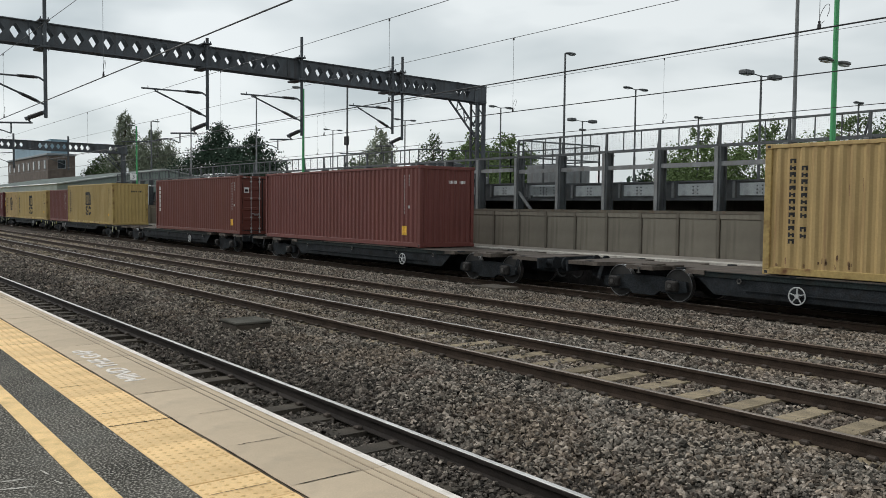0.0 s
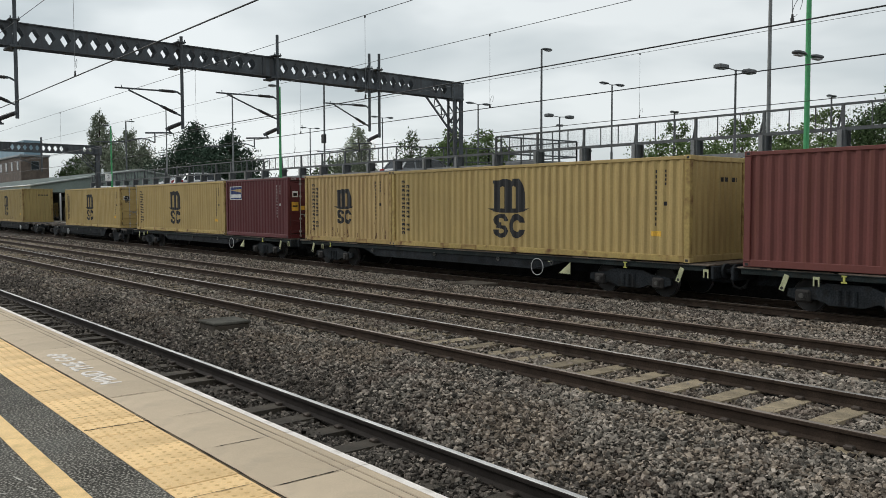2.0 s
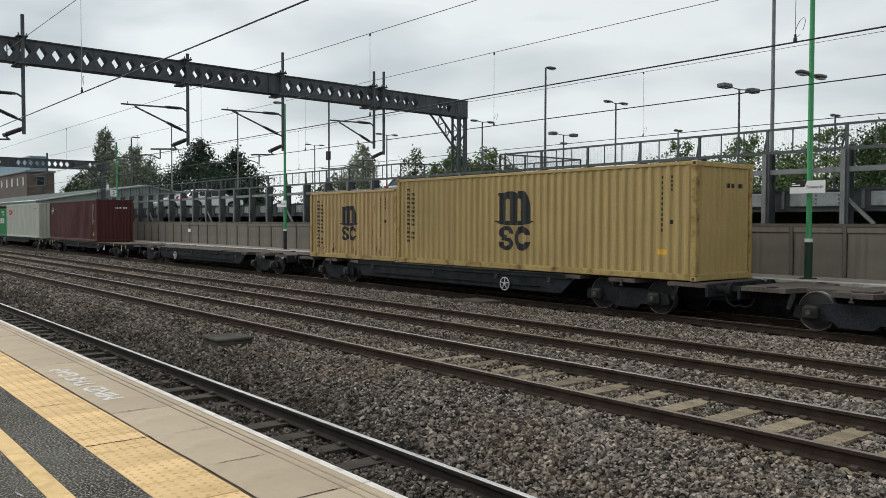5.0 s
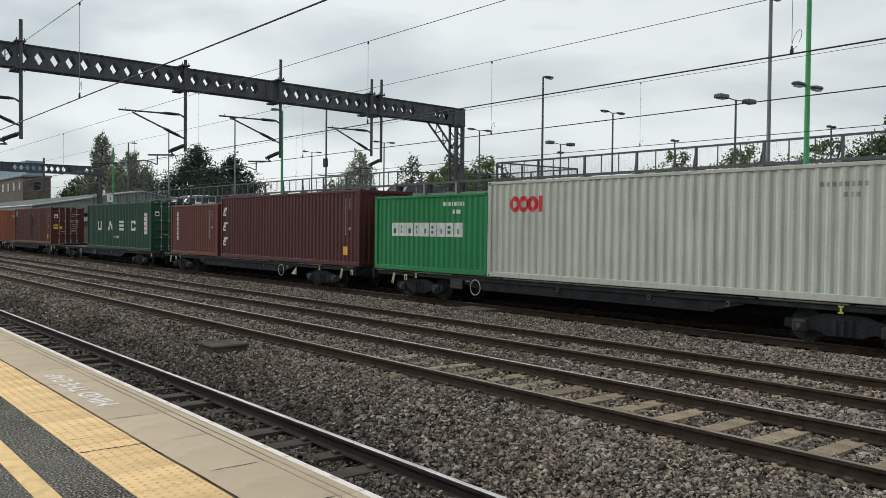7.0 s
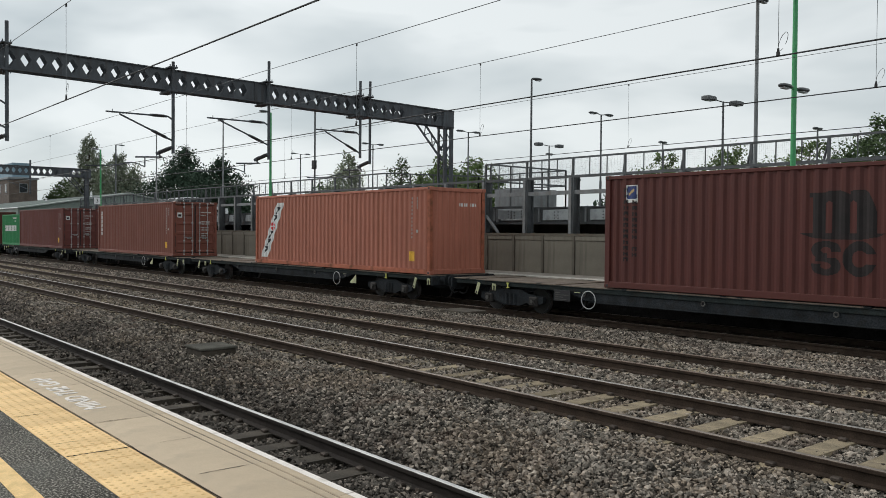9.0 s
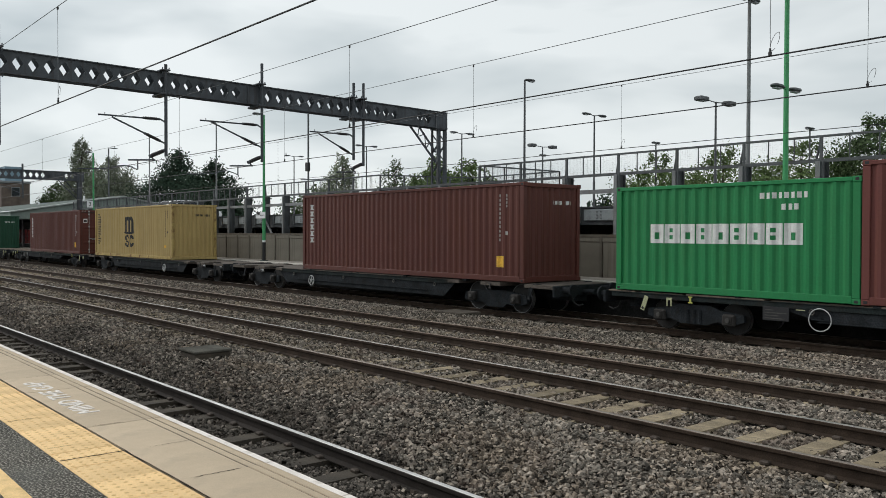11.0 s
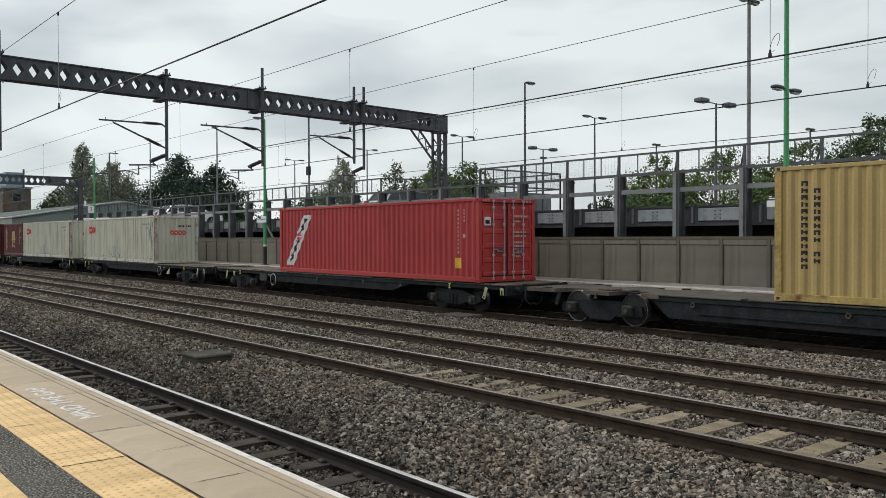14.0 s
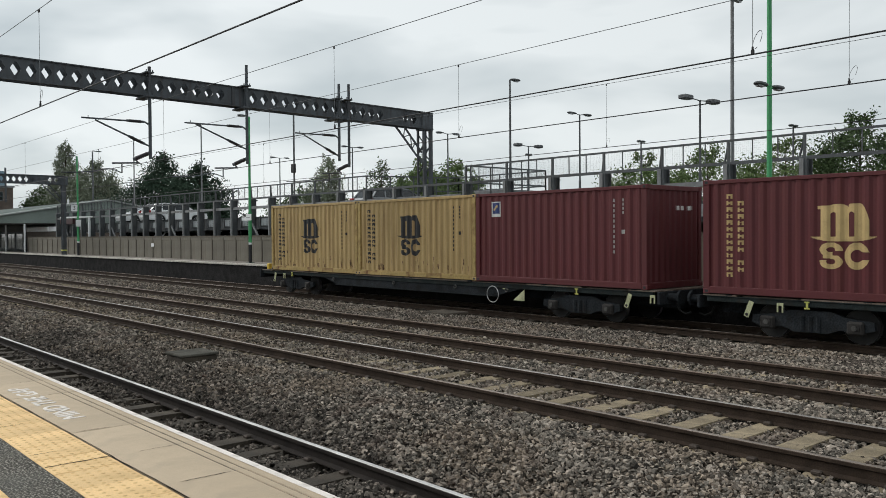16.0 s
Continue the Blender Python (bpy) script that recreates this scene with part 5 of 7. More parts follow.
# ---------- cars on the parking deck ----------
def car(x, y, z, paint, label, heading=0, big=1.0):
    """A five-door car: bellied body with wheel arches, dark glasshouse, painted roof and pillars."""
    g = thing("car", label, "car", "cars on the parking deck", at=(x, y, z))
    g.rotation_euler = (0, 0, radians(heading))
    g.scale = (big, big, big * 1.04)
    low = [(-2.12, 0.30), (-2.2, 0.52), (-2.17, 0.80), (-2.05, 0.95), (-1.2, 0.97), (1.05, 0.95), (1.75, 0.84), (2.1, 0.70), (2.2, 0.52), (2.12, 0.28)]
    for wx in (1.32, -1.32):
        low += [(wx + 0.38 * math.cos(math.pi * k / 6), 0.28 + 0.38 * math.sin(math.pi * k / 6)) for k in range(7)]
    body = part("body", Shape().extrude_y(low, -0.87, 0.87), paint, g)
    b = body.modifiers.new("round", "BEVEL")
    b.width, b.segments, b.limit_method = 0.05, 2, "ANGLE"
    part("underside", Shape().box(-1.95, 1.95, -0.72, 0.72, 0.22, 0.60), M_TYRE, g, "dark underside and wheel wells")
    cab = [(-2.0, 0.94), (-1.62, 1.36), (-1.0, 1.44), (-0.2, 1.45), (0.35, 1.38), (1.2, 0.93)]
    n = len(cab)

    def shell(pts, wide, drop=0.0):
        c = Shape()
        for sgn in (-1, 1):
            for px, pz in pts:
                c.v.append((px, sgn * (wide - 0.24 * max(0.0, pz - 0.94)), pz - drop))
        m = len(pts)
        for k in range(m):
            c.f.append((k, (k + 1) % m, m + (k + 1) % m, m + k))
        c.f.append(tuple(range(m))[::-1])
        c.f.append(tuple(range(m, 2 * m)))
        return c

    house = part("glasshouse", shell(cab, 0.80), G_CAR, g, "dark window glass")
    roof = [(px, pz + 0.012) for px, pz in cab[1:5]] + [(px, pz - 0.05) for px, pz in reversed(cab[1:5])]
    part("roof", shell(roof, 0.815), paint, house, "painted roof")
    for side in (-1, 1):
        for (xa, za), (xb, zb), w in ((cab[0], cab[1], 0.13), (cab[5], cab[4], 0.07), ((-0.25, 0.95), (-0.25, 1.42), 0.06), ((-1.18, 0.95), (-1.15, 1.40), 0.09)):
            part("pillar", Shape().beam((xa, side * 0.80, za), (xb, side * (0.80 - 0.24 * (zb - 0.94)), zb), w, 0.04), paint, house)
        part("mirror", Shape().cbox(0.72, 0.90, side * 0.93 - 0.09, side * 0.93 + 0.09, 0.95, 1.08, 0.03), paint, g)
        part("headlight", Shape().cbox(1.98, 2.16, side * 0.66 - 0.18, side * 0.66 + 0.18, 0.62, 0.76, 0.03), M_LENS, g)
        part("tail_light", Shape().cbox(-2.2, -2.0, side * 0.74 - 0.14, side * 0.74 + 0.14, 0.74, 0.94, 0.02), mat("tail_red", (0.3, 0.02, 0.02), 0.3), g)
        part("sill", Shape().box(-0.9, 0.9, side * 0.86 - 0.02, side * 0.86 + 0.02, 0.24, 0.33), M_TYRE, g, "dark sill")
    for wx in (-1.32, 1.32):
        for side in (-1, 1):
            t = part("wheel", Shape().tube((wx, side * 0.68, 0.32), (wx, side * 0.87, 0.32), 0.32, 20), M_TYRE, g)
            rim = Shape().tube((wx, side * 0.86, 0.32), (wx, side * 0.885, 0.32), 0.06, 10)
            for k in range(7):
                a = k * 2 * math.pi / 7
                rim.beam((wx, side * 0.878, 0.32), (wx + 0.22 * math.cos(a), side * 0.878, 0.32 + 0.22 * math.sin(a)), 0.035, 0.02)
            part("rim", rim, M_ALLOY, t, "spoked alloy rim")


P_WHITE = mat("car_white", (0.78, 0.79, 0.80), 0.3, var=0.03, coat=0.5, bump=0)
P_GREY = mat("car_grey", (0.16, 0.17, 0.18), 0.35, 0.3, var=0.03, coat=0.5, bump=0)
car(-60.9, 26.15, DECK, P_WHITE, "white saloon car parked on the deck", 90, 1.06)
car(-64.7, 25.75, DECK, P_WHITE, "white hatchback car parked on the deck", -90, 1.06)
car(-34.0, 26.4, DECK, P_GREY, "grey car parked on the deck", 90)
car(-57.5, 25.4, 0.95, P_WHITE, "white car parked in the undercroft", 90)
car(-50.0, 25.4, 0.95, P_WHITE, "white car parked in the undercroft", -90)
car(-64.5, 25.4, 0.95, P_GREY, "grey car parked in the undercroft", 90)

# ---------- the freight train ----------
SPEED = 33.8
TRAIN_Y = 18.327
DECK_Z = 0.697


def rib_profile(length, pitch=0.278):
    """Distance along the wall and depth of each fold of a corrugated wall."""
    n = max(1, round(length / pitch))
    k = length / n
    out = [(0.0, 0.036)]
    for i in range(n):
        for u, d in ((0.26, 0.036), (0.5, 0.0), (0.76, 0.0), (1.0, 0.036)):
            out.append(((i + u) * k, d))
    return out


def depth_at(prof, u):
    for (a, da), (b, db) in zip(prof, prof[1:]):
        if a <= u <= b:
            return da + (db - da) * (u - a) / max(1e-9, b - a)
    return 0.036


def corrugated(prof, place, z0, z1):
    s = Shape()
    for (a, da), (b, db) in zip(prof, prof[1:]):
        s.quad(place(a, da, z0), place(b, db, z0), place(b, db, z1), place(a, da, z1))
    return s


class Side:
    """Maps marks onto a corrugated wall so that the paint follows its folds."""

    def __init__(self, prof, place):
        self.prof, self.place, self.cuts = prof, place, [p[0] for p in prof]

    lift = 0.0075

    def rect(self, s, u0, u1, z0, z1, lift=0.004):
        us = [u0] + [c for c in self.cuts if u0 < c < u1] + [u1]
        for a, b in zip(us, us[1:]):
            pa, pb = depth_at(self.prof, a) - lift, depth_at(self.prof, b) - lift
            s.quad(self.place(a, pa, z0), self.place(b, pb, z0), self.place(b, pb, z1), self.place(a, pa, z1))

    def raster(self, s, u0, z0, w, h, inside, rows=110, cols=130):
        """A painted shape given by a test on the unit square."""
        for r in range(rows):
            v = (r + 0.5) / rows
            c = 0
            while c < cols:
                if inside((c + 0.5) / cols, v):
                    e = c
                    while e < cols and inside((e + 0.5) / cols, v):
                        e += 1
                    self.rect(s, u0 + w * c / cols, u0 + w * e / cols, z0 + h * r / rows, z0 + h * (r + 1) / rows, self.lift)
                    c = e
                else:
                    c += 1


def emblem(u, v):
    """Double arch over a wavy line and two broken rings: a shipping line's painted emblem."""
    if v > 0.50:
        t = (v - 0.50) / 0.50
        if not 0.105 < u < 0.89:
            return False
        if u < 0.155:
            return t > 0.86 and t < 0.97
        if u < 0.31:
            return t < 0.97
        for c0, c1, x1 in ((0.31, 0.395, 0.59), (0.59, 0.675, 0.89)):
            if c0 <= u < x1:
                mid = (c0 + c1) / 2
                hollow = u < c1 and t < 0.76 - 2.2 * abs(u - mid) ** 1.2
                fall = max(0.0, (u - x1 + 0.16) / 0.16)
                top = 1.0 - (0.5 if x1 > 0.8 else 0.10) * fall ** 2.4 - 0.7 * max(0.0, c0 + 0.04 - u)
                return not hollow and t < top
        return False
    if v > 0.425:
        lift = 0.06 * abs(2 * u - 1) ** 4
        return abs(v - 0.466 - lift) < 0.048 - 0.022 * abs(2 * u - 1)
    t = v / 0.41
    if t > 1:
        return False
    if u < 0.51:
        du = (u - 0.32) / 0.18
        up, low = math.hypot(du, (t - 0.73) / 0.27), math.hypot(du, (t - 0.28) / 0.28)
        if t > 0.505:
            return 0.36 < up < 1.0 and not (u > 0.34 and t < 0.68)
        return 0.36 < low < 1.0 and not (u < 0.30 and t > 0.34) or (t > 0.40 and 0.2 < u < 0.44)
    d = math.hypot((u - 0.71) / 0.19, (t - 0.5) / 0.5)
    return 0.46 < d < 1.0 and not (u > 0.74 and 0.36 < t < 0.64)


def block_with_slot(k):
    def f(u, v):
        if k == 0:
            return u < 0.28 or u > 0.72 or v < 0.25
        if k == 1:
            return 0.5 * (0.62 - v) < abs(u - 0.5) < 0.5 * (1.15 - v)
        if k == 2:
            return v > 0.76 or v < 0.24 or 0.38 < v < 0.62
        return v > 0.76 or v < 0.24 or u < 0.26 or (u > 0.74 and (v > 0.66 or v < 0.34))
    return f


def paint(name, base, rust=0.5, var=0.06):
    return mat("paint_" + name, base, 0.55, 0.0, var=var, scale=0.9, fine=22, bump=0.12, dist=0.006, stain=RUST, stain_amt=rust, streak=True, rand=0.06)


PAINTS = {
    "yellow": paint("yellow", (0.43, 0.312, 0.122), 0.22),
    "yellow_dirty": paint("yellow_dirty", (0.35, 0.262, 0.105), 0.35),
    "yellow_old": paint("yellow_old", (0.435, 0.305, 0.130), 0.45),
    "rust_red": paint("rust_red", (0.14, 0.040, 0.033), 0.3),
    "red_brown": paint("red_brown", (0.125, 0.035, 0.025), 0.25),
    "red_deep": paint("red_deep", (0.100, 0.027, 0.0195), 0.3),
    "maroon": paint("maroon", (0.071, 0.0130, 0.0135), 0.12),
    "maroon_dark": paint("maroon_dark", (0.080, 0.0175, 0.0130), 0.12),
    "maroon_red": paint("maroon_red", (0.098, 0.0175, 0.0205), 0.15),
    "orange": paint("orange", (0.40, 0.142, 0.092), 0.3),
    "brick": paint("brick", (0.19, 0.062, 0.043), 0.3),
    "scarlet": paint("scarlet", (0.42, 0.040, 0.040), 0.2),
    "green": paint("green", (0.0092, 0.0585, 0.0305), 0.08),
    "bright_green": paint("bright_green", (0.0125, 0.205, 0.064), 0.08),
    "pale_grey": paint("pale_grey", (0.47, 0.49, 0.43), 0.25),
    "white_old": paint("white_old", (0.58, 0.57, 0.465), 0.5),
}
INK = {"black": mat("mark_black", (0.018, 0.018, 0.02), 0.6), "dull": mat("mark_dull_white", (0.44, 0.44, 0.42), 0.6, var=0.12), "white": mat("mark_white", (0.68, 0.69, 0.67), 0.6, var=0.12, scale=3),
       "red": mat("mark_red", (0.60, 0.03, 0.035), 0.6, var=0.12), "gold": mat("mark_gold", (0.50, 0.36, 0.16), 0.6, var=0.12),
       "leaf": mat("mark_green", (0.12, 0.42, 0.10), 0.6), "navy": mat("mark_navy", (0.03, 0.05, 0.16), 0.6), "amber": mat("mark_amber", (0.72, 0.42, 0.05), 0.6),
       "dark": mat("mark_faded_black", (0.014, 0.010, 0.010), 0.7, var=0.3, scale=2.5), "rust": mat("mark_rust", (0.20, 0.12, 0.065), 0.9, var=0.5, scale=9), "patch": mat("patch_grey", (0.42, 0.43, 0.38), 0.6, var=0.1), "grey": mat("mark_grey", (0.26, 0.27, 0.27), 0.7, var=0.2)}
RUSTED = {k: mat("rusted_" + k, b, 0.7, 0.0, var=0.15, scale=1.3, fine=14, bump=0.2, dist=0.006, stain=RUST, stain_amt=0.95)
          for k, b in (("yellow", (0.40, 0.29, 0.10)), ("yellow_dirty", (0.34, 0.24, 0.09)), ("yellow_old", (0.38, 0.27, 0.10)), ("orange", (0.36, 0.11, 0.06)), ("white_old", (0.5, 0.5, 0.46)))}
COLOUR_WORDS = {"yellow": "yellow", "yellow_dirty": "dirty yellow", "yellow_old": "weathered yellow", "rust_red": "rust-red", "red_brown": "red-brown", "red_deep": "deep red-brown", "maroon": "dark maroon", "maroon_dark": "very dark maroon",
                "maroon_red": "maroon-red", "orange": "faded orange", "brick": "brick-red", "scarlet": "bright red", "green": "dark green",
                "bright_green": "bright green", "pale_grey": "pale grey", "white_old": "rust-streaked off-white"}


def stacked_bars(sd, s, u, z_top, n, w, h, gap):
    for i in range(n):
        sd.rect(s, u, u + w, z_top - (h + gap) * i - h, z_top - (h + gap) * i)


def lettered_bars(sd, s, u, z_top, n, w=0.125, h=0.10, pitch=0.146):
    """A column of short painted bars, each with a worn slot in it."""
    for i in range(n):
        z = z_top - pitch * i - h
        sd.rect(s, u, u + w * 0.36, z, z + h)
        sd.rect(s, u + w * 0.36, u + w * 0.68, z + h * (0.32 if i % 3 else 0.6), z + h * (0.7 if i % 2 else 1.0))
        sd.rect(s, u + w * 0.68, u + w, z, z + h * (0.85 if i % 2 else 1.0))


def small_print(sd, s, u, z, n, w, h, gap):
    for i in range(n):
        sd.rect(s, u + i * (w + gap), u + i * (w + gap) + w, z, z + h)


def container(s0, feet, colour, marks, doors, tall=True):
    """A corrugated steel shipping container on the train; its origin is its lower corner at the rear, nearest the platform."""
    L = 12.192 if feet == 40 else 6.058
    H, Wd = (2.896 if tall else 2.591), 2.438
    words = "%s %s-foot corrugated steel shipping container on the train" % (COLOUR_WORDS[colour], "forty" if feet == 40 else "twenty")
    g = thing("shipping_container", words, "shipping container", "containers on the train", at=(s0, TRAIN_Y - Wd / 2, DECK_Z))
    P = PAINTS[colour]
    c = 0.16
    prof = rib_profile(L - 2 * c)
    near = lambda u, d, z: (c + u, 0.012 + d, z)
    far = lambda u, d, z: (c + u, Wd - 0.012 - d, z)
    part("side_wall", corrugated(prof, near, 0.16, H - 0.09), P, g, "corrugated side wall", fix=False)
    part("side_wall", corrugated(prof, far, 0.16, H - 0.09), P, g, "corrugated side wall", fix=False)
    eprof = [(u, d * 1.35) for u, d in rib_profile(Wd - 0.24, 0.245)]
    part("front_wall", corrugated(eprof, lambda u, d, z: (0.02 + d, 0.12 + u, z), 0.16, H - 0.1), P, g, "corrugated end wall", fix=False)
    rp = rib_profile(L - 0.2, 0.23)
    roof = Shape()
    for (a, da), (b, db) in zip(rp, rp[1:]):
        roof.quad((0.1 + a, 0.05, H - 0.045 + da * 0.6), (0.1 + b, 0.05, H - 0.045 + db * 0.6), (0.1 + b, Wd - 0.05, H - 0.045 + db * 0.6), (0.1 + a, Wd - 0.05, H - 0.045 + da * 0.6))
    part("roof", roof, P, g, "corrugated roof", fix=False)
    part("floor", Shape().box(0.1, L - 0.1, 0.06, Wd - 0.06, 0.03, 0.15), M_DECK, g, "timber floor with cross members")
    for x in (0, L - c):
        for y in (0, Wd - 0.13):
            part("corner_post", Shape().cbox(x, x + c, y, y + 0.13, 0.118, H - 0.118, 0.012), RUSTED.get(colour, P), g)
            for z in (0, H - 0.118):
                cs = Shape().cbox(x - 0.003, x + c + 0.015, y - 0.003, y + 0.162, z, z + 0.118, 0.012)
                cast = part("corner_casting", cs, P, g, "cast corner fitting")
                if y == 0:
                    part("casting_hole", Shape().cbox(x + 0.05, x + 0.125, -0.006, 0.0, z + 0.03, z + 0.09, 0.002), M_BLACK, cast)
    for y in (0.0, Wd - 0.06):
        part("top_rail", Shape().cbox(c, L - c, y, y + 0.06, H - 0.10, H - 0.012, 0.01), P, g)
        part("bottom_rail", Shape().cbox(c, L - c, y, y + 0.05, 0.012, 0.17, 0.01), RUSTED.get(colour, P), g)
    for x in (0.0, L - 0.1):
        part("end_rail", Shape().cbox(x, x + 0.1, 0.13, Wd - 0.13, H - 0.13, H - 0.01, 0.01), P, g)
        part("end_sill", Shape().cbox(x, x + 0.1, 0.13, Wd - 0.13, 0.01, 0.17, 0.01), P, g)
    if doors:
        pale = mat("galvanised_bar", (0.40, 0.40, 0.39), 0.55, 0.3, var=0.15, scale=3, fine=30, bump=0.05, stain=RUST, stain_amt=0.4)
        for k, (y0, y1, bars) in enumerate(((0.135, Wd / 2 - 0.012, (0.60, 1.05)), (Wd / 2 + 0.012, Wd - 0.135, (1.46, 1.90)))):
            part("door_seal", Shape().box(L - 0.075, L - 0.052, y0, y1, 0.18, H - 0.14), M_BLACK, g, "black rubber door seal")
            d = Shape()
            ya, yb, n = y0 + 0.03, y1 - 0.03, 5
            step = (H - 0.38) / n
            line = [(0.21, L - 0.05), (0.21, L - 0.022)]
            for q in range(n):
                z = 0.21 + 0.03 + step * q
                line += [(z + 0.05, L - 0.022), (z + 0.09, L - 0.05), (z + step - 0.09, L - 0.05), (z + step - 0.05, L - 0.022)]
            line += [(H - 0.17, L - 0.022), (H - 0.17, L - 0.05)]
            for (za, px), (zc, qx) in zip(line, line[1:]):
                d.quad((px, ya, za), (px, yb, za), (qx, yb, zc), (qx, ya, zc))
            for y, e in ((ya, 0.07), (yb - 0.07, 0.07)):
                d.box(L - 0.05, L - 0.020, y, y + e, 0.21, H - 0.17)
            door = part("door", d, P, g, "panelled cargo door", fix=False)
            for q in range(4):
                z = 0.36 + q * (H - 0.72) / 3
                yh = y0 - 0.03 if k == 0 else y1 - 0.03
                part("hinge", Shape().cbox(L - 0.03, L + 0.004, yh, yh + 0.06, z, z + 0.16, 0.008), P, door)
            for yq in bars:
                bar = Shape().tube((L + 0.006, yq, 0.10), (L + 0.006, yq, H - 0.06), 0.019, 8)
                for z in (0.26, 0.8, 1.75, H - 0.32):
                    bar.cbox(L - 0.022, L + 0.024, yq - 0.055, yq + 0.055, z, z + 0.07, 0.008)
                for z in (0.07, H - 0.12):
                    bar.cbox(L - 0.02, L + 0.03, yq - 0.045, yq + 0.045, z, z + 0.075, 0.01)
                part("locking_bar", bar, pale, door, "pale vertical locking bar")
                d1 = 0.40 if yq < 0.8 or 1.3 < yq < 1.6 else -0.30
                part("bar_handle", Shape().beam((L + 0.03, yq, 1.02), (L + 0.03, yq + d1, 1.0), 0.018, 0.04).cbox(L - 0.02, L + 0.035, yq + d1 * 0.8 - 0.04, yq + d1 * 0.8 + 0.04, 0.93, 1.03, 0.008), pale, door, "galvanised door handle")
        hz = Shape()
        for yq in (0.16, Wd - 0.42):
            for q in range(4):
                y = yq + 0.065 * q
                hz.poly([(L + 0.003, y, H - 0.10), (L + 0.003, y + 0.03, H - 0.10), (L + 0.003, y + 0.055, H - 0.045), (L + 0.003, y + 0.025, H - 0.045)])
        tagged(part("hazard_stripe", hz, INK["dull"], g, "pale slanted warning stripes on the header"), kind="stuff")
        st = Shape()
        xa, xb = L - 0.021, L - 0.017
        for i, (wide, z) in enumerate(((8, 0.52), (4, 0.68), (7, 1.02), (7, 1.14), (6, 1.34), (6, 1.46), (5, 1.66), (4, 1.78))):
            y = 1.53
            for q in range(wide):
                wq = 0.035 + 0.02 * ((q * 7 + i * 3) % 3)
                st.box(xa, xb, y, y + wq, H - z - 0.055, H - z)
                y += wq + 0.022
        label = Shape().box(xa, xb, 0.24, 0.50, H - 0.84, H - 0.58)
        part("door_label", label, INK["white"], g, "white bordered door label")
        part("door_label_mark", Shape().box(L - 0.017, L - 0.014, 0.28, 0.46, H - 0.79, H - 0.67), INK["dark"], g, "dark mark on the door label")
        if colour.startswith("yellow"):
            em = Shape()
            for r in range(30):
                for q in range(30):
                    if emblem((q + 0.5) / 30, (r + 0.5) / 30):
                        em.quad((L - 0.016, 0.27 + 0.36 * q / 30, H - 1.0 + 0.42 * r / 30), (L - 0.016, 0.27 + 0.36 * (q + 1) / 30, H - 1.0 + 0.42 * r / 30), (L - 0.016, 0.27 + 0.36 * (q + 1) / 30, H - 1.0 + 0.42 * (r + 1) / 30), (L - 0.016, 0.27 + 0.36 * q / 30, H - 1.0 + 0.42 * (r + 1) / 30))
            part("door_emblem", em, INK["black"], g, "small black emblem on the door", fix=False)
        tagged(part("door_print", st, INK["black" if colour.startswith("yellow") else "dull"], g, "small painted markings"), kind="stuff")
        if colour.startswith("maroon"):
            part("warning_label", Shape().box(xa, xb, 0.20, 0.52, 1.18, 1.54), INK["amber"], g, "amber warning label")
            part("warning_label", Shape().box(xa, xb, 0.64, 0.82, 1.20, 1.38), INK["amber"], g, "amber warning label")
            part("warning_mark", Shape().box(L - 0.017, L - 0.014, 0.24, 0.48, 1.34, 1.40), INK["dark"], g, "dark bar on the label")
    else:
        part("end_wall", corrugated(eprof, lambda u, d, z: (L - 0.02 - d, 0.12 + u, z), 0.16, H - 0.1), P, g, "corrugated end wall", fix=False)
        ed = Side(eprof, lambda u, d, z: (L - 0.02 - d, 0.12 + u, z))
        s = Shape()
        small_print(ed, s, 1.15, H - 0.62, 4, 0.07, 0.11, 0.04)
        small_print(ed, s, 1.65, H - 0.62, 3, 0.07, 0.11, 0.04)
        tagged(part("end_print", s, INK["black" if colour.startswith(("yellow", "pale", "white")) else "white"], g, "small painted markings"), kind="stuff")
    sd = Side(prof, near)
    U = L - 2 * c

    def ink(name, fill, tone, label):
        s = Shape()
        fill(s)
        if s.f:
            ob = part(name, s, INK[tone], g, label, fix=False)
            if name.endswith("print"):
                tagged(ob, kind="stuff")

    def numbers(tone):
        tone = "dull" if tone == "white" else tone
        ink("serial_print", lambda s: (stacked_bars(sd, s, U - 0.86, H - 0.33, 11, 0.03, 0.08, 0.05), stacked_bars(sd, s, U - 0.58, H - 0.33, 4, 0.03, 0.07, 0.035), sd.rect(s, U - 0.6, U - 0.52, 1.38, 1.48)), tone, "small painted serial marks")

    if "emblem" in marks:
        tone = marks["emblem"]
        size = 1.75 if feet == 40 else 1.32
        mid = U * (0.484 if tone != "dark" else 0.50) if feet == 40 else U * (0.48 if tone != "gold" else 0.52)
        zb = (H - size) * 0.505 if feet == 40 else (H - size) * (0.5 if tone == "gold" else 0.55)
        ink("emblem_arch", lambda s: sd.raster(s, mid - size * 0.5, zb, size, size, lambda u, v: v > 0.435 and emblem(u, v)), tone, "painted double arch over a wavy line")
        for half, word in ((0, "emblem_ring"), (1, "emblem_ring")):
            ink(word, lambda s: sd.raster(s, mid - size * 0.5, zb, size, size, lambda u, v: v <= 0.435 and (u > 0.5) == bool(half) and emblem(u, v)), tone, "painted broken ring")
        ink("company_print", lambda s: (lettered_bars(sd, s, 0.43, H - 0.34, 13), lettered_bars(sd, s, 0.70, H - 0.50, 8), lettered_bars(sd, s, 0.70, H - 1.82, 2)), tone, "columns of small painted bars")
        numbers(tone if tone != "dark" else "white")
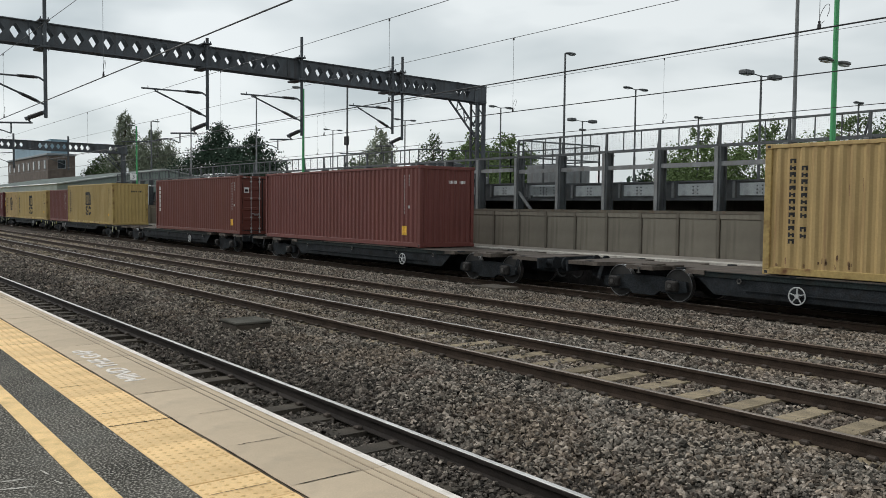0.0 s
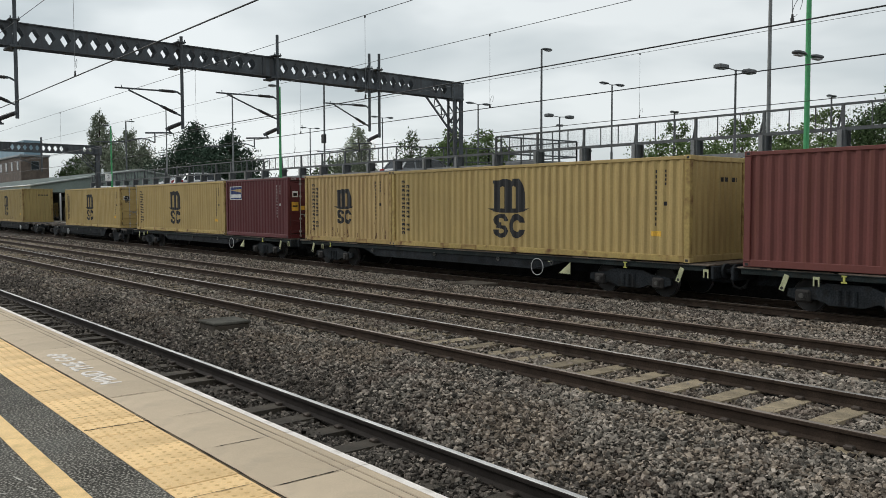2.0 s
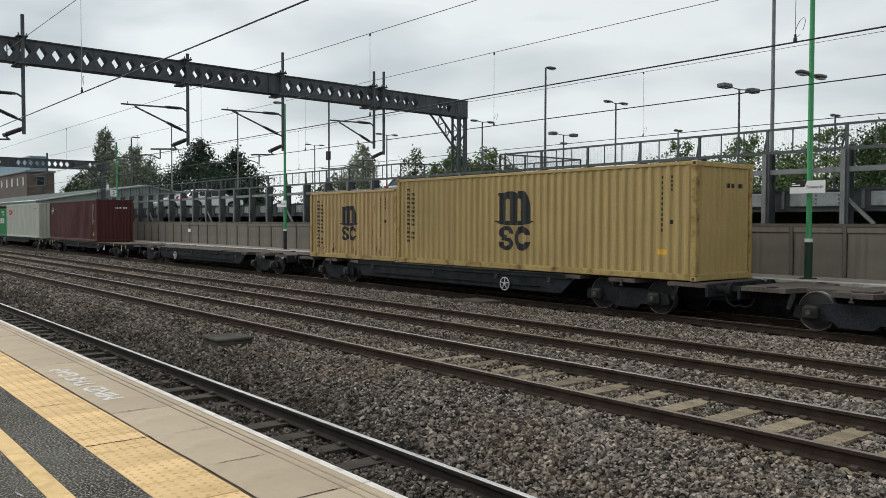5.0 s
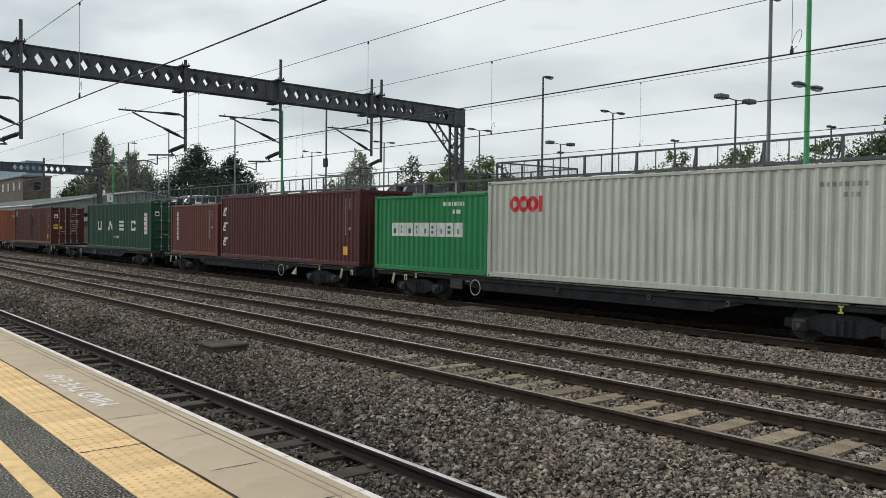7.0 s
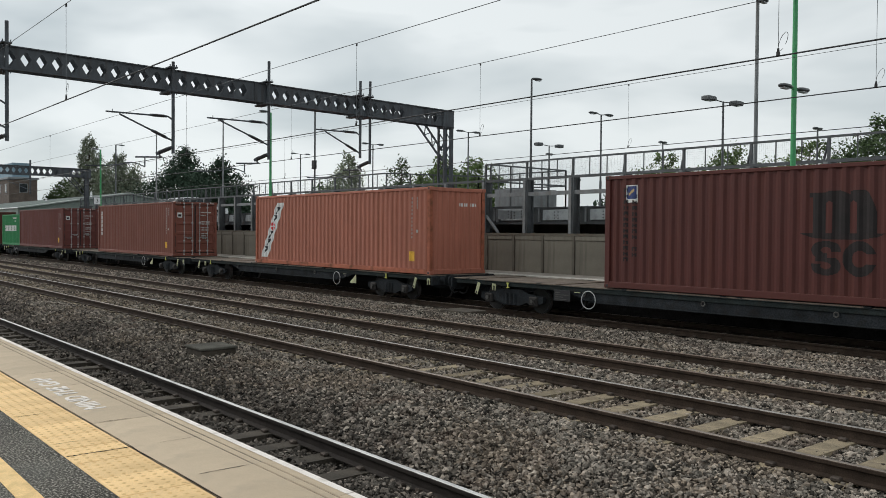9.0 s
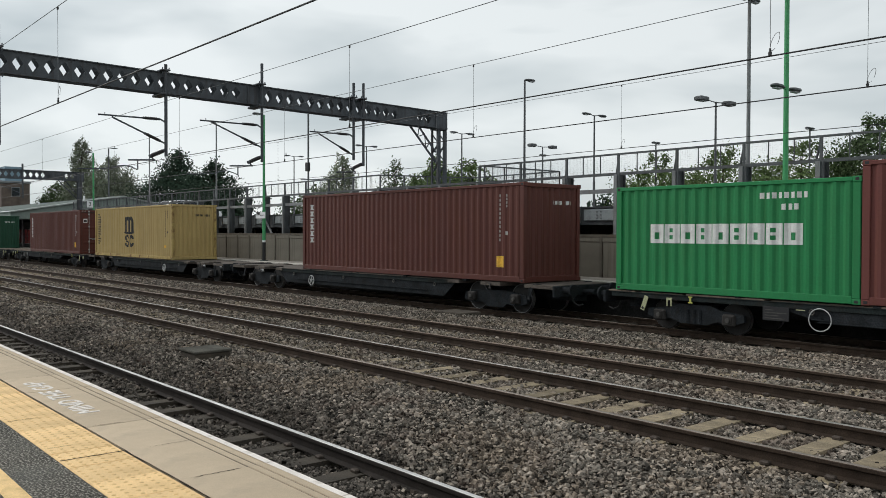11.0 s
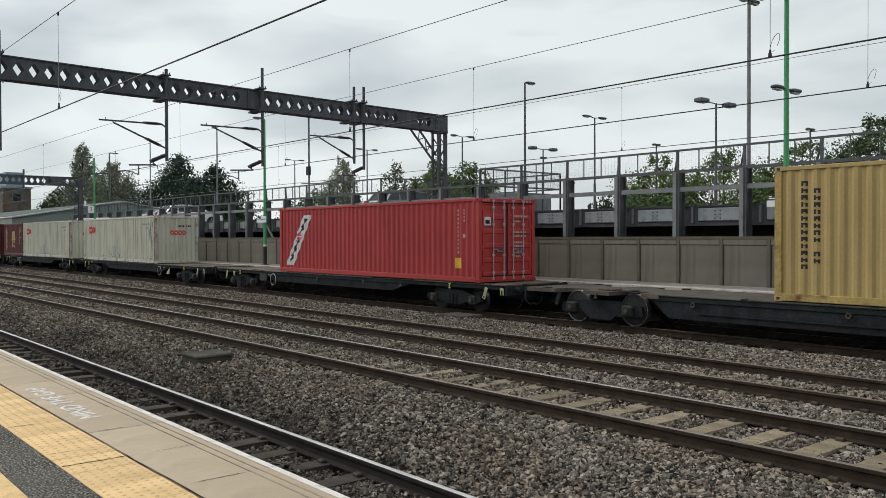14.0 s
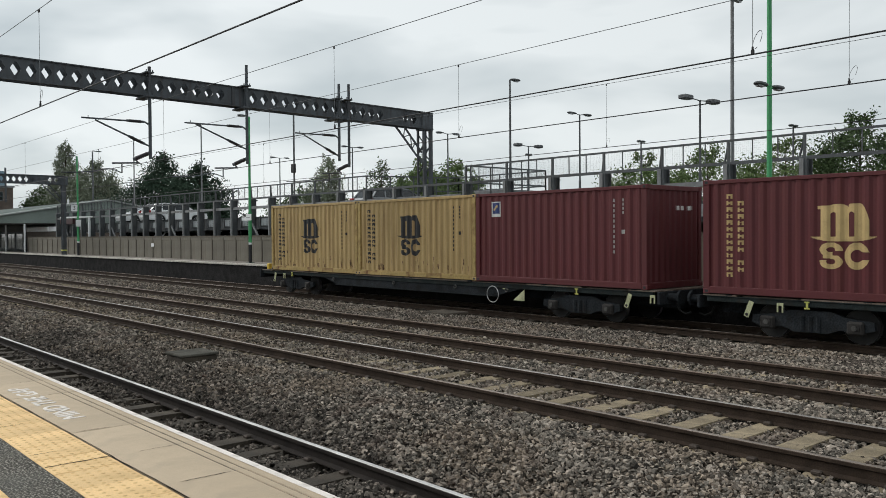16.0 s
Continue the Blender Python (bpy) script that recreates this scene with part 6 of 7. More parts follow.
    if colour in ("yellow_old", "yellow_dirty"):
        rw = random.Random(int(-s0 * 10))

        def rust_runs(s):
            for _ in range(30 if feet == 20 else 42):
                u, z = rw.uniform(0.05, U - 0.1), 0.17 + abs(rw.gauss(0, 0.16))
                for _ in range(rw.randint(1, 4)):
                    w, hgt = rw.uniform(0.01, 0.05), rw.uniform(0.02, 0.16)
                    sd.rect(s, u, u + w, z, z + hgt, 0.005)
                    u, z = u + rw.uniform(-0.03, 0.03), z + rw.uniform(-0.02, 0.06)
                    u = min(max(u, 0.02), U - 0.1)
            for _ in range(14):
                u, z = rw.uniform(0.1, U - 0.2), rw.uniform(0.6, H - 0.4)
                sd.rect(s, u, u + rw.uniform(0.008, 0.02), z, z + rw.uniform(0.08, 0.4), 0.005)

        ink("rust_print", rust_runs, "rust", "rust specks and runs along the lower wall")
    if "column" in marks:
        shift = 0.61 if feet == 20 else 0.36
        for k in range(6):
            z = H - 0.58 - 0.253 * k
            ink("painted_block", lambda s: (sd.rect(s, shift, shift + 0.3, z + 0.15, z + 0.19), sd.rect(s, shift, shift + 0.3, z, z + 0.04), sd.rect(s, shift + 0.1, shift + 0.2, z + 0.04, z + 0.15)), "white", "white painted stroke")
        numbers("white")
    if "plain" in marks:
        numbers("white")
    if "caption" in marks:
        ink("caption", lambda s: sd.rect(s, 0.23, 1.49, H - 0.92, H - 0.30), "white", "white bordered label")
        ink("caption_mark", lambda s: sd.rect(s, 0.265, 1.455, H - 0.885, H - 0.335, 0.006), "navy", "dark blue label field")
        ink("caption_beam", lambda s: sd.raster(s, 0.42, H - 0.60, 1.0, 0.25, lambda u, v: abs(v - 0.5 + 0.12 * u) < 0.04 + 0.3 * u, 20, 30), "gold", "pale wedge of light")
        ink("caption_bar", lambda s: sd.rect(s, 0.40, 1.38, H - 0.83, H - 0.67, 0.010), "white", "white bar")
        numbers("white")
    if "flag" in marks:
        ink("caption", lambda s: sd.rect(s, 0.5, 0.84, H - 0.70, H - 0.26), "white", "white bordered label")
        ink("caption_mark", lambda s: sd.rect(s, 0.53, 0.81, H - 0.61, H - 0.29, 0.007), "navy", "navy label field")
        ink("caption_swoosh", lambda s: [sd.rect(s, 0.56 + 0.05 * k, 0.61 + 0.05 * k, H - 0.52 + 0.03 * k, H - 0.45 + 0.03 * k, 0.010) for k in range(4)], "gold", "gold curved mark")
        numbers("white")
    if "swirl" in marks:
        ink("swirl", lambda s: sd.raster(s, 0.33, H - 0.96, 0.75, 0.57, lambda u, v: 0.40 < math.hypot(u - 0.5, v - 0.5) < 0.48 and u < 0.55 and v < 0.42, 40, 40), "dull", "thin white arc")
        ink("swirl_leaf", lambda s: sd.raster(s, 0.33, H - 0.96, 0.75, 0.57, lambda u, v: 0.34 + 0.1 * (0.9 - u) < math.hypot(u - 0.5, v - 0.45) < 0.5 and u > 0.45 and v > 0.55, 40, 40), "leaf", "green arc")
        ink("swirl_word", lambda s: sd.rect(s, 0.36, 1.04, H - 0.75, H - 0.60), "dull", "white bar")
        ink("warning_triangle", lambda s: sd.raster(s, U - 0.68, 0.42, 0.22, 0.22, lambda u, v: abs(u - 0.5) < 0.5 * (1 - v), 16, 16), "amber", "amber warning triangle")
        numbers("white")
    if "four" in marks:
        for k, (u0, w) in enumerate(((2.17, 0.76), (4.27, 0.88), (6.46, 0.81), (8.57, 0.80))):
            ink("painted_block", lambda s: sd.raster(s, u0, 1.18, w, 0.60, block_with_slot(k), 34, 40), "white", "large white painted block")
        pu = 10.86 if doors else 9.83
        ink("white_panel", lambda s: sd.rect(s, pu, pu + 0.47, 0.99, 2.23, 0.006), "white", "tall white panel marking")
        ink("panel_print", lambda s: [sd.rect(s, pu + 0.07, pu + 0.40, z, z + 0.06, 0.009) for z in (1.15, 1.43, 1.72, 2.0)], "red", "thin red marks")
        ink("web_print", lambda s: small_print(sd, s, 5.29, 0.69, 9, 0.08, 0.16, 0.04), "dull", "row of small white marks")
        if not doors:
            ink("serial_print", lambda s: (stacked_bars(sd, s, 10.95, 2.49, 11, 0.05, 0.09, 0.03), stacked_bars(sd, s, 11.25, 2.46, 4, 0.05, 0.09, 0.03), stacked_bars(sd, s, 11.25, 1.85, 2, 0.07, 0.16, 0.05)), "white", "small painted serial marks")
    if "row" in marks:
        for k in range(9):
            hole = (lambda u, v: not (0.3 < u < 0.6 and (0.18 < v < 0.4 or 0.6 < v < 0.82))) if k % 2 else (lambda u, v: not (0.35 < u < 0.65 and 0.2 < v < 0.55))
            ink("painted_block", lambda s: sd.raster(s, U * 0.15 + k * 0.43, H * 0.46, 0.40, 0.46, hole, 14, 14), "white", "white painted block")
        ink("serial_print", lambda s: (small_print(sd, s, U - 2.0, H - 0.4, 8, 0.09, 0.13, 0.05), small_print(sd, s, U - 1.5, H - 0.65, 3, 0.09, 0.13, 0.05)), "white", "small painted serial marks")
    if "rings" in marks:
        for k in range(3):
            ink("painted_ring", lambda s: sd.raster(s, 0.80 + k * 0.37, H - 0.93, 0.42, 0.46, lambda u, v: 0.22 < math.hypot(u - 0.5, v - 0.5) < 0.5, 28, 28), "red", "red painted ring")
        ink("painted_block", lambda s: sd.rect(s, 1.97, 2.15, H - 0.93, H - 0.47), "red", "red painted bar")
        ink("serial_print", lambda s: (small_print(sd, s, U - 1.7, H - 0.5, 8, 0.08, 0.10, 0.05), small_print(sd, s, U - 1.2, H - 0.72, 3, 0.08, 0.10, 0.05)), "grey", "small grey serial marks")
        if colour == "white_old":
            for x in (L - c - 0.002,):
                part("rusted_post", Shape().cbox(x, x + c + 0.006, -0.006, 0.0, 0.12, H - 0.12, 0.002), mat("post_rust", (0.23, 0.10, 0.055), 0.9, var=0.35, scale=2.5, fine=16, bump=0.3, stain=(0.42, 0.38, 0.32), stain_amt=0.8), g, "rust-covered corner post")
            ink("patch", lambda s: sd.rect(s, 5.25, 6.2, 0.28, 0.92, 0.006), "patch", "pale grey repair patch")
            rg = random.Random(int(-s0))

            def mould(s):
                for _ in range(110):
                    u, z = rg.uniform(0.1, U - 0.2) if rg.random() < 0.6 else rg.gauss(6.0, 0.5), 0.17 + abs(rg.gauss(0, 0.13))
                    sd.rect(s, u, u + rg.uniform(0.008, 0.035), z, z + rg.uniform(0.02, 0.12), 0.005)

            ink("mould_print", mould, "rust", "dark rust and mould specks")
            if s0 > -535:
                def runs(s):
                    for _ in range(26):
                        u, z = U - 0.05 - abs(rg.gauss(0, 0.45)), rg.uniform(1.2, H - 0.2)
                        sd.rect(s, u - rg.uniform(0.01, 0.05), u, z - rg.uniform(0.3, 1.0), z, 0.005)

                ink("soot_print", runs, "grey", "grey soot runs near the end")
        es = Shape()
        ed = Side(eprof, lambda u, d, z: (L - 0.02 - d, 0.12 + u, z))
        for k in range(4):
            ed.raster(es, 0.75 + k * 0.22, H - 1.05, 0.2, 0.26, lambda u, v: 0.25 < math.hypot(u - 0.5, v - 0.5) < 0.5, 10, 10)
        tagged(part("end_name", es, INK["red"], g, "red rings on the end wall", fix=False), kind="stuff")
    if "slash" in marks:
        def slash(s):
            sd.raster(s, 0.28, 0.28, 2.1, H - 0.6, lambda u, v: abs(u - (0.17 + 0.66 * v)) < 0.15, 160, 130)
        def bars(s):
            for k in range(6):
                t = 0.12 + k * 0.145
                if k == 3:
                    continue
                sd.raster(s, 0.28 + 2.1 * (0.17 + 0.66 * t) - 0.19, 0.28 + (H - 0.6) * t - 0.12, 0.38, 0.3, lambda u, v: abs(u - v) < 0.16 or (u + v > 1.15 and u < 0.8), 14, 14)
        ink("stripe", slash, "white", "white diagonal stripe")
        s = Shape()
        old = sd.rect
        sd.rect = lambda s_, a, b, z0, z1, lift=0.008: old(s_, a, b, z0, z1, 0.008)
        bars(s)
        part("stripe_print", s, INK["black"], g, "dark strokes on the stripe", fix=False)
        s = Shape()
        t = 0.12 + 3 * 0.145
        sd.raster(s, 0.28 + 2.1 * (0.17 + 0.66 * t) - 0.2, 0.28 + (H - 0.6) * t - 0.14, 0.4, 0.36, lambda u, v: math.hypot(u - 0.5, v - 0.5) < 0.48 and not (abs(u - 0.5) < 0.06 or abs(v - 0.5) < 0.06), 16, 16)
        part("stripe_globe", s, INK["red"], g, "red round mark on the stripe", fix=False)
        sd.rect = old
        numbers("white")
    if "slant" in marks:
        for k in range(3):
            ink("painted_block", lambda s: sd.raster(s, 0.04, 1.98 - k * 0.71, 0.52, 0.4, lambda u, v: 0.05 < u - 0.35 * v < 0.27 or (0.4 < u - 0.35 * v < 0.6 and k != 1) or (k and abs(v - 0.5) < 0.1 and u < 0.75) or (k and v > 0.82 and u > 0.3) or (v < 0.16 and u < 0.65), 24, 24), "white", "white slanted painted stroke")
        numbers("white")
    if colour not in ("white_old", "pale_grey", "bright_green", "green") and "swirl" not in marks:
        if feet == 40:
            ink("warning_label", lambda s: (sd.rect(s, U - 0.96, U - 0.66, 0.62 if colour.startswith("yellow") else 0.42, 0.75, 0.006),), "amber", "amber warning label")
    return g


# place of the rear end along the train, length, colour, marks, doors towards the engine, full height
LOADS = [
    (-10.40, 40, "yellow_old", {"emblem": "black"}, False, True), (-35.68, 40, "rust_red", {"plain": 1}, False, True),
    (-50.75, 40, "red_brown", {"column": 1}, True, True), (-71.83, 40, "yellow", {"emblem": "black"}, False, True),
    (-77.90, 20, "rust_red", {"plain": 1}, False, False), (-91.50, 40, "yellow", {"emblem": "black"}, False, False),
    (-97.58, 20, "yellow_old", {"emblem": "black"}, False, False), (-105.09, 20, "maroon_red", {"caption": 1}, True, False),
    (-117.46, 40, "yellow", {"emblem": "black"}, False, False), (-132.70, 40, "yellow", {"emblem": "black"}, True, False),
    (-158.05, 40, "yellow_dirty", {"emblem": "black"}, False, True), (-173.33, 40, "brick", {"column": 1}, True, True),
    (-192.83, 40, "yellow", {"emblem": "black"}, False, True), (-198.91, 20, "yellow_old", {"emblem": "black"}, False, False),
    (-239.89, 40, "maroon", {"swirl": 1}, False, True), (-255.51, 40, "pale_grey", {"rings": 1}, False, True),
    (-261.58, 20, "bright_green", {"row": 1}, False, False), (-274.78, 40, "maroon", {"slant": 1}, False, True),
    (-281.21, 20, "red_brown", {"column": 1}, False, False), (-296.45, 40, "green", {"four": 1}, True, True),
    (-318.13, 40, "maroon_dark", {"emblem": "dark", "flag": 1}, True, True), (-337.56, 40, "orange", {"slash": 1}, False, True),
    (-359.01, 40, "brick", {"column": 1}, True, True), (-379.08, 40, "rust_red", {"plain": 1}, True, True),
    (-385.16, 20, "bright_green", {"row": 1}, False, False), (-400.63, 40, "red_deep", {"column": 1}, False, True),
    (-425.84, 40, "yellow", {"emblem": "black"}, False, True), (-441.16, 40, "red_deep", {"column": 1}, True, True),
    (-466.95, 40, "green", {"four": 1}, False, True), (-482.34, 40, "yellow", {"emblem": "black"}, True, True),
    (-503.95, 40, "scarlet", {"slash": 1}, True, False), (-529.74, 40, "white_old", {"rings": 1}, False, False),
    (-544.97, 40, "white_old", {"rings": 1}, False, False), (-551.28, 20, "maroon_red", {"emblem": "gold"}, False, False),
    (-558.87, 20, "maroon_red", {"flag": 1}, False, False), (-564.95, 20, "yellow_old", {"emblem": "black"}, False, False),
    (-571.03, 20, "yellow_old", {"emblem": "black"}, False, False),
]
MOVERS = [(container(*row), row[0]) for row in LOADS]

# middle of each wagon, from the front of the train
MIDS = [-6.67, -27.32, -47.95, -68.41, -88.41, -108.53, -129.02, -149.43, -169.75, -190.06, -210.57, -231.29, -251.87, -272.63,
        -293.67, -314.50, -334.97, -355.01, -375.77, -397.02, -417.44, -437.80, -458.31, -480.06, -500.33, -520.92, -541.65, -562.21]


def wagon(span, kind, flip):
    """Container flat wagon, its origin at rail level at its middle; flip: brake wheel towards the engine."""
    h = span / 2 - 0.5
    m = -1 if flip else 1
    g = thing("flat_wagon", "grimy black container flat wagon " + ("with a white ring handwheel" if kind == 1 else "with a spoked brake wheel"), "flat wagon", "wagons of the freight train", at=(0, TRAIN_Y, LEVEL[3]))
    for y in (-1.19, 1.09):
        e0 = 0.15 if kind else 4.15
        s = Shape().cbox(-h + e0, h - e0, y, y + 0.10, 0.74, 0.86, 0.012)
        s.box(-h + e0, h - e0, y - 0.02, y + 0.12, 0.86, 0.873)
        web = [(-h + 4.6, 0.75), (-h + 5.6, 0.50), (h - 5.6, 0.50), (h - 4.6, 0.75)] if kind else [(-h + 4.2, 0.75), (-h + 4.7, 0.34), (h - 4.7, 0.34), (h - 4.2, 0.75)]
        wb = Shape().extrude_y(web, y + 0.03, y + 0.07).box(-h + 5.5, h - 5.5, y - 0.01, y + 0.11, 0.485, 0.505)
        part("sill_web", wb, M_WAGON, g, "deep black web below the sill")
        part("side_sill", s, M_SILL, g, "dusty dark side sill")
    part("centre_sill", Shape().box(-h, h, -0.22, 0.22, 0.42, 0.86), M_WAGON, g)
    for i in range(9):
        x = -h + 5.2 + i * (2 * h - 10.4) / 8
        part("cross_member", Shape().box(x - 0.06, x + 0.06, -1.1, 1.1, 0.6, 0.86), M_WAGON, g)
    edges = [-h, -h + 0.95, -h + 2.3, -h + 4.4, -3.0, 3.0, h - 4.4, h - 2.3, h - 0.95, h]
    for k, (a, b) in enumerate(zip(edges, edges[1:])):
        d = 0.014 * (k % 2)
        if not kind and k not in (3, 4, 5):
            continue
        part("deck_plate", Shape().cbox(a + 0.06, b - 0.06, -1.2 + 0.05 * (k % 2), 1.2 - 0.05 * (k % 2), 0.872 - d, 0.908 - d, 0.008), M_DECK if kind == 1 else M_DECK_DK, g, "brown-grey worn deck plate")
    if not kind:
        # decks over the bogies, cut back round each wheel
        for e in (-1, 1):
            cx = e * (h - 2.5)
            cuts = [-2.5, -1.42, -1.30, -0.56, -0.42, 0.42, 0.56, 1.30, 1.42, 1.95]
            wide = [1.22, 1.22, 0.60, 0.60, 1.22, 1.22, 0.60, 0.60, 1.22, 1.22]
            near = [(cx + (c if e < 0 else -c), -w, 0) for c, w in zip(cuts, wide)]
            pts = near + [(p[0], -p[1], 0) for p in near[::-1]]
            s = Shape()
            n = len(pts)
            s.v = [(p[0], p[1], z) for z in (0.79, 0.895) for p in pts]
            for i in range(len(near) - 1):
                a, b, c2, d2 = i, i + 1, n - 2 - i, n - 1 - i
                s.f += [(a, b, c2, d2), (n + a, n + b, n + c2, n + d2)]
            for i in range(n):
                q = (i + 1) % n
                s.f.append((i, q, n + q, n + i))
            part("bogie_deck", s, M_DECK_DK, g, "worn brown deck cut away round the wheels")
            for bxx, w in ((cx - 0.15, 0.5), (cx + 0.6, 0.3)):
                part("deck_pad", Shape().cbox(bxx, bxx + w, -0.95, -0.55, 0.896, 0.94, 0.012), M_DECK_DK, g, "raised pad")
    for x in (-9.0, -6.0, -3.0, -0.2, 0.2, 3.0, 6.0, 9.0):
        for y in (-1.1, 1.1):
            part("container_spigot", Shape().cbox(x - 0.09, x + 0.09, y - 0.1, y + 0.1, 0.873, 0.913, 0.01), M_WAGON, g)
    for e in (-1, 1):
        part("headstock", Shape().cbox(min(e * h, e * (h + 0.08)), max(e * h, e * (h + 0.08)), -1.24, 1.24, 0.58, 0.88, 0.012), M_WAGON, g)
        part("coupling", Shape().tube((e * h, 0, 0.7), (e * (h + 0.48), 0, 0.7), 0.07, 8), M_WAGON, g)
        hose = Shape()
        pts = [(e * (h + 0.05), -0.5, 0.6), (e * (h + 0.15), -0.5, 0.4), (e * (h + 0.32), -0.5, 0.33), (e * (h + 0.47), -0.5, 0.38)]
        for p, q in zip(pts, pts[1:]):
            hose.tube(p, q, 0.025, 6)
        part("brake_hose", hose, M_TYRE, g, "sagging black hose")
        for y in (-0.86, 0.86):
            b = Shape().tube((e * (h + 0.06), y, 0.76), (e * (h + 0.4), y, 0.76), 0.09, 10)
            b.tube((e * (h + 0.4), y, 0.76), (e * (h + 0.46), y, 0.76), 0.18, 14)
            part("buffer", b, M_WAGON, g)
    if kind == 2:
        part("end_platform", Shape().cbox(-h - 0.25, -h + 0.85, -1.15, 1.15, 0.91, 1.04, 0.015), M_WAGON, g, "raised dark end platform")
        for q in (2.4, 4.6):
            part("release_handle", Shape().box(-h + q - 0.03, -h + q + 0.03, -1.25, -1.22, 0.50, 0.74).box(-h + q - 0.07, -h + q + 0.07, -1.25, -1.22, 0.44, 0.56), M_CAP, g, "pale worn release handle")
    r = 0.37 if kind else 0.43
    for bx in (-h + 2.5, h - 2.5):
        bog = Shape()
        for y in (-1.04, 1.04):
            if kind:
                out = [(-1.3, 0.34), (-1.28, 0.50), (-0.7, 0.56), (-0.45, 0.66), (0.45, 0.66), (0.7, 0.56), (1.28, 0.50), (1.3, 0.34), (1.0, 0.24), (0.62, 0.30), (0.35, 0.20), (-0.35, 0.20), (-0.62, 0.30), (-1.0, 0.24)]
            else:
                out = [(-1.35, 0.30), (-1.3, 0.54), (-0.5, 0.64), (0.5, 0.64), (1.3, 0.54), (1.35, 0.30), (1.0, 0.22), (0.5, 0.26), (0.35, 0.14), (-0.35, 0.14), (-0.5, 0.26), (-1.0, 0.22)]
            yy = y if kind else y * 0.94
            bog.extrude_y([(bx + a, b) for a, b in out], yy - 0.05, yy + 0.05)
        bog.box(bx - 0.18, bx + 0.18, -1.0, 1.0, 0.34, 0.56)
        bogie = part("bogie", bog, M_WAGON, g, "cast bogie frame")
        for y in (-1.07, 1.07) if kind else ():
            for k in (-0.17, 0, 0.17):
                part("spring", Shape().tube((bx + k, y, 0.22), (bx + k, y, 0.54), 0.06, 8), M_WAGON, bogie)
        for ax in (-0.93, 0.93):
            for y in (-0.80, 0.68):
                w = part("wheel", Shape().tube((bx + ax, y, r), (bx + ax, y + 0.12, r), r - 0.004, 28), M_WHEEL, g, "steel wheel")
                part("tread", Shape().tube((bx + ax, y + 0.004, r), (bx + ax, y + 0.116, r), r, 28, caps=False), M_TREAD, w, "polished tread", fix=False)
                if not kind:
                    yf = y - 0.012 if y < 0 else y + 0.132
                    part("rim", Shape().ring((bx + ax, yf, r), "y", r - 0.016, 0.012, 28, 5), M_RIM, w, "worn wheel rim", fix=False)
            box = Shape().cbox(bx + ax - 0.17, bx + ax + 0.17, -1.16, -0.98, r - 0.15, r + 0.13, 0.04).tube((bx + ax, -1.18, r), (bx + ax, -1.15, r), 0.10, 12)
            part("axle_box", box, M_AXLE, bogie, "dusty axle box")
            part("bearing_cap", Shape().tube((bx + ax, -1.2, r), (bx + ax, -1.18, r), 0.055, 10), M_CAP, bogie, "worn bearing cap")
    hx = m * (-span / 2 + (6.1 if kind else 7.35))
    hz = 0.56 if kind else 0.49
    wheel = Shape().ring((hx, -1.28, hz), "y", 0.235 if kind else 0.19, 0.012 if kind else 0.016, 24, 6)
    if kind != 1:
        for k in range(5 if not kind else 3):
            a = k * 2 * math.pi / 5 + 0.3
            wheel.beam((hx, -1.28, hz), (hx + (0.23 if kind else 0.185) * math.cos(a), -1.28, hz + (0.23 if kind else 0.185) * math.sin(a)), 0.026, 0.02)
        wheel.tube((hx, -1.3, hz), (hx, -1.2, hz), 0.05, 10)
    hw = part("brake_wheel", wheel, M_RING, g, "white painted brake handwheel", fix=False)
    part("spindle", Shape().tube((hx, -1.28, hz), (hx, -1.12, hz), 0.025, 8).beam((hx - 0.18, -1.275, hz), (hx + 0.18, -1.275, hz), 0.02, 0.02), M_WAGON, hw)
    if kind:
        px = hx - m * 1.0 if kind == 1 else hx + 2.95
        if flip:
            part("chevron_plate", Shape().extrude_y([(px - 0.22, 0.42), (px + 0.2, 0.42), (px + 0.2, 0.74)], -1.22, -1.2), M_TAG_W, g, "grey triangular marking plate")
        else:
            part("data_panel", Shape().cbox(px - 0.3, px + 0.3, -1.21, -1.19, 0.46, 0.76, 0.004), M_BLACK, g, "black data panel")
            for i, (a, b) in enumerate(((0.05, 0.5), (0.05, 0.35), (0.05, 0.55), (0.05, 0.25))):
                part("data_line", Shape().box(px - 0.3 + a, px - 0.3 + b, -1.214, -1.21, 0.50 + i * 0.06, 0.52 + i * 0.06), M_CAP, g)
        part("arrow_mark", Shape().box(hx - m * 0.45 - 0.1, hx - m * 0.45 + 0.1, -1.215, -1.2, 0.72, 0.74), M_TAG_W, g)
    for e in (-1, 1):
        x = e * (span / 2 - (1.3 if e > 0 else 1.75))
        tag = Shape().beam((x + 0.03, -1.25, 0.80), (x - 0.10, -1.25, 0.46), 0.02, 0.115)
        tg = part("lashing_tag", tag, M_TAG_W if kind == 1 else M_WAGON, g, "pale hanging lashing tag" if kind == 1 else "")
        part("tag_hole", Shape().tube((x - 0.082, -1.263, 0.51), (x - 0.082, -1.259, 0.51), 0.036, 8), M_BLACK, tg)
        if kind:
            br = Shape().box(x + 0.60, x + 0.63, -1.245, -1.22, 0.60, 0.80).box(x + 0.71, x + 0.74, -1.245, -1.22, 0.60, 0.80).box(x + 0.63, x + 0.71, -1.24, -1.22, 0.74, 0.80)
            part("lashing_bracket", br, M_TAG_W, g, "pale forked lashing bracket")
        x = e * (span / 2 - 3.0)
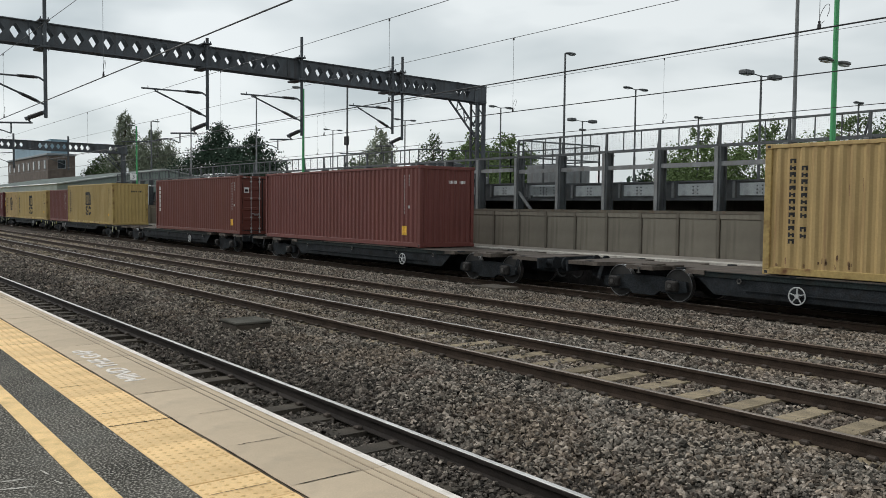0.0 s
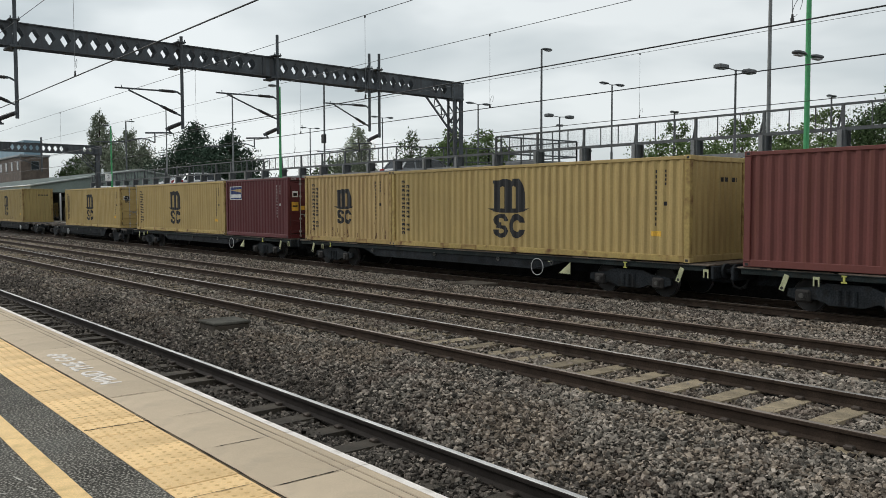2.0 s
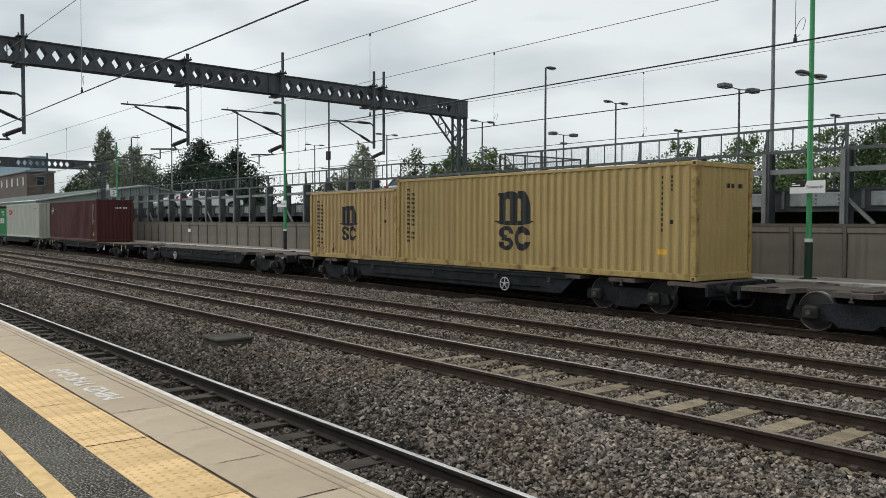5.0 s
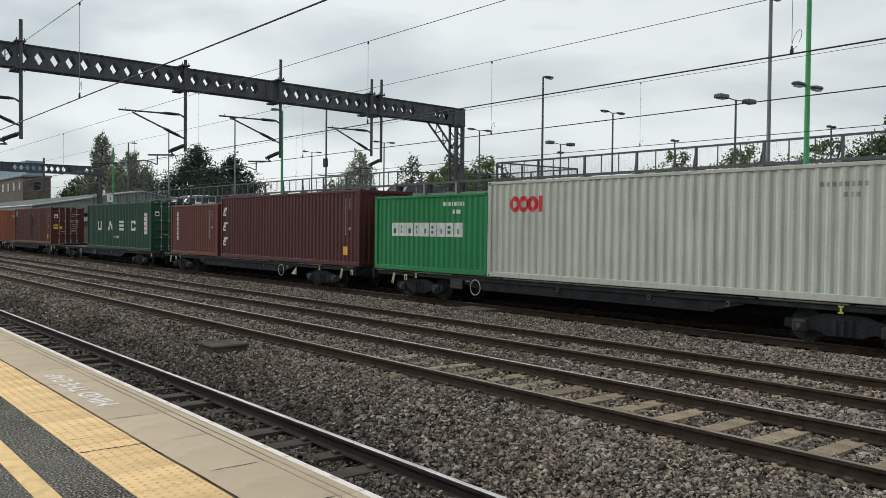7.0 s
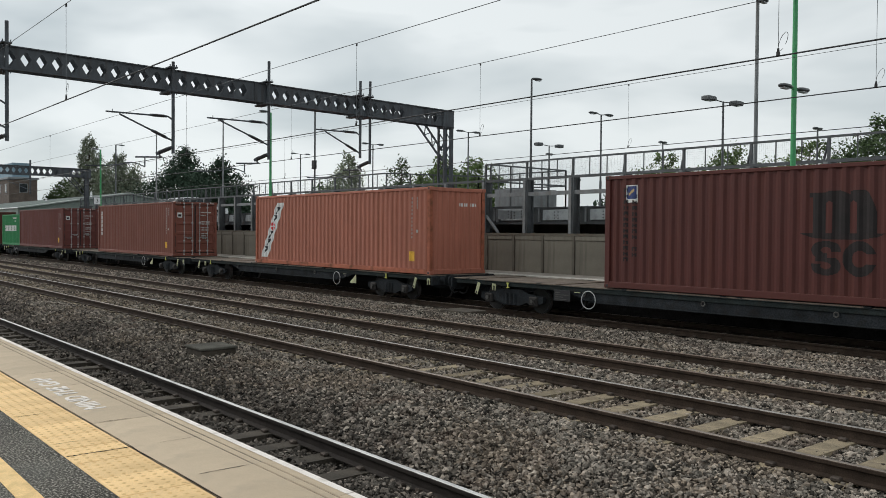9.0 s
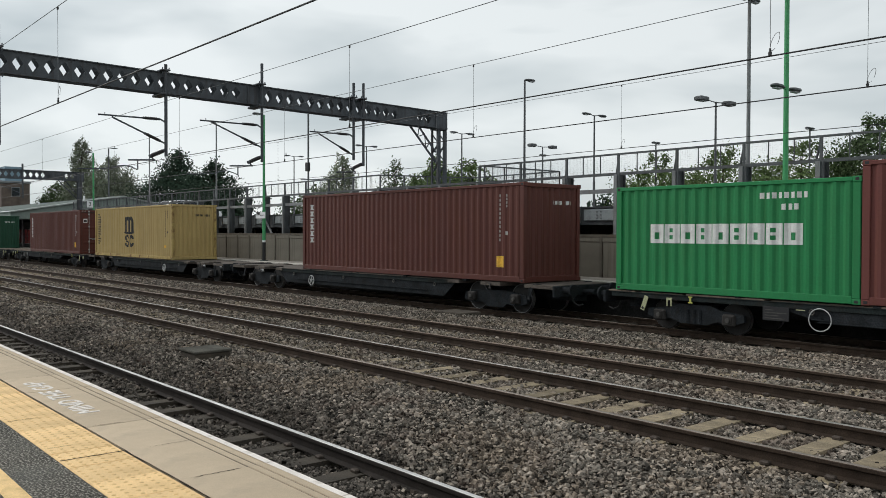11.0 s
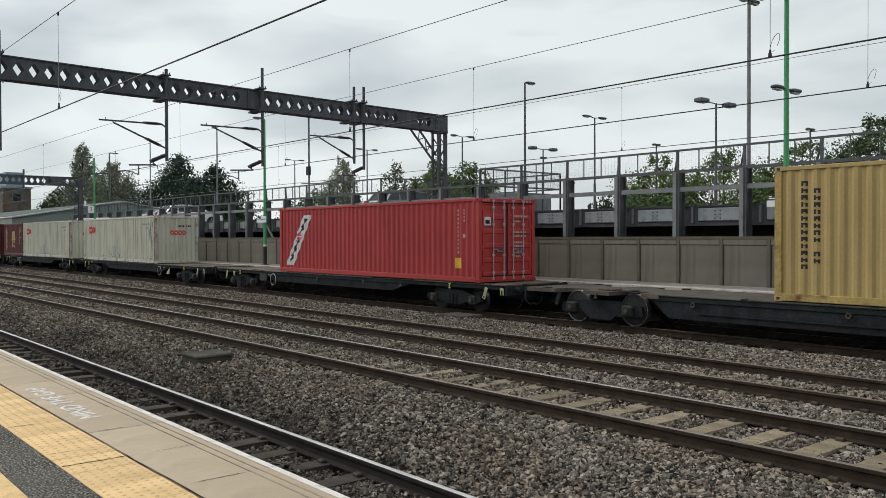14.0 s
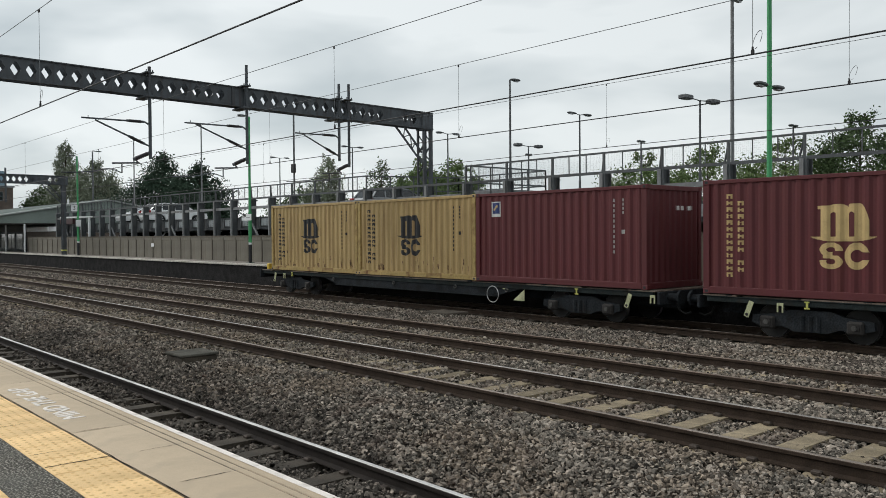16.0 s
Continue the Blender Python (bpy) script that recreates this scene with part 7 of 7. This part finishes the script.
        yt = Shape().box(x - 0.022, x + 0.022, -1.24, -1.22, 0.73, 0.85).box(x - 0.055, x + 0.055, -1.245, -1.22, 0.70, 0.73).box(x - 0.05, x + 0.05, -1.243, -1.22, 0.83, 0.86)
        part("release_handle", yt, M_TAG_Y if kind == 1 else M_CAP, g, "yellow release handle" if kind == 1 else "")
    for x in (-4.3, -0.7, 2.4, 4.6):
        part("hook", Shape().ring((x, -1.22, 0.70), "y", 0.05, 0.018, 10, 5), M_CAP, g, "small pale hook")
    return g


# family and turn of each wagon, from the front
FAMILY = [(0, 0), (0, 1), (0, 1), (1, 0), (1, 1), (1, 1), (0, 0), (0, 1), (0, 0), (0, 1), (0, 0), (1, 1), (1, 0), (1, 1), (2, 0), (1, 0), (1, 1), (1, 1), (1, 0), (0, 0),
          (0, 1), (1, 0), (1, 1), (0, 1), (1, 0), (1, 1), (1, 0), (1, 1)]
PATTERN = {}
for mid, key in zip(MIDS, FAMILY):
    if key not in PATTERN:
        PATTERN[key] = wagon(20.4, *key)
        MOVERS.append((PATTERN[key], mid))
    else:
        MOVERS.append((copy_thing(PATTERN[key], pose(mid, TRAIN_Y, LEVEL[3])), mid))


def tail_lamp():
    g = thing("tail_lamp", "small red tail lamp on the last wagon", "tail lamp", at=(-572.45, TRAIN_Y, 0.6))
    part("housing", Shape().cbox(-0.05, 0.12, -0.62, -0.42, 0.0, 0.3, 0.02), M_YSIGN, g, "yellow housing")
    part("lens", Shape().tube((-0.06, -0.52, 0.17), (-0.05, -0.52, 0.17), 0.07, 12), mat("tail_red", (0.3, 0.02, 0.02), 0.3), g, "red lens")
    return g


MOVERS.append((tail_lamp(), -572.45))

# ---------- wall panels, paving pieces ----------
def wall_panels():
    w = tagged(new("wall_north"), "grey-brown concrete panel wall along the far platform", "wall", kind="structure")
    core = Shape().box(-82.7, 24, WALL_Y + 0.05, WALL_Y + 0.16, 0.3, 2.0)
    part("wall_core", core, M_WALL, w)
    part("coping", Shape().box(-82.7, 24, WALL_Y - 0.03, WALL_Y + 0.2, 2.0, 2.09), M_WALLPOST, w, "stained wall coping")
    pitch = 1.4475
    pm = mesh_of("panel", Shape().cbox(0.06, pitch - 0.06, 0, 0.05, PLAT - 0.02, 1.84, 0.012), M_WALL)
    lm = mesh_of("panel_lip", Shape().cbox(0.05, pitch - 0.05, -0.022, 0.05, 1.845, 2.0, 0.012), M_WALL)
    qm = mesh_of("post", Shape().cbox(-0.05, 0.05, -0.035, 0.05, PLAT - 0.02, 2.03, 0.012), M_WALLPOST)
    for i in range(-48, 26):
        x = -14.58 + pitch * i
        if -82.8 < x < 22:
            share("panel", pm, w, (x, WALL_Y, 0))
            share("panel_lip", lm, w, (x, WALL_Y, 0))
            share("post", qm, w, (x, WALL_Y, 0))
    return w


wall_panels()
sg = thing("poster_sign", "teal notice board with dark print on the wall", "sign", at=(-28.3, WALL_Y - 0.04, 0))
part("board", Shape().cbox(-0.27, 0.27, -0.02, 0.0, 0.9, 1.8, 0.004), M_BLUESIGN, sg)
s = Shape()
for i, (a, b) in enumerate(((-0.15, 0.18), (-0.2, 0.1), (-0.1, 0.2), (-0.18, 0.12), (-0.05, 0.2))):
    s.box(a, b, -0.024, -0.021, 1.05 + i * 0.14, 1.11 + i * 0.14)
part("print", s, mat("sign_teal_dark", (0.01, 0.10, 0.14), 0.6), sg, "rows of dark print")
sy = thing("wall_plate", "small yellow plate fixed on the wall", "sign", at=(-26.93, WALL_Y - 0.04, 0))
part("board", Shape().cbox(-0.2, 0.2, -0.02, 0.0, 1.65, 1.85, 0.004), M_YSIGN, sy)
s = Shape()
for i in range(2):
    s.box(-0.15, 0.15, -0.024, -0.021, 1.69 + i * 0.07, 1.72 + i * 0.07)
part("print", s, M_BLACK, sy, "two dark lines")
sw = thing("wall_plate", "small white plate fixed on the wall", "sign", at=(-53.6, WALL_Y - 0.04, 0))
part("board", Shape().cbox(-0.22, 0.22, -0.02, 0.0, 1.4, 1.62, 0.004), M_WHITE, sw)


def paving():
    """Coping slabs, tactile tiles with blisters and the painted edge of the near platform."""
    length = 0.85
    a, b = 1.955, EDGE
    slab = Shape()
    top = PLAT
    outline = [(a, top - 0.12), (EDGE - 0.03, top - 0.12), (b, top - 0.02), (b - 0.015, top), (2.462, top), (2.458, top - 0.008), (2.450, top - 0.008), (2.446, top),
               (2.402, top), (2.398, top - 0.008), (2.390, top - 0.008), (2.386, top), (a + 0.006, top), (a, top - 0.006)]
    slab.extrude_x(outline, 0.0012, length - 0.0012)
    me = mesh_of("coping_slab", slab, M_COPING)
    edge = mesh_of("edge_paint", Shape().box(0.004, length - 0.004, 2.51, EDGE - 0.012, top + 0.0008, top + 0.003), M_WLINE)
    for i in range(-62, 8):
        x = i * length - 0.39
        share("coping_slab", me, NEAR, (x, 0, random.uniform(-0.003, 0.001)))
        share("edge_paint", edge, NEAR, (x, 0, 0.001))
    for y in (2.3905, 2.4505):
        part("groove", Shape().box(-55, 6.5, y, y + 0.007, PLAT - 0.007, PLAT - 0.0045), M_JOINT, NEAR, "dark dirt-filled groove")
    part("slab_bed", Shape().box(-55, 6.5, 1.53, 2.5, PLAT - 0.06, PLAT - 0.012), M_JOINT, NEAR, "dark joint filling")
    part("far_coping", Shape().box(-120, -52.5, 1.53, EDGE, PLAT - 0.06, PLAT), M_COPING, NEAR, "coping continuing down the platform")
    t = Shape()
    p = 0.40
    t.cbox(0.003, p - 0.003, 1.535, 1.935, PLAT - 0.05, PLAT + 0.001, 0.003)
    n = 6
    for i in range(n):
        for j in range(n):
            cx, cy = p * (i + 0.5) / n, 1.535 + 0.4 * (j + 0.5) / n
            k = len(t.v)
            for r, z in ((0.014, PLAT + 0.001), (0.0095, PLAT + 0.003)):
                for q in range(6):
                    ang = q * math.pi / 3
                    t.v.append((cx + r * math.cos(ang), cy + r * math.sin(ang), z))
            for q in range(6):
                m = (q + 1) % 6
                t.f.append((k + q, k + m, k + 6 + m, k + 6 + q))
            t.f.append(tuple(k + 6 + q for q in range(6)))
    tm = mesh_of("tactile_tile", t, M_TACTILE, fix=False)
    tm.materials.append(M_BLISTER)
    tm.polygons.foreach_set("material_index", [0] * 26 + [1] * (len(tm.polygons) - 26))
    for i in range(-130, 14):
        share("tactile_tile", tm, NEAR, (i * p - 0.1, 0, random.uniform(-0.0015, 0.0015)))
    wl = letters("MIND THE GAP", 0.236, M_WLINE, extrude=0.0022)
    heavy = bmesh.new()
    for dx, dy, dz in ((0, 0, 0), (0.005, 0, -0.0004), (-0.005, 0, -0.0008), (0, 0.005, -0.0012), (0, -0.005, -0.0016)):
        wl.transform(Matrix.Translation((dx, dy, dz)))
        heavy.from_mesh(wl)
        wl.transform(Matrix.Translation((-dx, -dy, -dz)))
    heavy.to_mesh(wl)
    heavy.free()
    ob = share("lettering", wl, NEAR, (-7.70, 2.145, PLAT + 0.0012))
    ob.rotation_euler, ob.scale = (0, 0, radians(180)), (1.07, 1.0, 1.0)
    tagged(ob, "worn white painted lettering")
    # opened joints: across the tactile strip, beside the coping and in the coping itself
    jr = np.random.default_rng(9)

    def crack(a, b, wide, taper=True):
        s, n = Shape(), 24
        a, b = Vector((*a, 0)), Vector((*b, 0))
        side = Vector((-(b - a).y, (b - a).x, 0)).normalized()
        rows = []
        for q in range(n + 1):
            t = q / n
            w = wide * (0.5 + 0.5 * jr.random()) * (min(1.0, 6 * t, 6 * (1 - t)) if taper else 1.0)
            p = a.lerp(b, t) + side * jr.normal(0, wide * 0.16)
            rows.append((tuple(p - side * w / 2), tuple(p + side * w / 2)))
        for (p, q), (p2, q2) in zip(rows, rows[1:]):
            s.quad(p, p2, q2, q)
        ob = part("opened_joint", s, M_CRACK, NEAR, "dark opened joint", fix=False)
        ob.location = (0, 0, PLAT + 0.0032)

    crack((-5.50, 1.54), (-5.50, 1.945), 0.014, False)
    crack((-6.90, 1.54), (-6.90, 1.76), 0.009)
    crack((-5.87, 1.54), (-5.87, 1.73), 0.009)
    crack((-9.3, 1.545), (-9.3, 1.93), 0.008)
    crack((-3.9, 1.545), (-3.9, 1.93), 0.008)
    crack((-5.5, 1.945), (-2.2, 1.945), 0.012, False)
    crack((-12.0, 1.945), (-5.5, 1.945), 0.009, False)
    for x, y0, y1, w in ((-6.35, 2.0, 2.24, 0.008), (-5.49, 2.10, 2.42, 0.006), (-8.88, 2.12, 2.42, 0.006), (-4.64, 2.02, 2.36, 0.012), (-3.79, 1.97, 2.40, 0.012), (-2.94, 1.97, 2.5, 0.010)):
        crack((x, y0), (x + jr.normal(0, 0.01), y1), w)
    rg = np.random.default_rng(5)
    for k, (x, y, w, d, ang) in enumerate(((-4.71, 0.82, 0.16, 0.03, 78), (-4.57, 0.82, 0.2, 0.035, 72), (-4.75, 1.0, 0.12, 0.018, 10), (-4.54, 1.02, 0.1, 0.018, 15))):
        sm = Shape()
        n = 14
        top = [(w * (i / n - 0.5), d * 0.5 * rg.uniform(0.2, 1.0) * math.sin(math.pi * (i + 0.5) / (n + 1)), 0.0) for i in range(n + 1)]
        low = [(p[0], -d * 0.5 * rg.uniform(0.2, 1.0) * math.sin(math.pi * (i + 0.5) / (n + 1)), 0.0) for i, p in enumerate(top)]
        for i in range(n):
            sm.quad(low[i], low[i + 1], top[i + 1], top[i])
        ob = part("paint_smear", sm, M_WLINE_OLD, NEAR, "faint white paint smear", fix=False)
        ob.location, ob.rotation_euler = (x, y, PLAT + 0.003), (0, 0, radians(ang))


paving()


def motions():
    for ob, s0 in MOVERS:
        rows = []
        for t in (0.0, 8.0, 16.0):
            rows.append((t, pose(s0 + SPEED * t, ob.location.y, ob.location.z)))
        walk(ob, rows)


motions()
